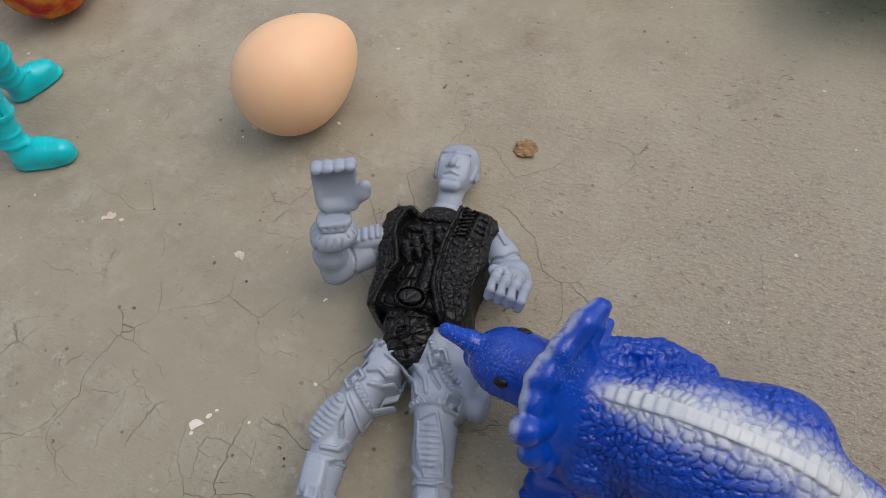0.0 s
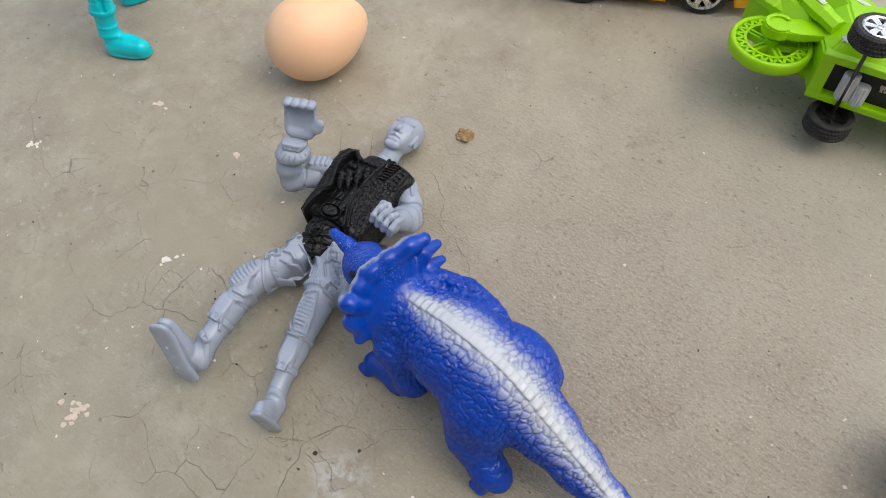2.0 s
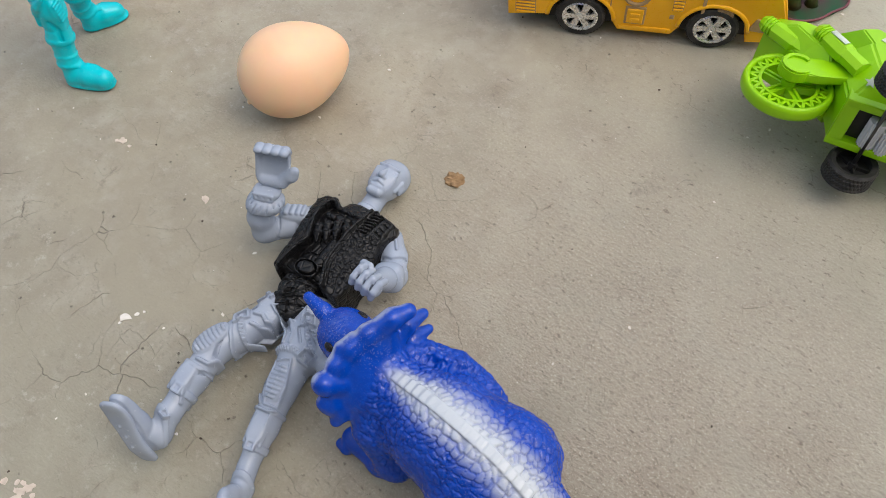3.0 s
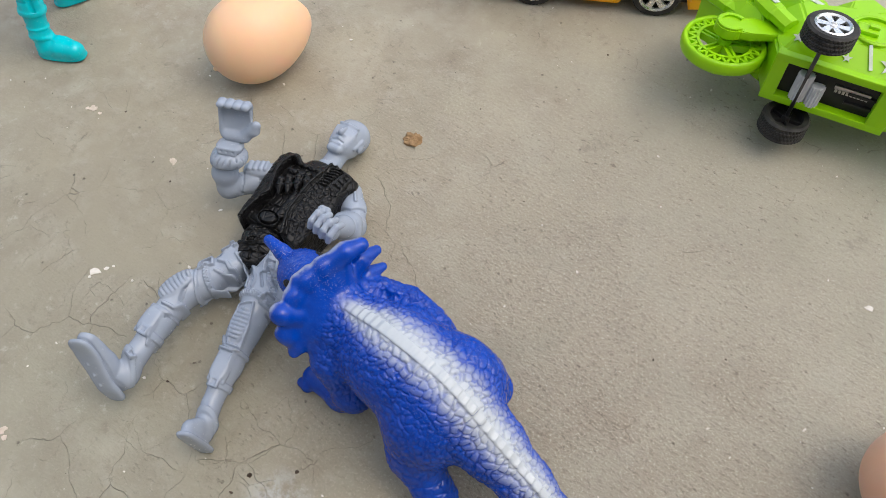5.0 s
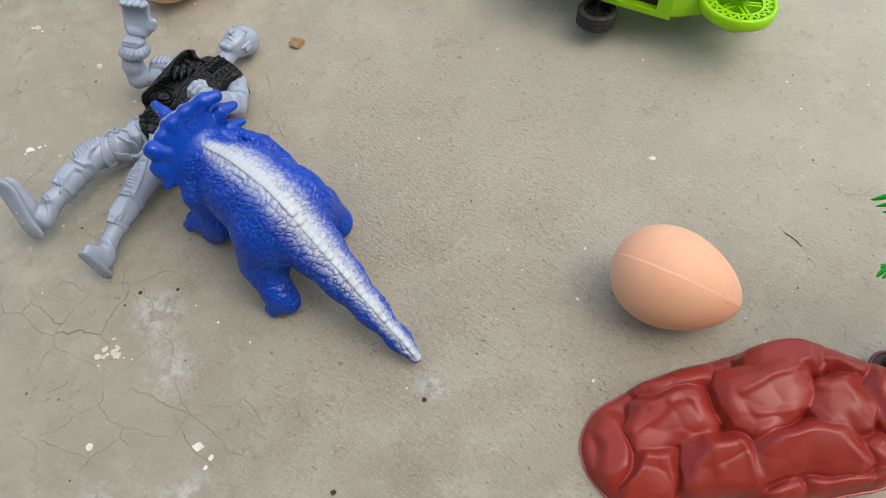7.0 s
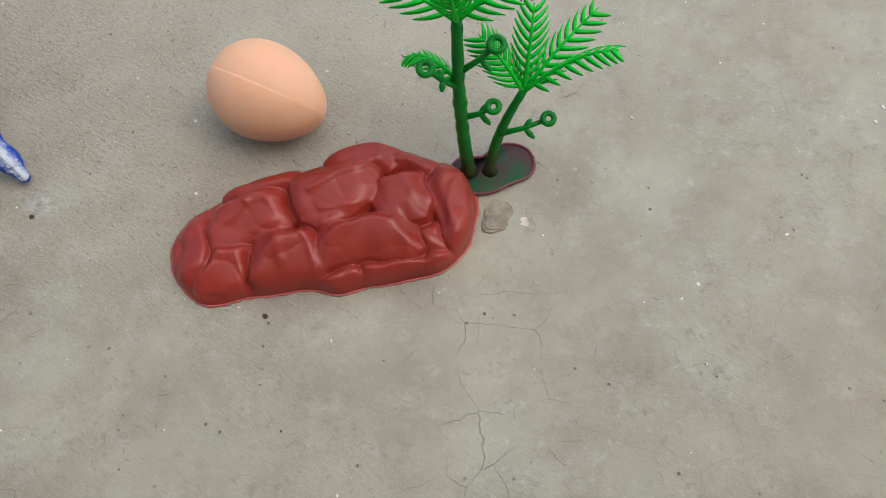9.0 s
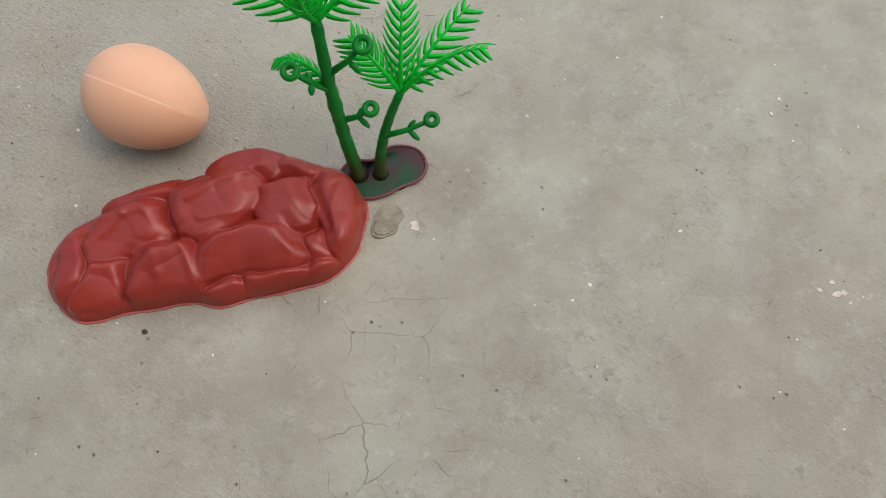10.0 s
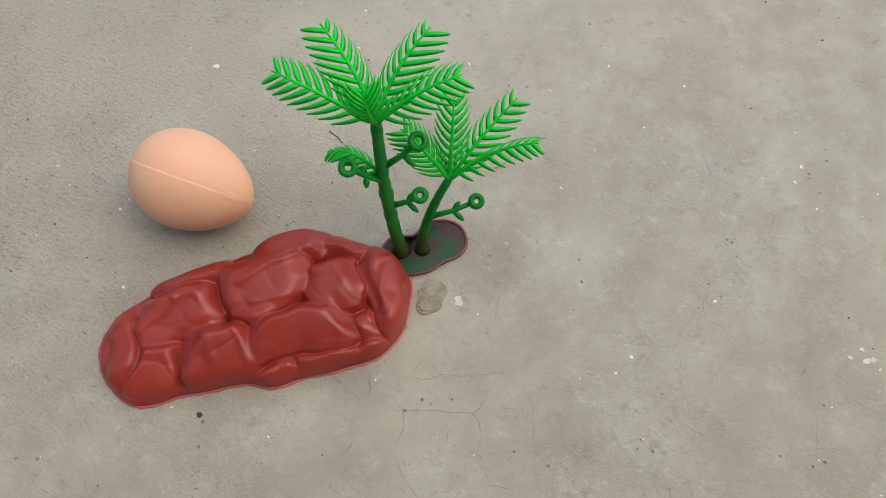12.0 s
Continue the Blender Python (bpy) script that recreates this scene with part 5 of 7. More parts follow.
def build_rock():
    """A heap of worn boulders pressed into one hollow shell, with soft creases and a thin rim."""
    f = Field((290, -174, -1), (438, -80, 29), 0.5)
    edge = [(301, -139), (305, -152), (313, -161), (322, -165), (342, -159), (363, -155.5), (373, -158), (384, -154.5), (405, -150.5), (418, -145), (424, -138), (428, -128), (429, -114), (422, -102.5), (405, -96), (384, -92), (362, -100), (338, -108), (322, -117), (307, -127)]
    ax = [f.lo[i] + f.step * np.arange(f.n[i]) for i in range(3)]
    x, y = np.meshgrid(ax[0], ax[1], indexing="ij")
    for _ in range(2):
        pairs = list(zip(edge, edge[1:] + edge[:1]))
        edge = [(p[0] + w * (q[0] - p[0]), p[1] + w * (q[1] - p[1])) for p, q in pairs for w in (0.25, 0.75)]
    # the stones are uneven: their outlines wander
    x0, y0 = x, y
    x = x0 + 1.4 * np.sin(y0 * 0.15 + 0.6) + 0.6 * np.sin(y0 * 0.29 + x0 * 0.13) + 0.3 * np.sin(y0 * 0.55 + 1)
    y = y0 + 1.4 * np.sin(x0 * 0.12 + 1.9) + 0.6 * np.sin(x0 * 0.25 - y0 * 0.11) + 0.3 * np.sin(x0 * 0.5)
    high = 5.0 + 3.0 * np.exp(-((x - 380) / 40) ** 2 - ((y + 122) / 22) ** 2)
    chip = random.Random(4)

    def soft_min(a, b, k):
        h = np.maximum(k - np.abs(a - b), 0) / k
        return np.minimum(a, b) - h * h * k * 0.25

    def boulder(cx, cy, turn, la, lb, top, lean_a=0.0, lean_b=0.0, deep=5.0):
        """A worn block: a leaning top cut off by eight steep sides, rounded where they meet."""
        nonlocal high
        c, sn = math.cos(radians(turn)), math.sin(radians(turn))
        u, v = (x - cx) * c + (y - cy) * sn, -(x - cx) * sn + (y - cy) * c
        z = top + lean_a * u + lean_b * v - 0.002 * (u * u + v * v)
        for i in range(8):
            a = i * math.pi / 4
            ca, sa = math.cos(a), math.sin(a)
            reach = (la * abs(ca) + lb * abs(sa)) * (1.0 if i % 2 == 0 else chip.uniform(0.76, 0.90)) + chip.uniform(-0.5, 0.5)
            into = reach - u * ca - v * sa
            z = soft_min(z, top - deep + np.where(into > 0, chip.uniform(0.7, 1.5), 3.0) * into, 1.9)
        high = -soft_min(-high, -z, 1.0)

    boulder(313.5, -142.5, -76, 16.5, 7.6, 10.0, 0.05, 0.25)
    boulder(328.0, -152.0, 84, 10.8, 10.0, 12.5, 0.46, 0.10)
    boulder(335.4, -130.5, 22, 19.0, 11.5, 15.0, 0.16, 0.22)
    boulder(339.8, -114.0, 14, 18.0, 7.0, 13.5, 0.08, -0.05)
    boulder(353.5, -146.5, 10, 15.5, 12.8, 15.5, -0.12, 0.46)
    boulder(371.5, -117.0, 24, 18.5, 14.0, 20.5, 0.10, 0.18)
    boulder(379.0, -103.0, 10, 16.0, 9.0, 19.0, 0.05, -0.20)
    boulder(399.5, -102.8, -10, 12.0, 5.4, 17.0, -0.05, -0.10)
    boulder(399.0, -120.5, 20, 12.0, 10.5, 20.0, 0.14, 0.20)
    boulder(384.0, -139.0, 6, 22.0, 10.2, 18.2, 0.03, 0.56, 6.5)
    boulder(419.0, -119.0, -72, 20.0, 8.4, 16.5, -0.10, -0.36)
    boulder(396.0, -150.4, 13, 14.0, 5.6, 11.5, 0.05, 0.42, 4.5)
    boulder(376.5, -153.8, 30, 8.4, 5.8, 10.5, 0.0, 0.10, 4.0)
    boulder(414.0, -145.0, 10, 7.4, 5.8, 11.5, -0.05, 0.10, 4.0)
    boulder(411.0, -135.5, -70, 6.0, 5.6, 13.0, 0.0, -0.1, 3.5)
    boulder(337.0, -157.5, 16, 7.0, 3.4, 5.5, 0.0, 0.2, 3.0)
    # worn folds on the broad faces
    for px, py, qx, qy, w, rise in ((362, -119, 383, -109, 1.8, 1.1), (383, -109, 388, -111, 1.6, 0.9), (327, -126, 345, -121, 2.2, 0.8), (390, -117, 396, -106, 1.6, 0.8), (352, -150, 346, -141, 2.2, 0.7), (418, -130, 421, -112, 1.5, 0.9), (366, -127, 389, -125, 1.2, 0.5), (367, -133, 398, -130, 2.0, 0.9), (320, -136, 336, -127, 2.0, 0.9), (336, -127, 349, -123, 2.0, 0.8), (324, -147, 321, -156, 1.8, 0.9), (358, -138, 366, -150, 1.8, 0.8), (410, -112, 414, -128, 1.6, 0.9)):
        wx, wy = qx - px, qy - py
        t = np.clip(((x - px) * wx + (y - py) * wy) / (wx * wx + wy * wy), 0, 1)
        high = high + rise * np.exp(-(np.hypot(x - px - t * wx, y - py - t * wy) / w) ** 2)
    # lesser facets: each broad face breaks into leaning planes, with a crease here and there
    lie = np.column_stack((x.ravel() + 2.0 * np.sin(y.ravel() * 0.2), y.ravel() * 1.25 + 2.0 * np.sin(x.ravel() * 0.17), np.zeros(x.size)))
    near, second = cells(lie, 14.0)
    near, second = near.reshape(x.shape), second.reshape(x.shape)
    some = np.clip(0.5 + 0.9 * np.sin(x * 0.11 + 0.4) * np.sin(y * 0.14 + 2.0), 0, 1)
    high = high - 0.9 * np.clip(near, 0, 0.9) ** 2 - 0.22 * some * np.exp(-((second - near) / 0.10) ** 2) + 0.6
    high = high + 0.16 * np.sin(x * 0.30 + 2 * np.sin(y * 0.12)) * np.sin(y * 0.33 + 0.1 * x)
    x, y = x0, y0
    f.d = ((ax[2][None, None, :] - high[:, :, None]) * 0.62).astype(np.float32)
    # trimmed along the moulding edge, with a thin flange
    inside, dist = np.zeros(x.shape, bool), np.full(x.shape, 1e9)
    for (px, py), (qx, qy) in zip(edge, edge[1:] + edge[:1]):
        wx, wy = qx - px, qy - py
        t = np.clip(((x - px) * wx + (y - py) * wy) / (wx * wx + wy * wy), 0, 1)
        dist = np.minimum(dist, np.hypot(x - px - t * wx, y - py - t * wy))
        inside ^= ((py > y) != (qy > y)) & (x < wx * (y - py) / (wy if wy else 1e-9) + px)
    out = np.where(inside, -dist, dist) + 0.5 * np.sin(x * 0.23) * np.sin(y * 0.27 + 1)
    side = out[:, :, None] - 1.2 + 0.09 * np.maximum(ax[2], 0)[None, None, :]
    h = np.maximum(4.0 - np.abs(f.d - side), 0) / 4.0
    f.d = (np.maximum(f.d, side) + 1.0 * h * h).astype(np.float32)
    f.floor_cut(0.1)
    # the thin flange left by the mould; light through it is painted as paler red
    rim = Field((290, -174, -1), (438, -80, 4), 0.5)
    az = rim.lo[2] + rim.step * np.arange(rim.n[2])
    ragged = out + 0.15 * np.sin(x * 0.9 + 2 * np.sin(y * 0.5)) + 0.12 * np.sin(y * 0.8)
    edge_d = np.maximum(ragged[:, :, None] - 2.0, az[None, None, :] - 0.8)
    rim.d = np.maximum(edge_d, -3.0 - out[:, :, None]).astype(np.float32)
    rim.floor_cut(0.1)
    return skin_mesh("toy_rock", [f, rim], [M_ROCK, M_FLANGE], 1)


rock = new("toy_rock", build_rock())
tagged(rock, "brick-red hollow plastic toy rock with a thin moulded rim", "toy rock")

# ---- the plastic palm ----


def frond(base, tip, rise, blade, pairs, facing):
    """A feather leaf: a bowed midrib with narrow blades on both sides."""
    bm = bmesh.new()
    base, tip = Vector(base), Vector(tip)
    up = Vector(facing)
    steps = 12
    pts = []
    for i in range(steps + 1):
        t = i / steps
        pts.append(base.lerp(tip, t) + up * rise * math.sin(math.pi * t * 0.92))
    tube(bm, pts, [0.00115 - 0.0008 * i / steps for i in range(steps + 1)], 6)
    for i in range(pairs):
        t = 0.12 + 0.80 * i / (pairs - 1)
        s = t * steps
        j = min(int(s), steps - 1)
        p = pts[j].lerp(pts[j + 1], s - j)
        d = (pts[j + 1] - pts[j]).normalized()
        side = d.cross(up).normalized()
        n = side.cross(d).normalized()
        ln = blade * (1.22 - 0.10 * t - 0.55 * t ** 4 - 0.35 * (1 - t) ** 5)
        for sg in (-1, 1):
            way = (side * sg * 0.78 + d * 0.62).normalized()
            cr = d * 0.00128
            th = n * 0.00040
            ring = []
            for q, w, dz, fw in ((0.0, 0.75, 0.0, 0.0), (0.30, 1.0, -0.03, 0.01), (0.62, 0.92, -0.16, 0.05), (0.86, 0.70, -0.36, 0.13), (1.0, 0.28, -0.52, 0.20)):
                c = p + way * ln * q * 0.95 + n * ln * dz * 0.9 + d * ln * fw
                ring.append([bm.verts.new(c + cr * w * a + th * b) for a, b in ((1, 0.2), (0, 1), (-1, 0.2), (0, -0.6))])
            for a, c in zip(ring, ring[1:]):
                for q in range(4):
                    bm.faces.new((a[q], a[(q + 1) % 4], c[(q + 1) % 4], c[q]))
            bm.faces.new(ring[0][::-1])
            bm.faces.new(ring[-1])
    return bm


def ring_of(bm, c, normal, big, small):
    n = Vector(normal).normalized()
    s = n.orthogonal().normalized()
    w = n.cross(s)
    c = Vector(c)
    loops = []
    for i in range(18):
        a = 2 * math.pi * i / 18
        o = math.cos(a) * s + math.sin(a) * w
        loops.append([bm.verts.new(c + o * (big + small * math.cos(q)) + n * small * math.sin(q)) for q in (2 * math.pi * k / 8 for k in range(8))])
    for i in range(18):
        a, b = loops[i], loops[(i + 1) % 18]
        for q in range(8):
            bm.faces.new((a[q], a[(q + 1) % 8], b[(q + 1) % 8], b[q]))


def build_palm(m, label):
    """Two palm stems on a peanut-shaped plate, in a frame with its foot at the larger stem."""
    e = thing("toy_palm", m, label, "toy palm", "toy palms")
    bm = bmesh.new()
    outline = []
    for i in range(40):
        a = 2 * math.pi * i / 40
        x, y = 0.0192 * math.cos(a), math.copysign(0.0116 * abs(math.sin(a)) ** 0.8, math.sin(a))
        y *= 1 - (0.42 * math.exp(-((x + 0.003) / 0.006) ** 2) if y > 0 else 0.16 * math.exp(-((x - 0.006) / 0.006) ** 2))
        outline.append((0.0102 + 0.93 * x - 0.30 * y, 0.0030 + 0.30 * x + 0.98 * y))
    prism(bm, outline, 0.0002, 0.0016, 0.0006)
    plate = part("plate", bm, M_PLATE, e, "dark maroon and green plastic base plate", True)
    bm = bmesh.new()
    pts = [(x, y, 0.0016) for x, y in outline] + [(*outline[0], 0.0016)]
    tube(bm, pts, [0.0007] * len(pts), 6)
    part("plate_rim", bm, M_RIM_PLATE, plate, "", True)
    # tall stem with knots
    bm = bmesh.new()
    pts, rad = [], []
    for i in range(25):
        t = i / 24
        pts.append((-0.0034 * t - 0.0012 * math.sin(t * 3), 0.0015 + 0.0058 * t * t, 0.001 + 0.0885 * t))
        rad.append(0.0029 - 0.0010 * t + 0.00026 * (i % 2) + 0.00016 * math.sin(i * 2.3) + (0.0006 if i == 13 else 0) + (0.0016 if i == 0 else 0))
    tube(bm, pts, rad, 12)
    part("stem", bm, M_TRUNK, e, "", True)
    bm = bmesh.new()
    pts, rad = [], []
    for i in range(17):
        t = i / 16
        pts.append((0.0093 + 0.0004 * t + 0.0115 * t ** 1.8, 0.0020 + 0.0066 * t, 0.001 + 0.0482 * t))
        rad.append(0.0025 - 0.0010 * t + 0.00018 * (i % 2) + (0.0013 if i == 0 else 0))
    tube(bm, pts, rad, 12)
    part("stem", bm, M_TRUNK, e, "", True)
    crown = (-0.0036, 0.0072, 0.0890)
    for tip, rise, facing, bl in (
            ((-0.0365, 0.0185, 0.1035), 0.005, (0.0, -0.45, 0.88), 0.0092), ((-0.0210, 0.0320, 0.1105), 0.005, (0.60, -0.50, 0.60), 0.0100),
            ((0.0165, 0.0285, 0.1115), 0.005, (-0.60, -0.50, 0.60), 0.0100), ((0.0255, 0.0110, 0.1080), 0.006, (-0.10, -0.30, 0.90), 0.0085),
            ((-0.0055, 0.0020, 0.1130), 0.006, (0.05, -0.85, 0.5), 0.0088)):
        part("frond", frond(crown, tip, rise, bl, 9, facing), M_PALM, e, "", True)
    crown = (0.0212, 0.0086, 0.0490)
    for tip, rise, facing, bl in (
            ((0.0475, 0.0285, 0.0730), 0.003, (-0.45, -0.50, 0.70), 0.0084), ((0.0525, 0.0050, 0.0760), 0.007, (0.15, 0.05, 0.98), 0.0068),
            ((0.0235, 0.0250, 0.0795), 0.004, (0, -0.85, 0.5), 0.0080), ((0.0035, 0.0180, 0.0700), 0.004, (0.35, -0.6, 0.68), 0.0088)):
        part("frond", frond(crown, tip, rise, bl, 9, facing), M_PALM, e, "", True)
    part("frond", frond((-0.0022, 0.004, 0.058), (-0.024, 0.014, 0.060), 0.007, 0.0055, 8, (0, 0.1, 0.99)), M_PALM, e, "", True)
    # side shoots, each with a ring
    for root, ringc, big in (((-0.0022, 0.0035, 0.057), (-0.0148, 0.0002, 0.0726), 0.0024), ((-0.0024, 0.0045, 0.066), (0.0102, 0.0080, 0.0765), 0.0026),
                             ((-0.0018, 0.0026, 0.040), (0.0098, 0.0034, 0.0462), 0.0022), ((0.0112, 0.0042, 0.026), (0.0322, 0.0078, 0.0326), 0.0022)):
        bm = bmesh.new()
        r0, rc = Vector(root), Vector(ringc)
        mid = r0.lerp(rc, 0.55) + Vector((0, 0, -0.0015))
        tube(bm, [r0, mid, rc - (rc - mid).normalized() * big], [0.0014, 0.0011, 0.0010], 8)
        ring_of(bm, rc, (0.05, -0.40, 0.92), big, 0.00125)
        off = Vector((0.002, -0.003, -0.003))
        for turn in (off, Vector((0.0005, 0.0030, 0.0022))):
            tip_ = mid + turn + Vector((-0.0022 if rc.x < r0.x else 0.0022, 0, 0))
            tube(bm, [mid, mid.lerp(tip_, 0.6), tip_], [0.0009, 0.0013, 0.0006], 8)
        part("shoot", bm, M_SHOOT, e, "", True)
    return e


palm = build_palm(pose(0.4256, -0.1008, 0), "green plastic toy palm on a maroon plate beside the rock")
palm = copy_thing(palm, pose(0.2960, 0.2000, 0, 0, 0, 6))
tagged(palm, "green plastic toy palm standing behind the orange truck")

# ---- toy wheels ----


def build_wheel(parent, m, radius, width, spokes, faced=True):
    """A ribbed rubber tyre on a spoked silver hub; it turns about z, and shows its face at +z."""
    bm = bmesh.new()
    r0 = radius * 0.70
    w = width / 2
    prof = [(r0, -w * 0.9), (radius * 0.90, -w), (radius * 0.975, -w * 0.82)]
    for i in range(7):
        z = -w * 0.72 + 1.44 * w * i / 6
        prof.append((radius * (1.0 if i % 2 == 0 else 0.965), z - w * 0.07))
        prof.append((radius * (1.0 if i % 2 == 0 else 0.965), z + w * 0.07))
    prof += [(radius * 0.975, w * 0.82), (radius * 0.90, w), (r0, w * 0.9)]
    rings = lathe(bm, prof, 120, True)
    for k, ring in enumerate(rings[3:-3]):
        for i, v in enumerate(ring):
            if (i + (k // 2)) % 3 == 0:
                v.co.x *= 0.976
                v.co.y *= 0.976
    tyre_wheel = part("wheel", bm, M_TYRE, parent, "black ribbed rubber tyre", False)
    tyre_wheel.matrix_basis = m
    if faced:
        bm = bmesh.new()
        lathe(bm, [(radius * 0.60, w * 0.55), (radius * 0.72, w * 0.55), (radius * 0.72, w * 0.98), (radius * 0.66, w * 1.06), (radius * 0.60, w * 0.9)], 48)
        lathe(bm, [(0.0001, w * 0.6), (radius * 0.15, w * 0.6), (radius * 0.15, w * 0.95), (radius * 0.08, w * 1.0), (radius * 0.06, w * 0.85), (0.0001, w * 0.85)], 24)
        for i in range(spokes):
            a = 2 * math.pi * i / spokes
            pts, wid = [], []
            for k in range(5):
                t = k / 4
                rr = radius * (0.12 + 0.50 * t)
                aa = a + 0.10 * t * t
                pts.append((rr, aa))
                wid.append(radius * (0.095 + 0.060 * t))
            left = [bm.verts.new((rr * math.cos(aa) - ww * math.sin(aa), rr * math.sin(aa) + ww * math.cos(aa), w * 0.88)) for (rr, aa), ww in zip(pts, wid)]
            right = [bm.verts.new((rr * math.cos(aa) + ww * math.sin(aa), rr * math.sin(aa) - ww * math.cos(aa), w * 0.88)) for (rr, aa), ww in zip(pts, wid)]
            lowl = [bm.verts.new((v.co.x, v.co.y, w * 0.5)) for v in left]
            lowr = [bm.verts.new((v.co.x, v.co.y, w * 0.5)) for v in right]
            for k in range(4):
                bm.faces.new((left[k], right[k], right[k + 1], left[k + 1]))
                bm.faces.new((left[k], left[k + 1], lowl[k + 1], lowl[k]))
                bm.faces.new((right[k + 1], right[k], lowr[k], lowr[k + 1]))
        part("rim", bm, M_CHROME, tyre_wheel, "silvered spoked hub", False)
    bm = bmesh.new()
    lathe(bm, [(0.0001, -w * 0.2), (radius * 0.71, -w * 0.2), (radius * 0.71, w * 0.12), (0.0001, w * 0.12)], 32)
    if not faced:
        lathe(bm, [(0.0001, -w * 0.9), (radius * 0.16, -w * 0.9), (radius * 0.2, 0), (0.0001, 0)], 20)
        for i in range(5):
            a = 2 * math.pi * i / 5
            box(bm, (radius * 0.42 * math.cos(a), radius * 0.42 * math.sin(a), -w * 0.3), (radius * 0.27, radius * 0.035, w * 0.25), 0, Matrix.Rotation(a, 3, "Z"))
    part("hub", bm, M_DARK, tyre_wheel, "", False)
    return tyre_wheel


# ---- the lime motorcycle, lying on its side ----


def wedge(bm, outline, low, mid, high, peak, shrink):
    """A faceted hull: an outline between two heights, drawn in towards a smaller top."""
    top = [(peak[0] + (x - peak[0]) * shrink, peak[1] + (y - peak[1]) * shrink) for x, y in outline]
    rows_ = [[bm.verts.new((x, y, z)) for x, y in pts] for pts, z in ((outline, low), (outline, mid), (top, high))]
    n = len(outline)
    for r0, r1 in zip(rows_, rows_[1:]):
        for i in range(n):
            bm.faces.new((r0[i], r0[(i + 1) % n], r1[(i + 1) % n], r1[i]))
    bm.faces.new(rows_[0][::-1])
    bm.faces.new(rows_[-1])
    bmesh.ops.recalc_face_normals(bm, faces=bm.faces[:])
    bmesh.ops.bevel(bm, geom=bm.edges[:], offset=0.0006, segments=2, affect="EDGES")


def spoked_wheel(parent, at, radius):
    """A lime wheel: rounded tyre, a band of small triangular holes, five spokes and a hub, turning about z."""
    bm = bmesh.new()
    t = radius * 0.18
    lathe(bm, [(radius * 0.86, -t * 0.8), (radius * 0.93, -t), (radius * 0.985, -t * 0.75), (radius, -t * 0.3), (radius, t * 0.3), (radius * 0.985, t * 0.75), (radius * 0.93, t), (radius * 0.86, t * 0.8)], 64)
    wheel = part("wheel", bm, M_LIME, parent, "lime plastic spoked wheel", True)
    wheel.matrix_basis = at
    bm = bmesh.new()
    lathe(bm, [(radius * 0.60, -t * 0.78), (radius * 0.67, -t * 0.78), (radius * 0.67, t * 0.78), (radius * 0.60, t * 0.78)], 48)
    n = 22
    for i in range(n):
        a = 2 * math.pi * i / n
        for s in (-1, 1):
            b = a + s * math.pi / n
            p, q = Vector((radius * 0.655 * math.cos(a), radius * 0.655 * math.sin(a), 0)), Vector((radius * 0.87 * math.cos(b), radius * 0.87 * math.sin(b), 0))
            c, d = (p + q) / 2, q - p
            box(bm, c, (d.length / 2, radius * 0.032, t * 0.74), 0, Matrix.Rotation(math.atan2(d.y, d.x), 3, "Z"))
    part("lattice", bm, M_LIME, wheel, "", False)
    bm = bmesh.new()
    for i in range(5):
        a = 2 * math.pi * i / 5 + 0.3
        for o in (-0.065, 0.065):
            at_ = Vector((radius * 0.38 * math.cos(a) - radius * o * math.sin(a), radius * 0.38 * math.sin(a) + radius * o * math.cos(a), 0))
            box(bm, at_, (radius * 0.25, radius * 0.032, t * 0.5), 0.0002, Matrix.Rotation(a, 3, "Z"))
        box(bm, (radius * 0.38 * math.cos(a), radius * 0.38 * math.sin(a), 0), (radius * 0.25, radius * 0.06, t * 0.22), 0, Matrix.Rotation(a, 3, "Z"))
    lathe(bm, [(0.0001, -t * 1.3), (radius * 0.17, -t * 1.3), (radius * 0.17, t * 1.3), (0.0001, t * 1.3)], 24)
    part("spokes", bm, M_LIME, wheel, "", False)
    return wheel


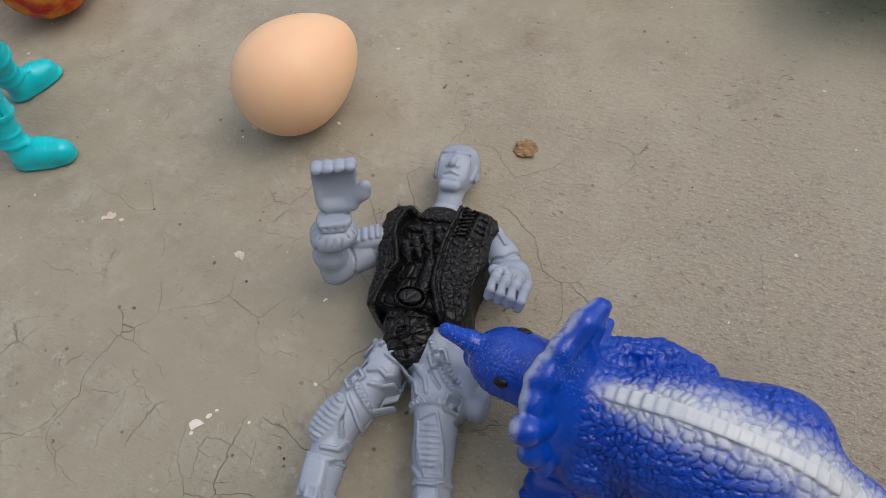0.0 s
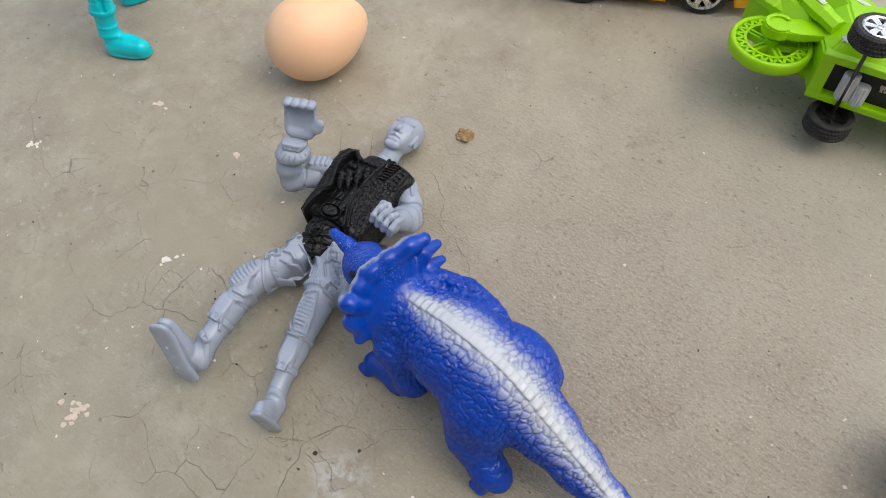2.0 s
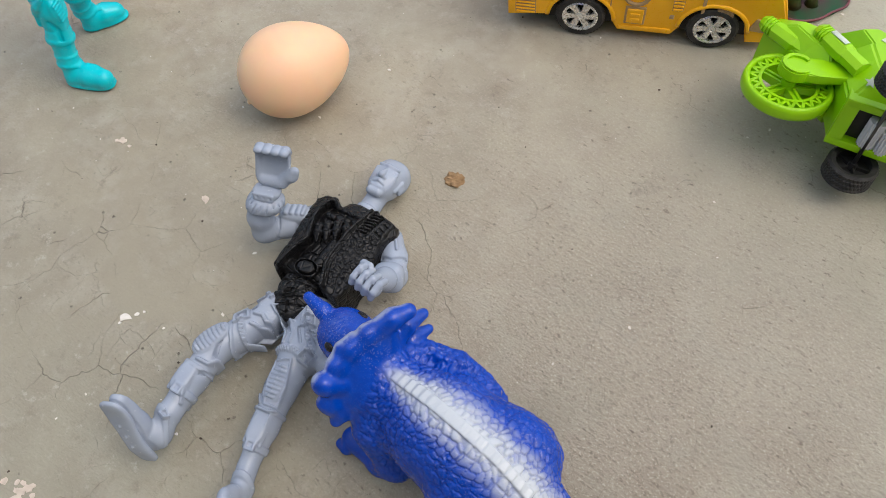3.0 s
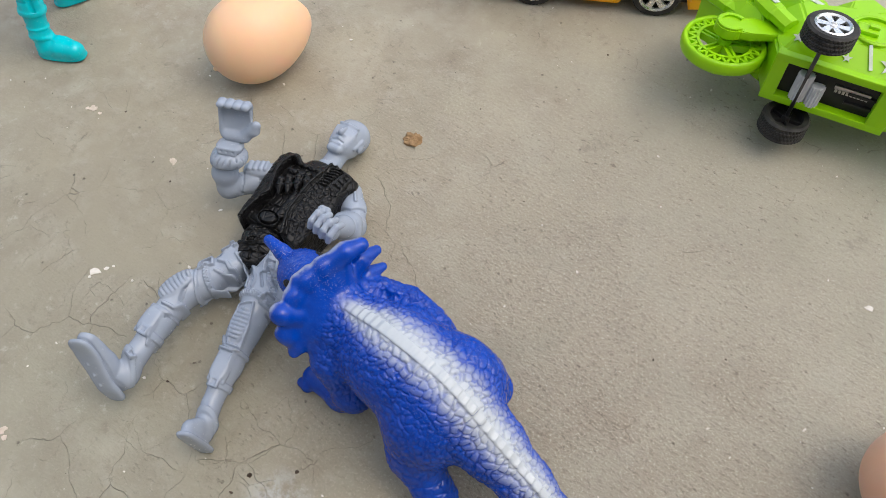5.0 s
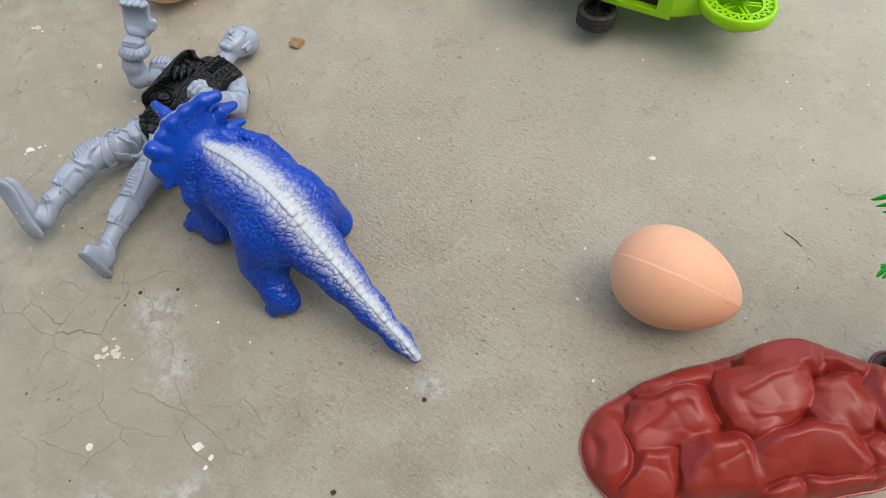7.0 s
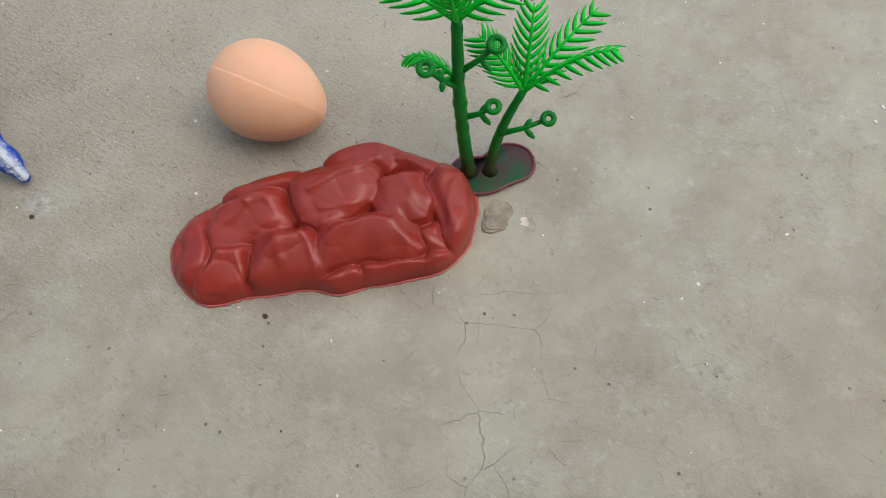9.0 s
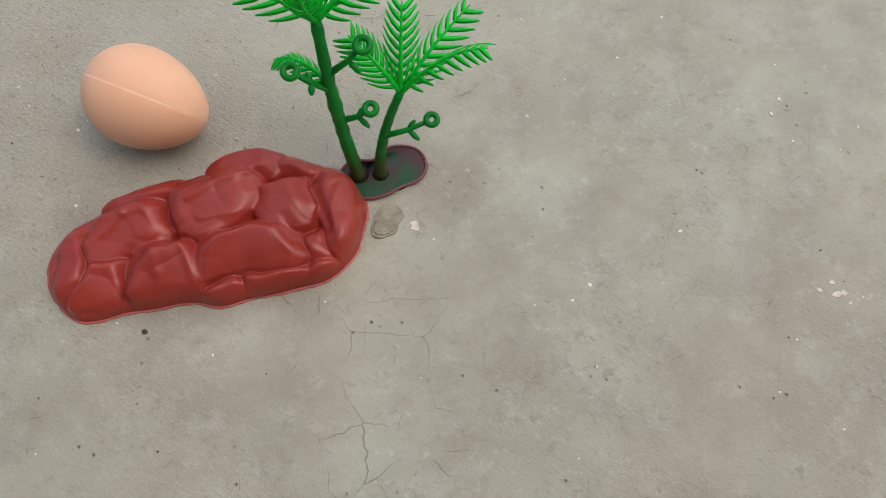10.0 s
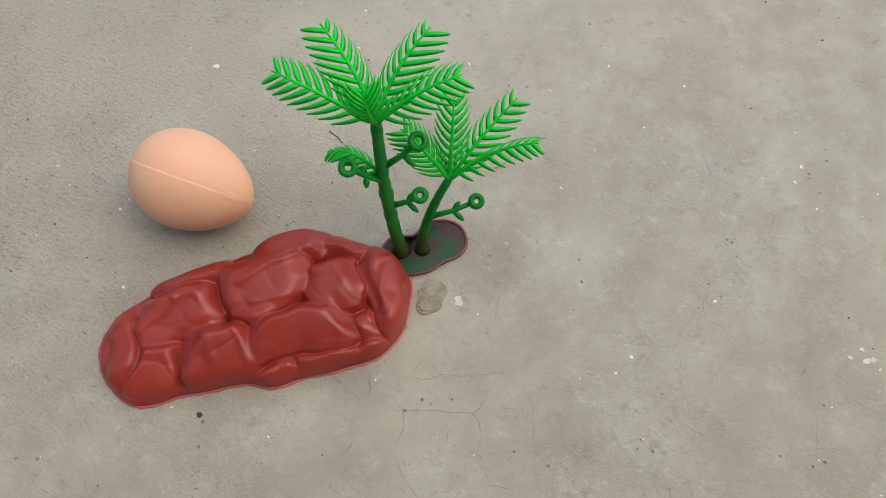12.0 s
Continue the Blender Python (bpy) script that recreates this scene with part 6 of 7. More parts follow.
def build_motorcycle():
    w = Vector((0.085, 0.150, 0.985)).normalized()
    u = Vector((0.934, -0.357, 0.0))
    u = (u - w * u.dot(w)).normalized()
    q = w.cross(u)
    m = Matrix(((u.x, q.x, w.x, 0.3058), (u.y, q.y, w.y, 0.0953), (u.z, q.z, w.z, 0.0385), (0, 0, 0, 1)))
    e = thing("toy_motorcycle", m, "lime plastic toy motorcycle lying on its side, underside showing", "toy motorcycle")
    # chassis with an open gear bay on its underside
    bm = bmesh.new()
    hs = 0.0120
    zc = -0.0040
    box(bm, (0.013, 0.0075, zc + hs - 0.0018), (0.0265, 0.0075, 0.0018), 0.0006)
    box(bm, (0.013, 0.0075, zc - hs + 0.0018), (0.0265, 0.0075, 0.0018), 0.0006)
    box(bm, (-0.0105, 0.0075, zc), (0.0030, 0.0075, hs - 0.0030), 0.0005)
    box(bm, (0.0355, 0.0075, zc), (0.0040, 0.0075, hs - 0.0030), 0.0005)
    part("chassis", bm, M_LIME, e, "")
    bm = bmesh.new()
    box(bm, (0.012, 0.0085, zc), (0.0205, 0.0040, hs - 0.0034), 0.0004)
    for o in (-0.004, 0.001):
        box(bm, (0.026, 0.0040, zc + o), (0.006, 0.0009, 0.0006), 0.0001)
    bay = part("gear_bay", bm, M_DARK, e, "black plastic gear bay with white cogs")
    for cx, r, z0, z1, nt in ((0.0015, 0.0036, -0.0120, 0.0010, 16), (0.0078, 0.0032, -0.0130, -0.0030, 14)):
        bm = bmesh.new()
        pts = []
        for i in range(nt * 2):
            a = math.pi * i / nt
            rr = r if i % 2 else r * 0.82
            pts.append((cx + rr * math.cos(a), 0.0022 + rr * math.sin(a)))
        prism(bm, pts, z0, z1)
        part("cog", bm, M_NYLON, bay, "white nylon cog")
    # side panels sloping up from the underside, both flanks
    bm = bmesh.new()
    prof = [(-0.016, 0.010), (-0.013, 0.0015), (0.040, 0.0015), (0.056, 0.014), (0.066, 0.030), (0.046, 0.046), (0.010, 0.044), (-0.022, 0.030)]
    top = [(x * 0.80 + 0.005, y * 0.62 + 0.013) for x, y in prof]
    lo, hi = [], []
    for z, pts in ((-0.0210, top), (-0.0150, prof), (0.0065, prof), (0.0150, top)):
        lo.append([bm.verts.new((x, y, z)) for x, y in pts])
    bm.faces.new(lo[0][::-1])
    bm.faces.new(lo[-1])
    for a, b in zip(lo, lo[1:]):
        for i in range(len(a)):
            j = (i + 1) % len(a)
            bm.faces.new((a[i], a[j], b[j], b[i]))
    under = [f for f in bm.faces if abs(f.calc_center_median().y - 0.0015) < 0.0008]
    bmesh.ops.delete(bm, geom=under, context="FACES")
    bmesh.ops.bevel(bm, geom=[ed for ed in bm.edges if not ed.is_boundary], offset=0.0010, segments=2, affect="EDGES")
    part("fairing", bm, M_LIME, e, "")
    # shallow round socket with a tab in it, tank, seat and tail wing
    bm = bmesh.new()
    lathe(bm, [(0.0088, 0), (0.0108, 0), (0.0108, 0.0012), (0.0100, 0.0019), (0.0088, 0.0016)], 40)
    box(bm, (-0.0030, -0.0010, 0.0010), (0.0048, 0.0034, 0.0012), 0.0010)
    box(bm, (-0.0010, -0.0005, 0.0026), (0.0022, 0.0012, 0.0008), 0.0004)
    bmesh.ops.translate(bm, vec=(0.020, 0.0245, 0.0146), verts=bm.verts[:])
    part("boss", bm, M_LIME, e, "")
    bm = bmesh.new()
    wedge(bm, [(0.022, 0.034), (0.060, 0.024), (0.084, 0.034), (0.074, 0.048), (0.030, 0.052)], -0.020, 0.006, 0.016, (0.048, 0.040), 0.55)
    part("seat", bm, M_LIME, e, "")
    bm = bmesh.new()
    wedge(bm, [(0.001, 0.036), (0.020, 0.036), (0.034, 0.046), (0.018, 0.060), (0.002, 0.050)], -0.018, 0.006, 0.013, (0.016, 0.047), 0.5)
    part("tail_wing", bm, M_LIME, e, "")
    bm = bmesh.new()
    wedge(bm, [(-0.028, 0.044), (-0.012, 0.022), (0.004, 0.030), (0.006, 0.040), (-0.014, 0.052)], -0.020, 0.004, 0.0145, (-0.008, 0.036), 0.45)
    part("tank", bm, M_LIME, e, "")
    # pointed cowl with a ringed tip, and two long barrels
    bm = bmesh.new()
    wedge(bm, [(-0.054, 0.037), (-0.050, 0.0455), (-0.034, 0.043), (-0.018, 0.030), (-0.022, 0.016), (-0.036, 0.022)], -0.018, 0.004, 0.011, (-0.030, 0.030), 0.50)
    part("cowl", bm, M_LIME, e, "")

    def barrel(a, b, half, z, rings):
        """A bar of hexagonal section from a to b, ringed near its tip."""
        k = bmesh.new()
        a, b = Vector((*a, z)), Vector((*b, z - 0.001))
        stations = [(0.0, 0.62), (0.04, 0.80)]
        for i in range(rings):
            o = 0.08 + 0.055 * i
            stations += [(o, 1.0), (o + 0.022, 1.0), (o + 0.026, 0.82), (o + 0.048, 0.82)]
        stations += [(0.08 + 0.055 * rings, 1.05), (0.62, 1.10), (0.66, 0.95), (1.0, 0.95)]
        side = (b - a).cross(Vector((0, 0, 1))).normalized()
        rows_ = []
        for t, f in stations:
            p = a.lerp(b, t)
            rows_.append([k.verts.new(p + side * (half * f * math.cos(v)) + Vector((0, 0, half * 0.85 * f * math.sin(v)))) for v in [math.pi * (i + 0.5) / 4 for i in range(8)]])
        for r0, r1 in zip(rows_, rows_[1:]):
            for i in range(8):
                k.faces.new((r0[i], r0[(i + 1) % 8], r1[(i + 1) % 8], r1[i]))
        k.faces.new(rows_[0][::-1])
        k.faces.new(rows_[-1])
        bmesh.ops.recalc_face_normals(k, faces=k.faces[:])
        return part("barrel", k, M_LIME, e, "")

    barrel((-0.0335, 0.0335), (-0.0120, 0.0160), 0.0046, 0.0120, 3)
    barrel((-0.0560, 0.0380), (-0.0300, 0.0250), 0.0044, 0.0050, 3)
    barrel((-0.0400, 0.0420), (-0.0140, 0.0260), 0.0040, -0.0220, 3)
    for at_, ang, lng in (((-0.0245, 0.0262), -39, 0.0040), ((-0.0275, 0.0287), -39, 0.0008), ((-0.0060, 0.0350), -25, 0.0030)):
        bm = bmesh.new()
        box(bm, (0, 0, 0), (lng, 0.0013, 0.00015))
        stripe = part("stripe_print", bm, M_SILVER, e, "silver printed stripe")
        stripe.matrix_basis = pose(at_[0], at_[1], 0.0158 if lng != 0.0030 else 0.0147, 0, 0, ang)
    # toothed rack beside the cogs
    bm = bmesh.new()
    box(bm, (0.0215, 0.0042, zc + 0.0020), (0.0075, 0.0006, 0.0009), 0.0001)
    for i in range(9):
        box(bm, (0.0150 + 0.0016 * i, 0.0038, zc + 0.0006), (0.0005, 0.0006, 0.0008))
    part("rack", bm, M_STEEL, bay, "dull grey toothed rack")
    # forks reaching over the wheels, and the wheels
    for cx, s in ((-0.036, -1), (0.069, 1)):
        bm = bmesh.new()
        for z in (0.0052, -0.0125):
            prism(bm, [(cx - s * 0.001, 0.0060), (cx - s * 0.001, 0.0175), (cx - s * 0.014, 0.0235), (cx - s * 0.024, 0.0215), (cx - s * 0.025, 0.0150), (cx - s * 0.010, 0.0085)], z - 0.0016, z + 0.0024, 0.0012)
            out = 1 if z > 0 else -1
            made = bmesh.ops.create_cone(bm, cap_ends=True, segments=32, radius1=0.0068, radius2=0.0068, depth=0.0042)["verts"]
            bmesh.ops.translate(bm, vec=(cx, 0.0115, z + out * 0.0004), verts=made)
            # an open ring stands proud on the end of the arm
            for i in range(11):
                a0 = math.pi * (0.35 + 1.55 * i / 11)
                box(bm, (cx + 0.0054 * math.cos(a0), 0.0115 + 0.0054 * math.sin(a0), z + out * 0.0028), (0.0009, 0.0013, 0.0007), 0.0002, Matrix.Rotation(a0, 3, "Z"))
            made = bmesh.ops.create_cone(bm, cap_ends=True, segments=20, radius1=0.0030, radius2=0.0030, depth=0.0060)["verts"]
            bmesh.ops.translate(bm, vec=(cx, 0.0115, z - out * 0.0030), verts=made)
        part("fork", bm, M_LIME, e, "", False)
        spoked_wheel(e, pose(cx, 0.0112, -0.0040), 0.0190)
    # axle and the two driving wheels
    bm = bmesh.new()
    tube(bm, [(0.0015, -0.0006, -0.029), (0.0015, -0.0006, 0.027)], [0.0009, 0.0009], 10)
    part("axle", bm, M_AXLE, e, "dark steel axle", True)
    build_wheel(e, pose(0.0015, -0.0006, 0.0238), 0.0106, 0.0086, 6)
    build_wheel(e, pose(0.0015, -0.0006, -0.0245, 180, 0, 0), 0.0106, 0.0095, 6, False)
    # silver print on the flank: star, stripes
    bm = bmesh.new()
    for cx, cy, r in ((0.0300, 0.0085, 0.0046), (-0.0080, 0.0090, 0.0026), (0.0130, 0.0065, 0.0022)):
        pts = []
        for i in range(10):
            a = math.pi * i / 5 + 0.4
            rr = r if i % 2 == 0 else r * 0.42
            pts.append((cx + rr * math.cos(a), cy + rr * math.sin(a)))
        prism(bm, pts, 0, 0.00025)
    for cx, ang in ((0.0215, 1.9), (0.050, 0.1), (0.051, 0.1)):
        c, s = math.cos(ang), math.sin(ang)
        y0 = 0.0095 if cx < 0.05 else (0.0120 if cx < 0.0505 else 0.0140)
        prism(bm, [(cx + a * 0.0055 * c - b * 0.0007 * s, y0 + a * 0.0055 * s + b * 0.0007 * c) for a, b in ((-1, -1), (1, -1), (1, 1), (-1, 1))], 0, 0.00025)
    print_ = part("star_print", bm, M_SILVER, e, "silver printed stars and stripes")
    # laid on the sloping flank
    slope = Vector((0, 0.0124, 0.0085)).normalized()
    nrm = Vector((1, 0, 0)).cross(slope)
    print_.matrix_basis = Matrix(((1, slope.x, nrm.x, 0), (0, slope.y, nrm.y, 0.0014), (0, slope.z, nrm.z, 0.0070), (0, 0, 0, 1)))
    return e


build_motorcycle()

# ---- the orange truck ----


def build_truck():
    """A pull-back truck, in a frame with x along it from its rear axle, its near flank at y = 0."""
    e = thing("toy_truck", pose(0.1883, 0.1775, 0, 0, 0, -5.2), "orange-yellow plastic toy truck with silvered wheels", "toy truck")
    r, gap, wide = 0.0124, 0.0640, 0.050
    bm = bmesh.new()
    pts = [(-0.0365, 0.0085), (-0.0370, 0.052), (0.066, 0.054), (0.090, 0.040), (0.0965, 0.022), (0.0955, 0.0065), (gap + 0.0170, 0.0050)]
    for cx in (gap, 0.0):
        for i in range(11):
            a = math.pi * i / 10
            pts.append((cx + (r + 0.0030) * math.cos(a), max(0.0060, 0.0110 + (r + 0.0020) * math.sin(a))))
        if cx > 0:
            pts += [(0.0450, 0.0052), (0.0190, 0.0052)]
    lo = [bm.verts.new((x, 0.0, z)) for x, z in pts]
    hi = [bm.verts.new((x, wide, z)) for x, z in pts]
    n = len(pts)
    bm.faces.new(lo)
    bm.faces.new(hi[::-1])
    for i in range(n):
        bm.faces.new((lo[i], hi[i], hi[(i + 1) % n], lo[(i + 1) % n]))
    bmesh.ops.recalc_face_normals(bm, faces=bm.faces[:])
    bmesh.ops.bevel(bm, geom=[ed for ed in bm.edges if abs(ed.verts[0].co.y - ed.verts[1].co.y) < 1e-6], offset=0.0011, segments=3, affect="EDGES")
    part("body", bm, M_YELLOW, e, "")
    bm = bmesh.new()
    box(bm, (0.030, wide / 2, 0.011), (0.060, wide / 2 - 0.004, 0.0045), 0.001)
    part("underbody", bm, M_DARK, e, "black plastic underbody")

    def panel(name, pts, deep, material, label=""):
        b = bmesh.new()
        lo_ = [b.verts.new((x, 0.0012, z)) for x, z in pts]
        hi_ = [b.verts.new((x, -deep, z)) for x, z in pts]
        k = len(pts)
        b.faces.new(lo_)
        b.faces.new(hi_[::-1])
        for i in range(k):
            b.faces.new((lo_[i], hi_[i], hi_[(i + 1) % k], lo_[(i + 1) % k]))
        bmesh.ops.recalc_face_normals(b, faces=b.faces[:])
        bmesh.ops.bevel(b, geom=b.edges[:], offset=0.0003, segments=1, affect="EDGES")
        return part(name, b, material, e, label)

    def rect(x, z, w, h):
        return [(x - w, z - h), (x + w, z - h), (x + w, z + h), (x - w, z + h)]

    for x, z, w, h, nsl in ((-0.0275, 0.0165, 0.0052, 0.0050, 5), (-0.0075, 0.0320, 0.0070, 0.0040, 4), (0.0460, 0.0280, 0.0026, 0.0065, 6)):
        panel("vent", rect(x, z, w, h), 0.0004, M_TAUPE, "taupe printed vent")
        for i in range(nsl):
            panel("slat", rect(x, z - h * 0.8 + 1.6 * h * i / (nsl - 1), w * 0.92, h * 0.10), 0.0010, M_YELLOW)
    panel("box", rect(0.0265, 0.0165, 0.0050, 0.0055), 0.0006, M_TAUPE)
    panel("box", rect(0.0265, 0.0165, 0.0040, 0.0043), 0.0014, M_YELLOW)
    for z in (0.0150, 0.0180):
        panel("box", rect(0.0265, z, 0.0024, 0.0007), 0.0020, M_YELLOW)
    bm = bmesh.new()
    ring_of(bm, (0.0262, -0.0002, 0.0290), (0, 1, 0), 0.0056, 0.0011)
    part("dial", bm, M_TAUPE, e, "taupe printed dial", True)
    for cx in (0.0, gap):
        bm = bmesh.new()
        arc = [(cx + (r + 0.0042) * math.cos(a), 0.0002, 0.0110 + (r + 0.0034) * math.sin(a)) for a in [math.pi * (0.02 + 0.96 * i / 20) for i in range(21)]]
        tube(bm, arc, [0.0012] * 21, 8)
        part("arch_lip", bm, M_YELLOW, e, "", True)
    panel("sill", rect(0.032, 0.0085, 0.0125, 0.0012), 0.0008, M_YELLOW)
    panel("seam", rect(0.0142, 0.0330, 0.0003, 0.0170), 0.0005, M_TAUPE)
    panel("latch", rect(0.0440, 0.0175, 0.0011, 0.0012), 0.0006, M_TAUPE)
    panel("window", [(0.0640, 0.0330), (0.0800, 0.0330), (0.0760, 0.0420), (0.0640, 0.0440)], 0.0006, M_GLASS, "brown printed window")
    panel("window", [(0.0640, 0.0205), (0.0720, 0.0205), (0.0720, 0.0255), (0.0640, 0.0255)], 0.0006, M_GLASS)
    panel("lamp", [(0.0800, 0.0140), (0.0900, 0.0130), (0.0915, 0.0195), (0.0830, 0.0215)], 0.0007, M_TAUPE)
    panel("post", rect(0.0575, 0.030, 0.0008, 0.0120), 0.0006, M_TAUPE)
    for cx in (0.0, gap):
        build_wheel(e, pose(cx, 0.0030, r, 90, 0, 0), r, 0.0078, 6)
        build_wheel(e, pose(cx, wide - 0.0030, r, -90, 0, 0), r, 0.0078, 6)
        bm = bmesh.new()
        tube(bm, [(cx, 0.003, r), (cx, wide - 0.003, r)], [0.001, 0.001], 8)
        part("axle", bm, M_STEEL, e, "", True)
    return e


build_truck()

# ---- the turquoise soldier, standing, one mesh ----


def build_soldier():
    g = Field((-116, 104, -1), (-42, 196, 150), 0.55)
    k = Field((-90, 106, 60), (-30, 160, 122), 0.5)
    # nearer leg and boot
    g.limb([(-69, 131, 4.6), (-60, 130, 5.2), (-53, 128.4, 5.0)], [5.6, 5.8, 5.2], 2.5)
    g.lump((-62, 129.8, 1.6), (14.2, 6.0, 1.7), 1.0, [(0.99, -0.10, 0), (0.10, 0.99, 0), (0, 0, 1)], 2.6)
    g.limb([(-69, 131, 5), (-69.5, 132.5, 14), (-68, 136, 28), (-66, 139, 43)], [5.4, 4.9, 5.9, 6.6], 2.5)
    g.limb([(-66, 139, 43), (-69, 143.5, 58), (-73, 148, 74)], [6.8, 7.6, 8.4], 2.5)
    g.lump((-61.4, 137.2, 44), (2.6, 4.8, 7.0), 1.0)
    for i in range(6):
        g.limb([(-59.4, 133.8, 39.5 + 1.8 * i), (-58.6, 137.6, 40 + 1.8 * i), (-59.6, 140.6, 40.4 + 1.8 * i)], [0.7, 0.8, 0.7], 0.4)
    # farther leg and boot
    g.limb([(-74, 171, 4.6), (-68, 174.3, 5.2), (-63.6, 176.9, 4.8)], [5.6, 5.6, 5.0], 2.5)
    g.lump((-69.4, 173.5, 1.6), (12.8, 5.8, 1.7), 1.0, [(0.87, 0.49, 0), (-0.49, 0.87, 0), (0, 0, 1)], 2.6)
    g.limb([(-75, 170.5, 5), (-75, 169, 14), (-72, 167, 28), (-69, 164, 43)], [5.4, 4.9, 5.9, 6.6], 2.5)
    g.limb([(-69, 163, 43), (-72, 160, 58), (-75, 157, 74)], [6.8, 7.6, 8.4], 2.5)

    # gaiters, boot tops and creases
    for x, y, dx, dy in ((-69.3, 132.2, 0.05, 0.24), (-75, 169.5, 0.17, -0.16)):
        for z, w, thick in ((12.5, 1.0, 0.5), (17.5, 0.7, 0.5), (26.5, 1.5, 0.7), (33, 0.6, -0.5)):
            g.swell((x + dx * (z - 12), y + dy * (z - 12), z), (0.12, dy * 1.2, 1), w, thick, 10)
    for pts in ([(-60.4, 134, 53), (-65, 134, 58), (-71, 134.5, 62), (-77, 138, 66)], [(-73.5, 133, 30), (-72.8, 134, 38), (-69, 132.6, 45), (-64, 132.0, 50)],
                [(-64.5, 131.6, 28), (-64.0, 133.0, 35), (-65.5, 132.8, 40)], [(-66, 134.0, 60), (-68, 137.5, 68)], [(-60.8, 139.5, 56), (-63, 141.0, 64)],
                [(-64, 160, 48), (-66, 157.5, 58), (-67, 155, 66)], [(-63, 164, 38), (-66, 160, 42)]):
        g.limb(pts, [0.8] * len(pts), 1.4, cut=True)
    for pts, r in (([(-60.6, 135.4, 56), (-66, 136.0, 61), (-72, 137, 65)], 1.3), ([(-71.5, 133.6, 44), (-68, 133.2, 48.5), (-63, 133.6, 53)], 1.3), ([(-62.5, 133.5, 27), (-61.8, 135, 35)], 1.0),
                   ([(-73.5, 134.5, 36), (-73.8, 137, 44)], 1.2), ([(-64.8, 158, 52), (-67, 156, 60)], 1.3)):
        g.limb(pts, [r * 0.8] * len(pts), 2.2)
    # jacket with a deep hem, satchel, pouches
    g.lump((-74, 152.5, 78), (11, 13.5, 9), 3)
    g.slab((-67, 153, 82), (16.5, 11.0, 15.0), [(0.995, 0.02, -0.06), (-0.02, 1, 0), (0.06, 0, 0.99)], 4.5, 1.2)
    g.swell((-67, 153, 69.5), (0.06, 0, 0.99), 1.3, 0.6, 24)
    g.slab((-89, 147.0, 78.5), (11.5, 9.0, 12.5), [(0.98, 0.15, 0.1), (-0.15, 0.98, 0), (-0.1, 0, 0.99)], 4.0, 0.8)
    g.swell((-86, 147.5, 70), (-0.1, 0, 0.99), 1.0, 0.5, 13)
    for i in range(3):
        g.slab((-60.5 + 6.4 * i - 6, 142.6, 80), (2.6, 1.8, 4.6), None, 0.8, 0.5)
    g.limb([(-75, 152.5, 88), (-77, 152.5, 100), (-77, 152.5, 112)], [12.5, 12.5, 12.0], 4)
    # arms holding the rifle
    g.limb([(-77, 138, 112), (-70, 132, 102), (-54, 134, 97)], [6.5, 6.0, 5.0], 3)
    g.limb([(-77, 167, 112), (-70, 168, 98), (-66, 158, 92)], [6.5, 6.0, 5.0], 3)
    # neck, head and helmet
    g.limb([(-76, 152.5, 112), (-75, 152.5, 124)], [5.5, 5], 2)
    g.lump((-74, 152.5, 131), (9, 7.8, 10), 2)
    g.lump((-75, 152.5, 135), (11, 10, 8.5), 1)
    g.floor_cut(0.12)
    # rifle held low, its barrel pointing down ahead
    k.limb([(-65.2, 118.2, 78), (-60.6, 122.4, 83)], [2.2, 2.1], 0.3)
    k.limb([(-65.2, 118.2, 78), (-67.6, 116.0, 75.4)], [1.0, 1.0], 0.3, cut=True)
    k.limb([(-60.6, 122.4, 83), (-54, 128.4, 90), (-47, 134.6, 97.5), (-44, 140, 104)], [1.5, 1.6, 1.9, 2.4], 0.6)
    k.slab((-46, 139, 103), (3.0, 8, 3.4), [(0.75, -0.66, 0), (0.52, 0.6, 0.6), (-0.4, -0.45, 0.8)], 1.0, 1.0)
    return skin_mesh("toy_soldier", [g, k], [M_TEAL, M_BLACK], 1)


soldier = new("toy_soldier", build_soldier())
tagged(soldier, "turquoise plastic toy soldier standing with a black rifle", "toy soldier")

# ---- knobbly red and yellow balls ----


def build_ball(r, seed):
    bm = bmesh.new()
    bmesh.ops.create_icosphere(bm, subdivisions=5, radius=r)
    for v in bm.verts:
        n = v.co.normalized()
        v.co = n * (r + 0.0011 * noise.noise(n * 6 + Vector((seed, 0, 0))) + 0.0006 * noise.noise(n * 17))
    return bm


for x, y, r, seed, words in ((-0.0600, 0.2235, 0.0225, 1.0, "red and yellow knobbly rubber ball behind the soldier"), (-0.1130, 0.2400, 0.0225, 5.0, "red knobbly rubber ball beside another ball")):
    ball = part("rubber_ball", build_ball(r, seed), M_FIRE, smooth=True)
    ball.matrix_basis = pose(x, y, r - 0.0006)
    tagged(ball, words, "toy ball", "rubber balls")

# ---- small things on the concrete ----
rng = random.Random(7)


def flake(bm, x, y, size, thick, sides=7, stretch=1.0, turn=0.0):
    pts = []
    for i in range(sides):
        a = 2 * math.pi * i / sides + rng.uniform(-0.3, 0.3)
        rr = size * rng.uniform(0.6, 1.1)
        px, py = rr * stretch * math.cos(a), rr * math.sin(a)
        pts.append((x + px * math.cos(turn) - py * math.sin(turn), y + px * math.sin(turn) + py * math.cos(turn)))
    prism(bm, pts, 0.0, thick)


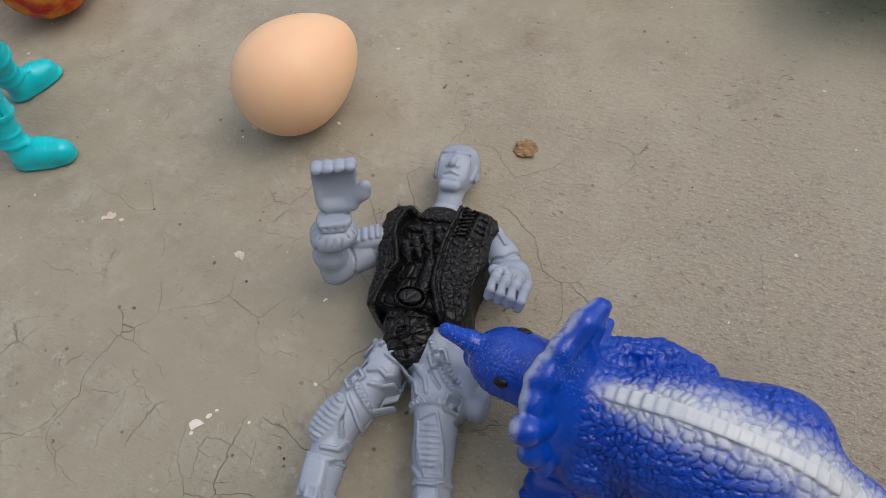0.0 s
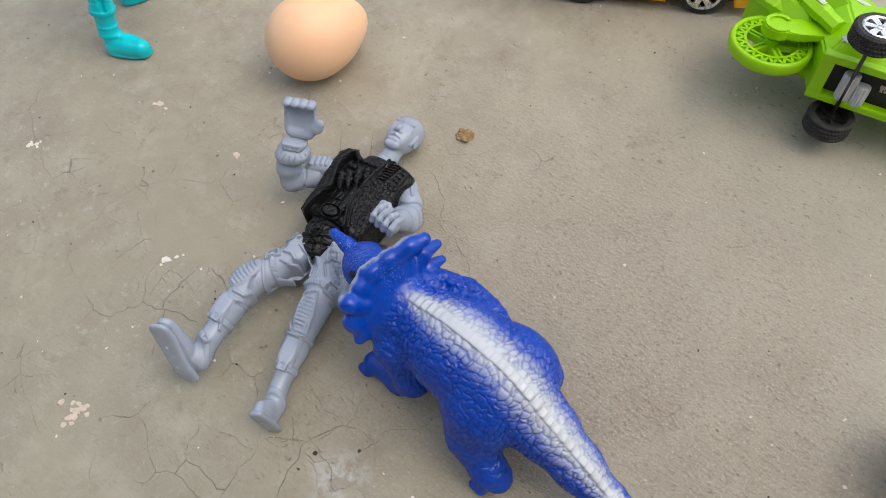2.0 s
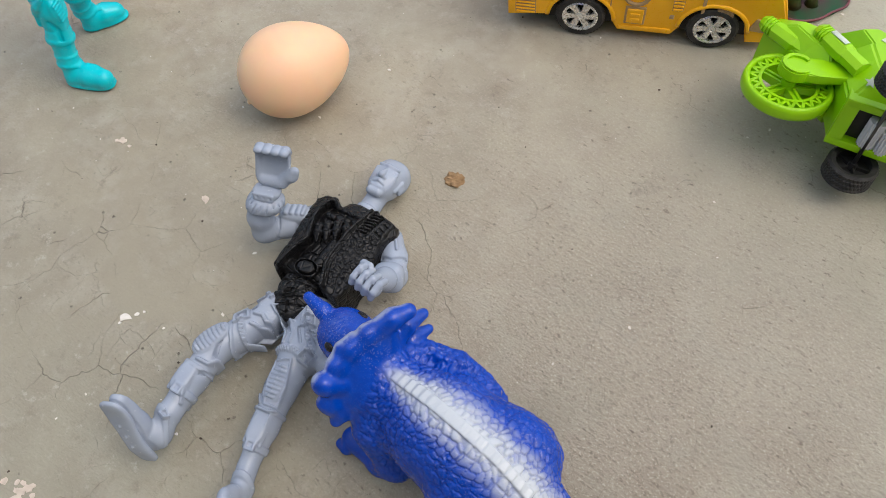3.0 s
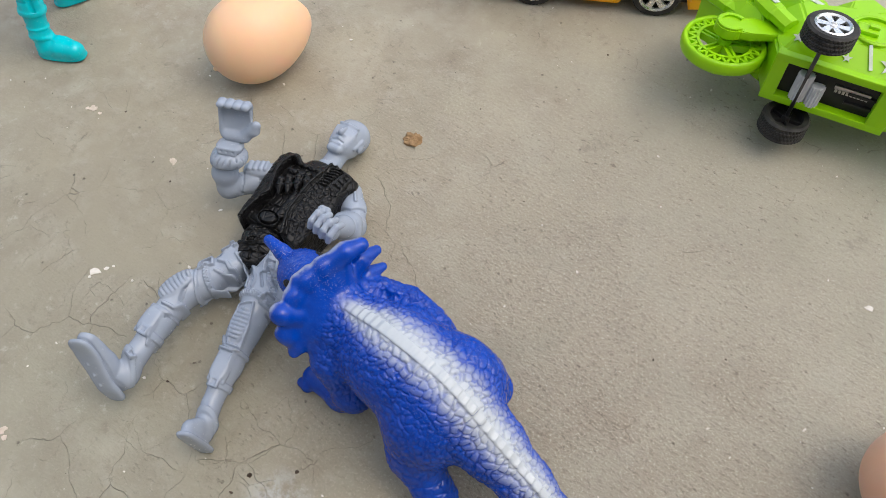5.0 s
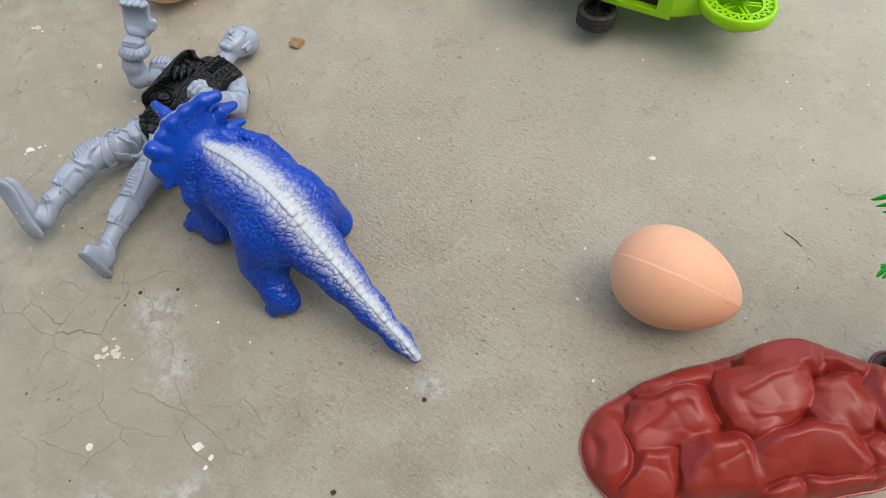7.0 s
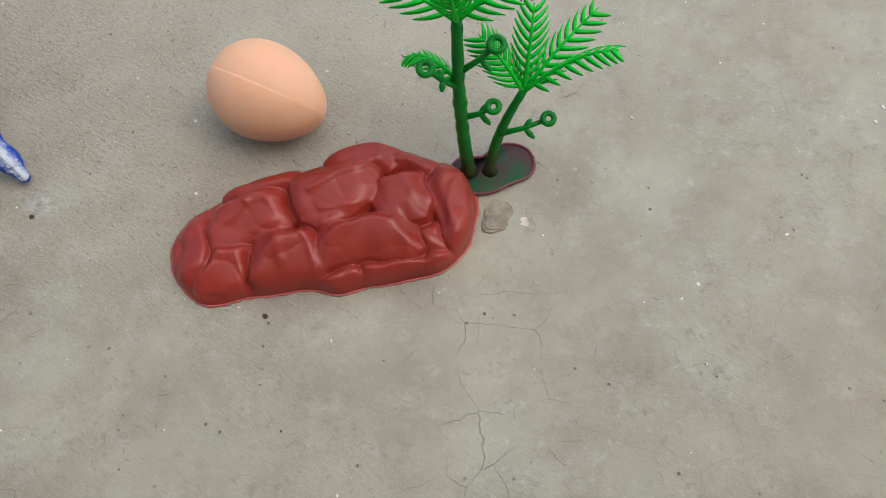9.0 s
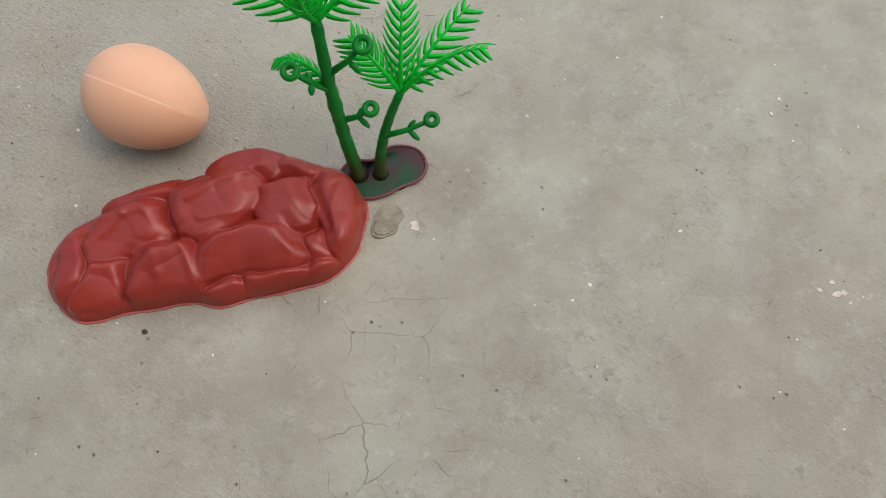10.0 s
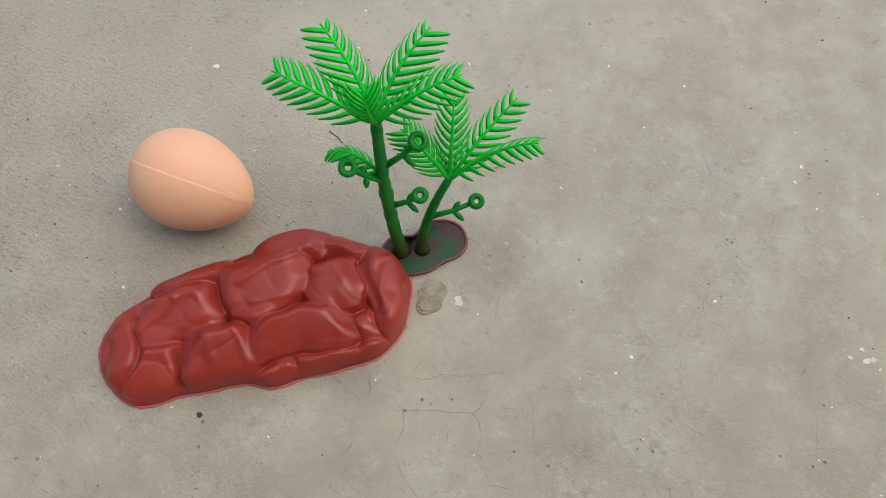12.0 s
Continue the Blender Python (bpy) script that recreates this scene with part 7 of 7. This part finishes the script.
# single chips of white paint
for x, y, s, st, tn in ((0.0003, 0.0004, 0.0026, 1.7, 0.2), (0.0052, 0.0022, 0.0015, 1.2, 0.6), (0.0080, 0.0035, 0.0009, 1.0, 0.0), (0.0923, -0.1576, 0.0024, 1.0, 0.3), (0.1407, -0.1537, 0.0028, 1.3, 0.0),
                        (0.1477, -0.1581, 0.0016, 1.3, 1.2), (0.1465, -0.1622, 0.0015, 1.0, 0.5), (0.2986, -0.0740, 0.0013, 1.0, 0.0), (0.3336, 0.0063, 0.0022, 1.1, 0.4),
                        (0.1524, -0.0380, 0.0022, 1.5, 0.8), (0.5200, -0.1500, 0.0011, 1.0, 0.0)):
    bm = bmesh.new()
    flake(bm, x, y, s * 0.78, 0.0004, 9, st, tn)
    tagged(part("paint_chip", bm, M_PAINT), "small white paint chip lying on the concrete", "paint chip", "paint chips")

# flaking patches of pale paint
for x, y, spread, n, seed, mat_ in ((-0.0178, -0.0760, 0.0085, 26, 3, M_PINK), (0.0886, -0.1138, 0.0090, 22, 4, M_PINK), (0.1524, -0.0593, 0.0085, 34, 5, M_PINK), (-0.0959, 0.0633, 0.0050, 12, 6, M_PAINT),
                                    (-0.0336, 0.0937, 0.0050, 9, 8, M_PINK), (0.0194, 0.0629, 0.0034, 5, 9, M_PINK), (-0.1139, 0.0386, 0.0070, 12, 10, M_PINK), (0.4497, -0.1226, 0.0025, 5, 13, M_PINK), (0.6160, -0.1544, 0.0060, 12, 11, M_PINK), (-0.1469, -0.0201, 0.005, 6, 12, M_FLINT)):
    rng.seed(seed)
    bm = bmesh.new()
    for _ in range(n):
        a, d = rng.uniform(0, 6.28), spread * abs(rng.gauss(0, 0.55))
        flake(bm, x + d * math.cos(a), y + d * math.sin(a) * 0.8, rng.uniform(0.0005, 0.0016), 0.0003 + rng.uniform(0, 0.0001), rng.choice((6, 7, 8)), rng.uniform(1, 1.6), rng.uniform(0, 3))
    tagged(part("paint_patch", bm, mat_), "flaking patch of pale paint on the concrete", "paint patch", "paint patches", "stuff")

# pale and dark grit strewn about
rng.seed(21)
for name, material, count, lo, hi, words in (("white_specks", M_PAINT, 700, 0.0002, 0.0008, "scattered white paint specks on concrete"), ("dark_grit", M_GRIT, 340, 0.00015, 0.0006, "scattered dark grit on concrete")):
    bm = bmesh.new()
    for _ in range(count):
        x, y = rng.uniform(-0.30, 0.85), rng.uniform(-0.28, 0.45)
        s = lo + (hi - lo) * rng.random() ** 2.5
        flake(bm, x, y, s, s * 0.7, 5, rng.uniform(1, 1.8), rng.uniform(0, 3))
    tagged(part(name, bm, material), words, "grit", kind="stuff")


def build_clod(r, flat, seed):
    bm = bmesh.new()
    bmesh.ops.create_icosphere(bm, subdivisions=4, radius=r)
    for v in bm.verts:
        n = v.co.normalized()
        v.co = n * r * (1 + 0.45 * noise.noise(n * 1.6 + Vector((seed, 3, 0))) + 0.22 * noise.noise(n * 5 + Vector((0, seed, 0))))
        v.co.z = max(-0.0006, v.co.z * flat)
    return bm


clod = part("soil_clod", build_clod(0.0041, 0.55, 2.0), M_SOIL, smooth=False)
clod.matrix_basis = pose(0.1352, 0.0822, 0.0004, 0, 0, 20)
tagged(clod, "crumb of dry brown soil on the concrete", "soil clod")
for x, y, r, s in ((0.2027, -0.1677, 0.0011, 4.0), (0.0918, -0.0829, 0.0009, 6.0), (0.235, -0.1260, 0.0010, 7.0), (0.345, -0.1690, 0.0010, 8.0), (0.110, -0.080, 0.0007, 9.0)):
    crumb = part("dark_crumb", build_clod(r, 0.8, s), M_GRIT)
    crumb.matrix_basis = pose(x, y, 0.0003)
    tagged(crumb, "tiny dark crumb lying on the concrete", "crumb", "dark crumbs")

bm = bmesh.new()
grain = random.Random(21)
chipped = []
for i in range(44):
    a = 2 * math.pi * i / 44
    r = (0.0068 + 0.0012 * math.cos(2 * a - 2.2) - 0.0011 * math.exp(-((a - 3.0) / 0.35) ** 2) + 0.0006 * math.sin(5 * a)) * grain.uniform(0.93, 1.05)
    chipped.append((0.4382 + r * math.cos(a), -0.1208 + 1.08 * r * math.sin(a)))
prism(bm, chipped, 0.0, 0.0011, 0.0004)
prism(bm, [(0.4378 + 0.76 * (x - 0.4382) * grain.uniform(0.9, 1.06), -0.1226 + 0.66 * (y + 0.1208) * grain.uniform(0.9, 1.06)) for x, y in chipped], 0.0009, 0.0017, 0.0003)
tagged(part("mortar_flake", bm, M_FLINT), "flat grey mortar flake beside the red rock", "mortar flake")
bm = bmesh.new()
pts = [(0.3915 + 0.0012 * math.sin(i * 0.5) + 0.0009 * i, -0.0345 - 0.0013 * i + 0.00006 * i * i, 0.0004) for i in range(10)]
tube(bm, pts, [0.00022] * 10, 6)
tagged(part("dark_fibre", bm, M_GRIT, smooth=True), "thin curled dark fibre on the concrete", "fibre")
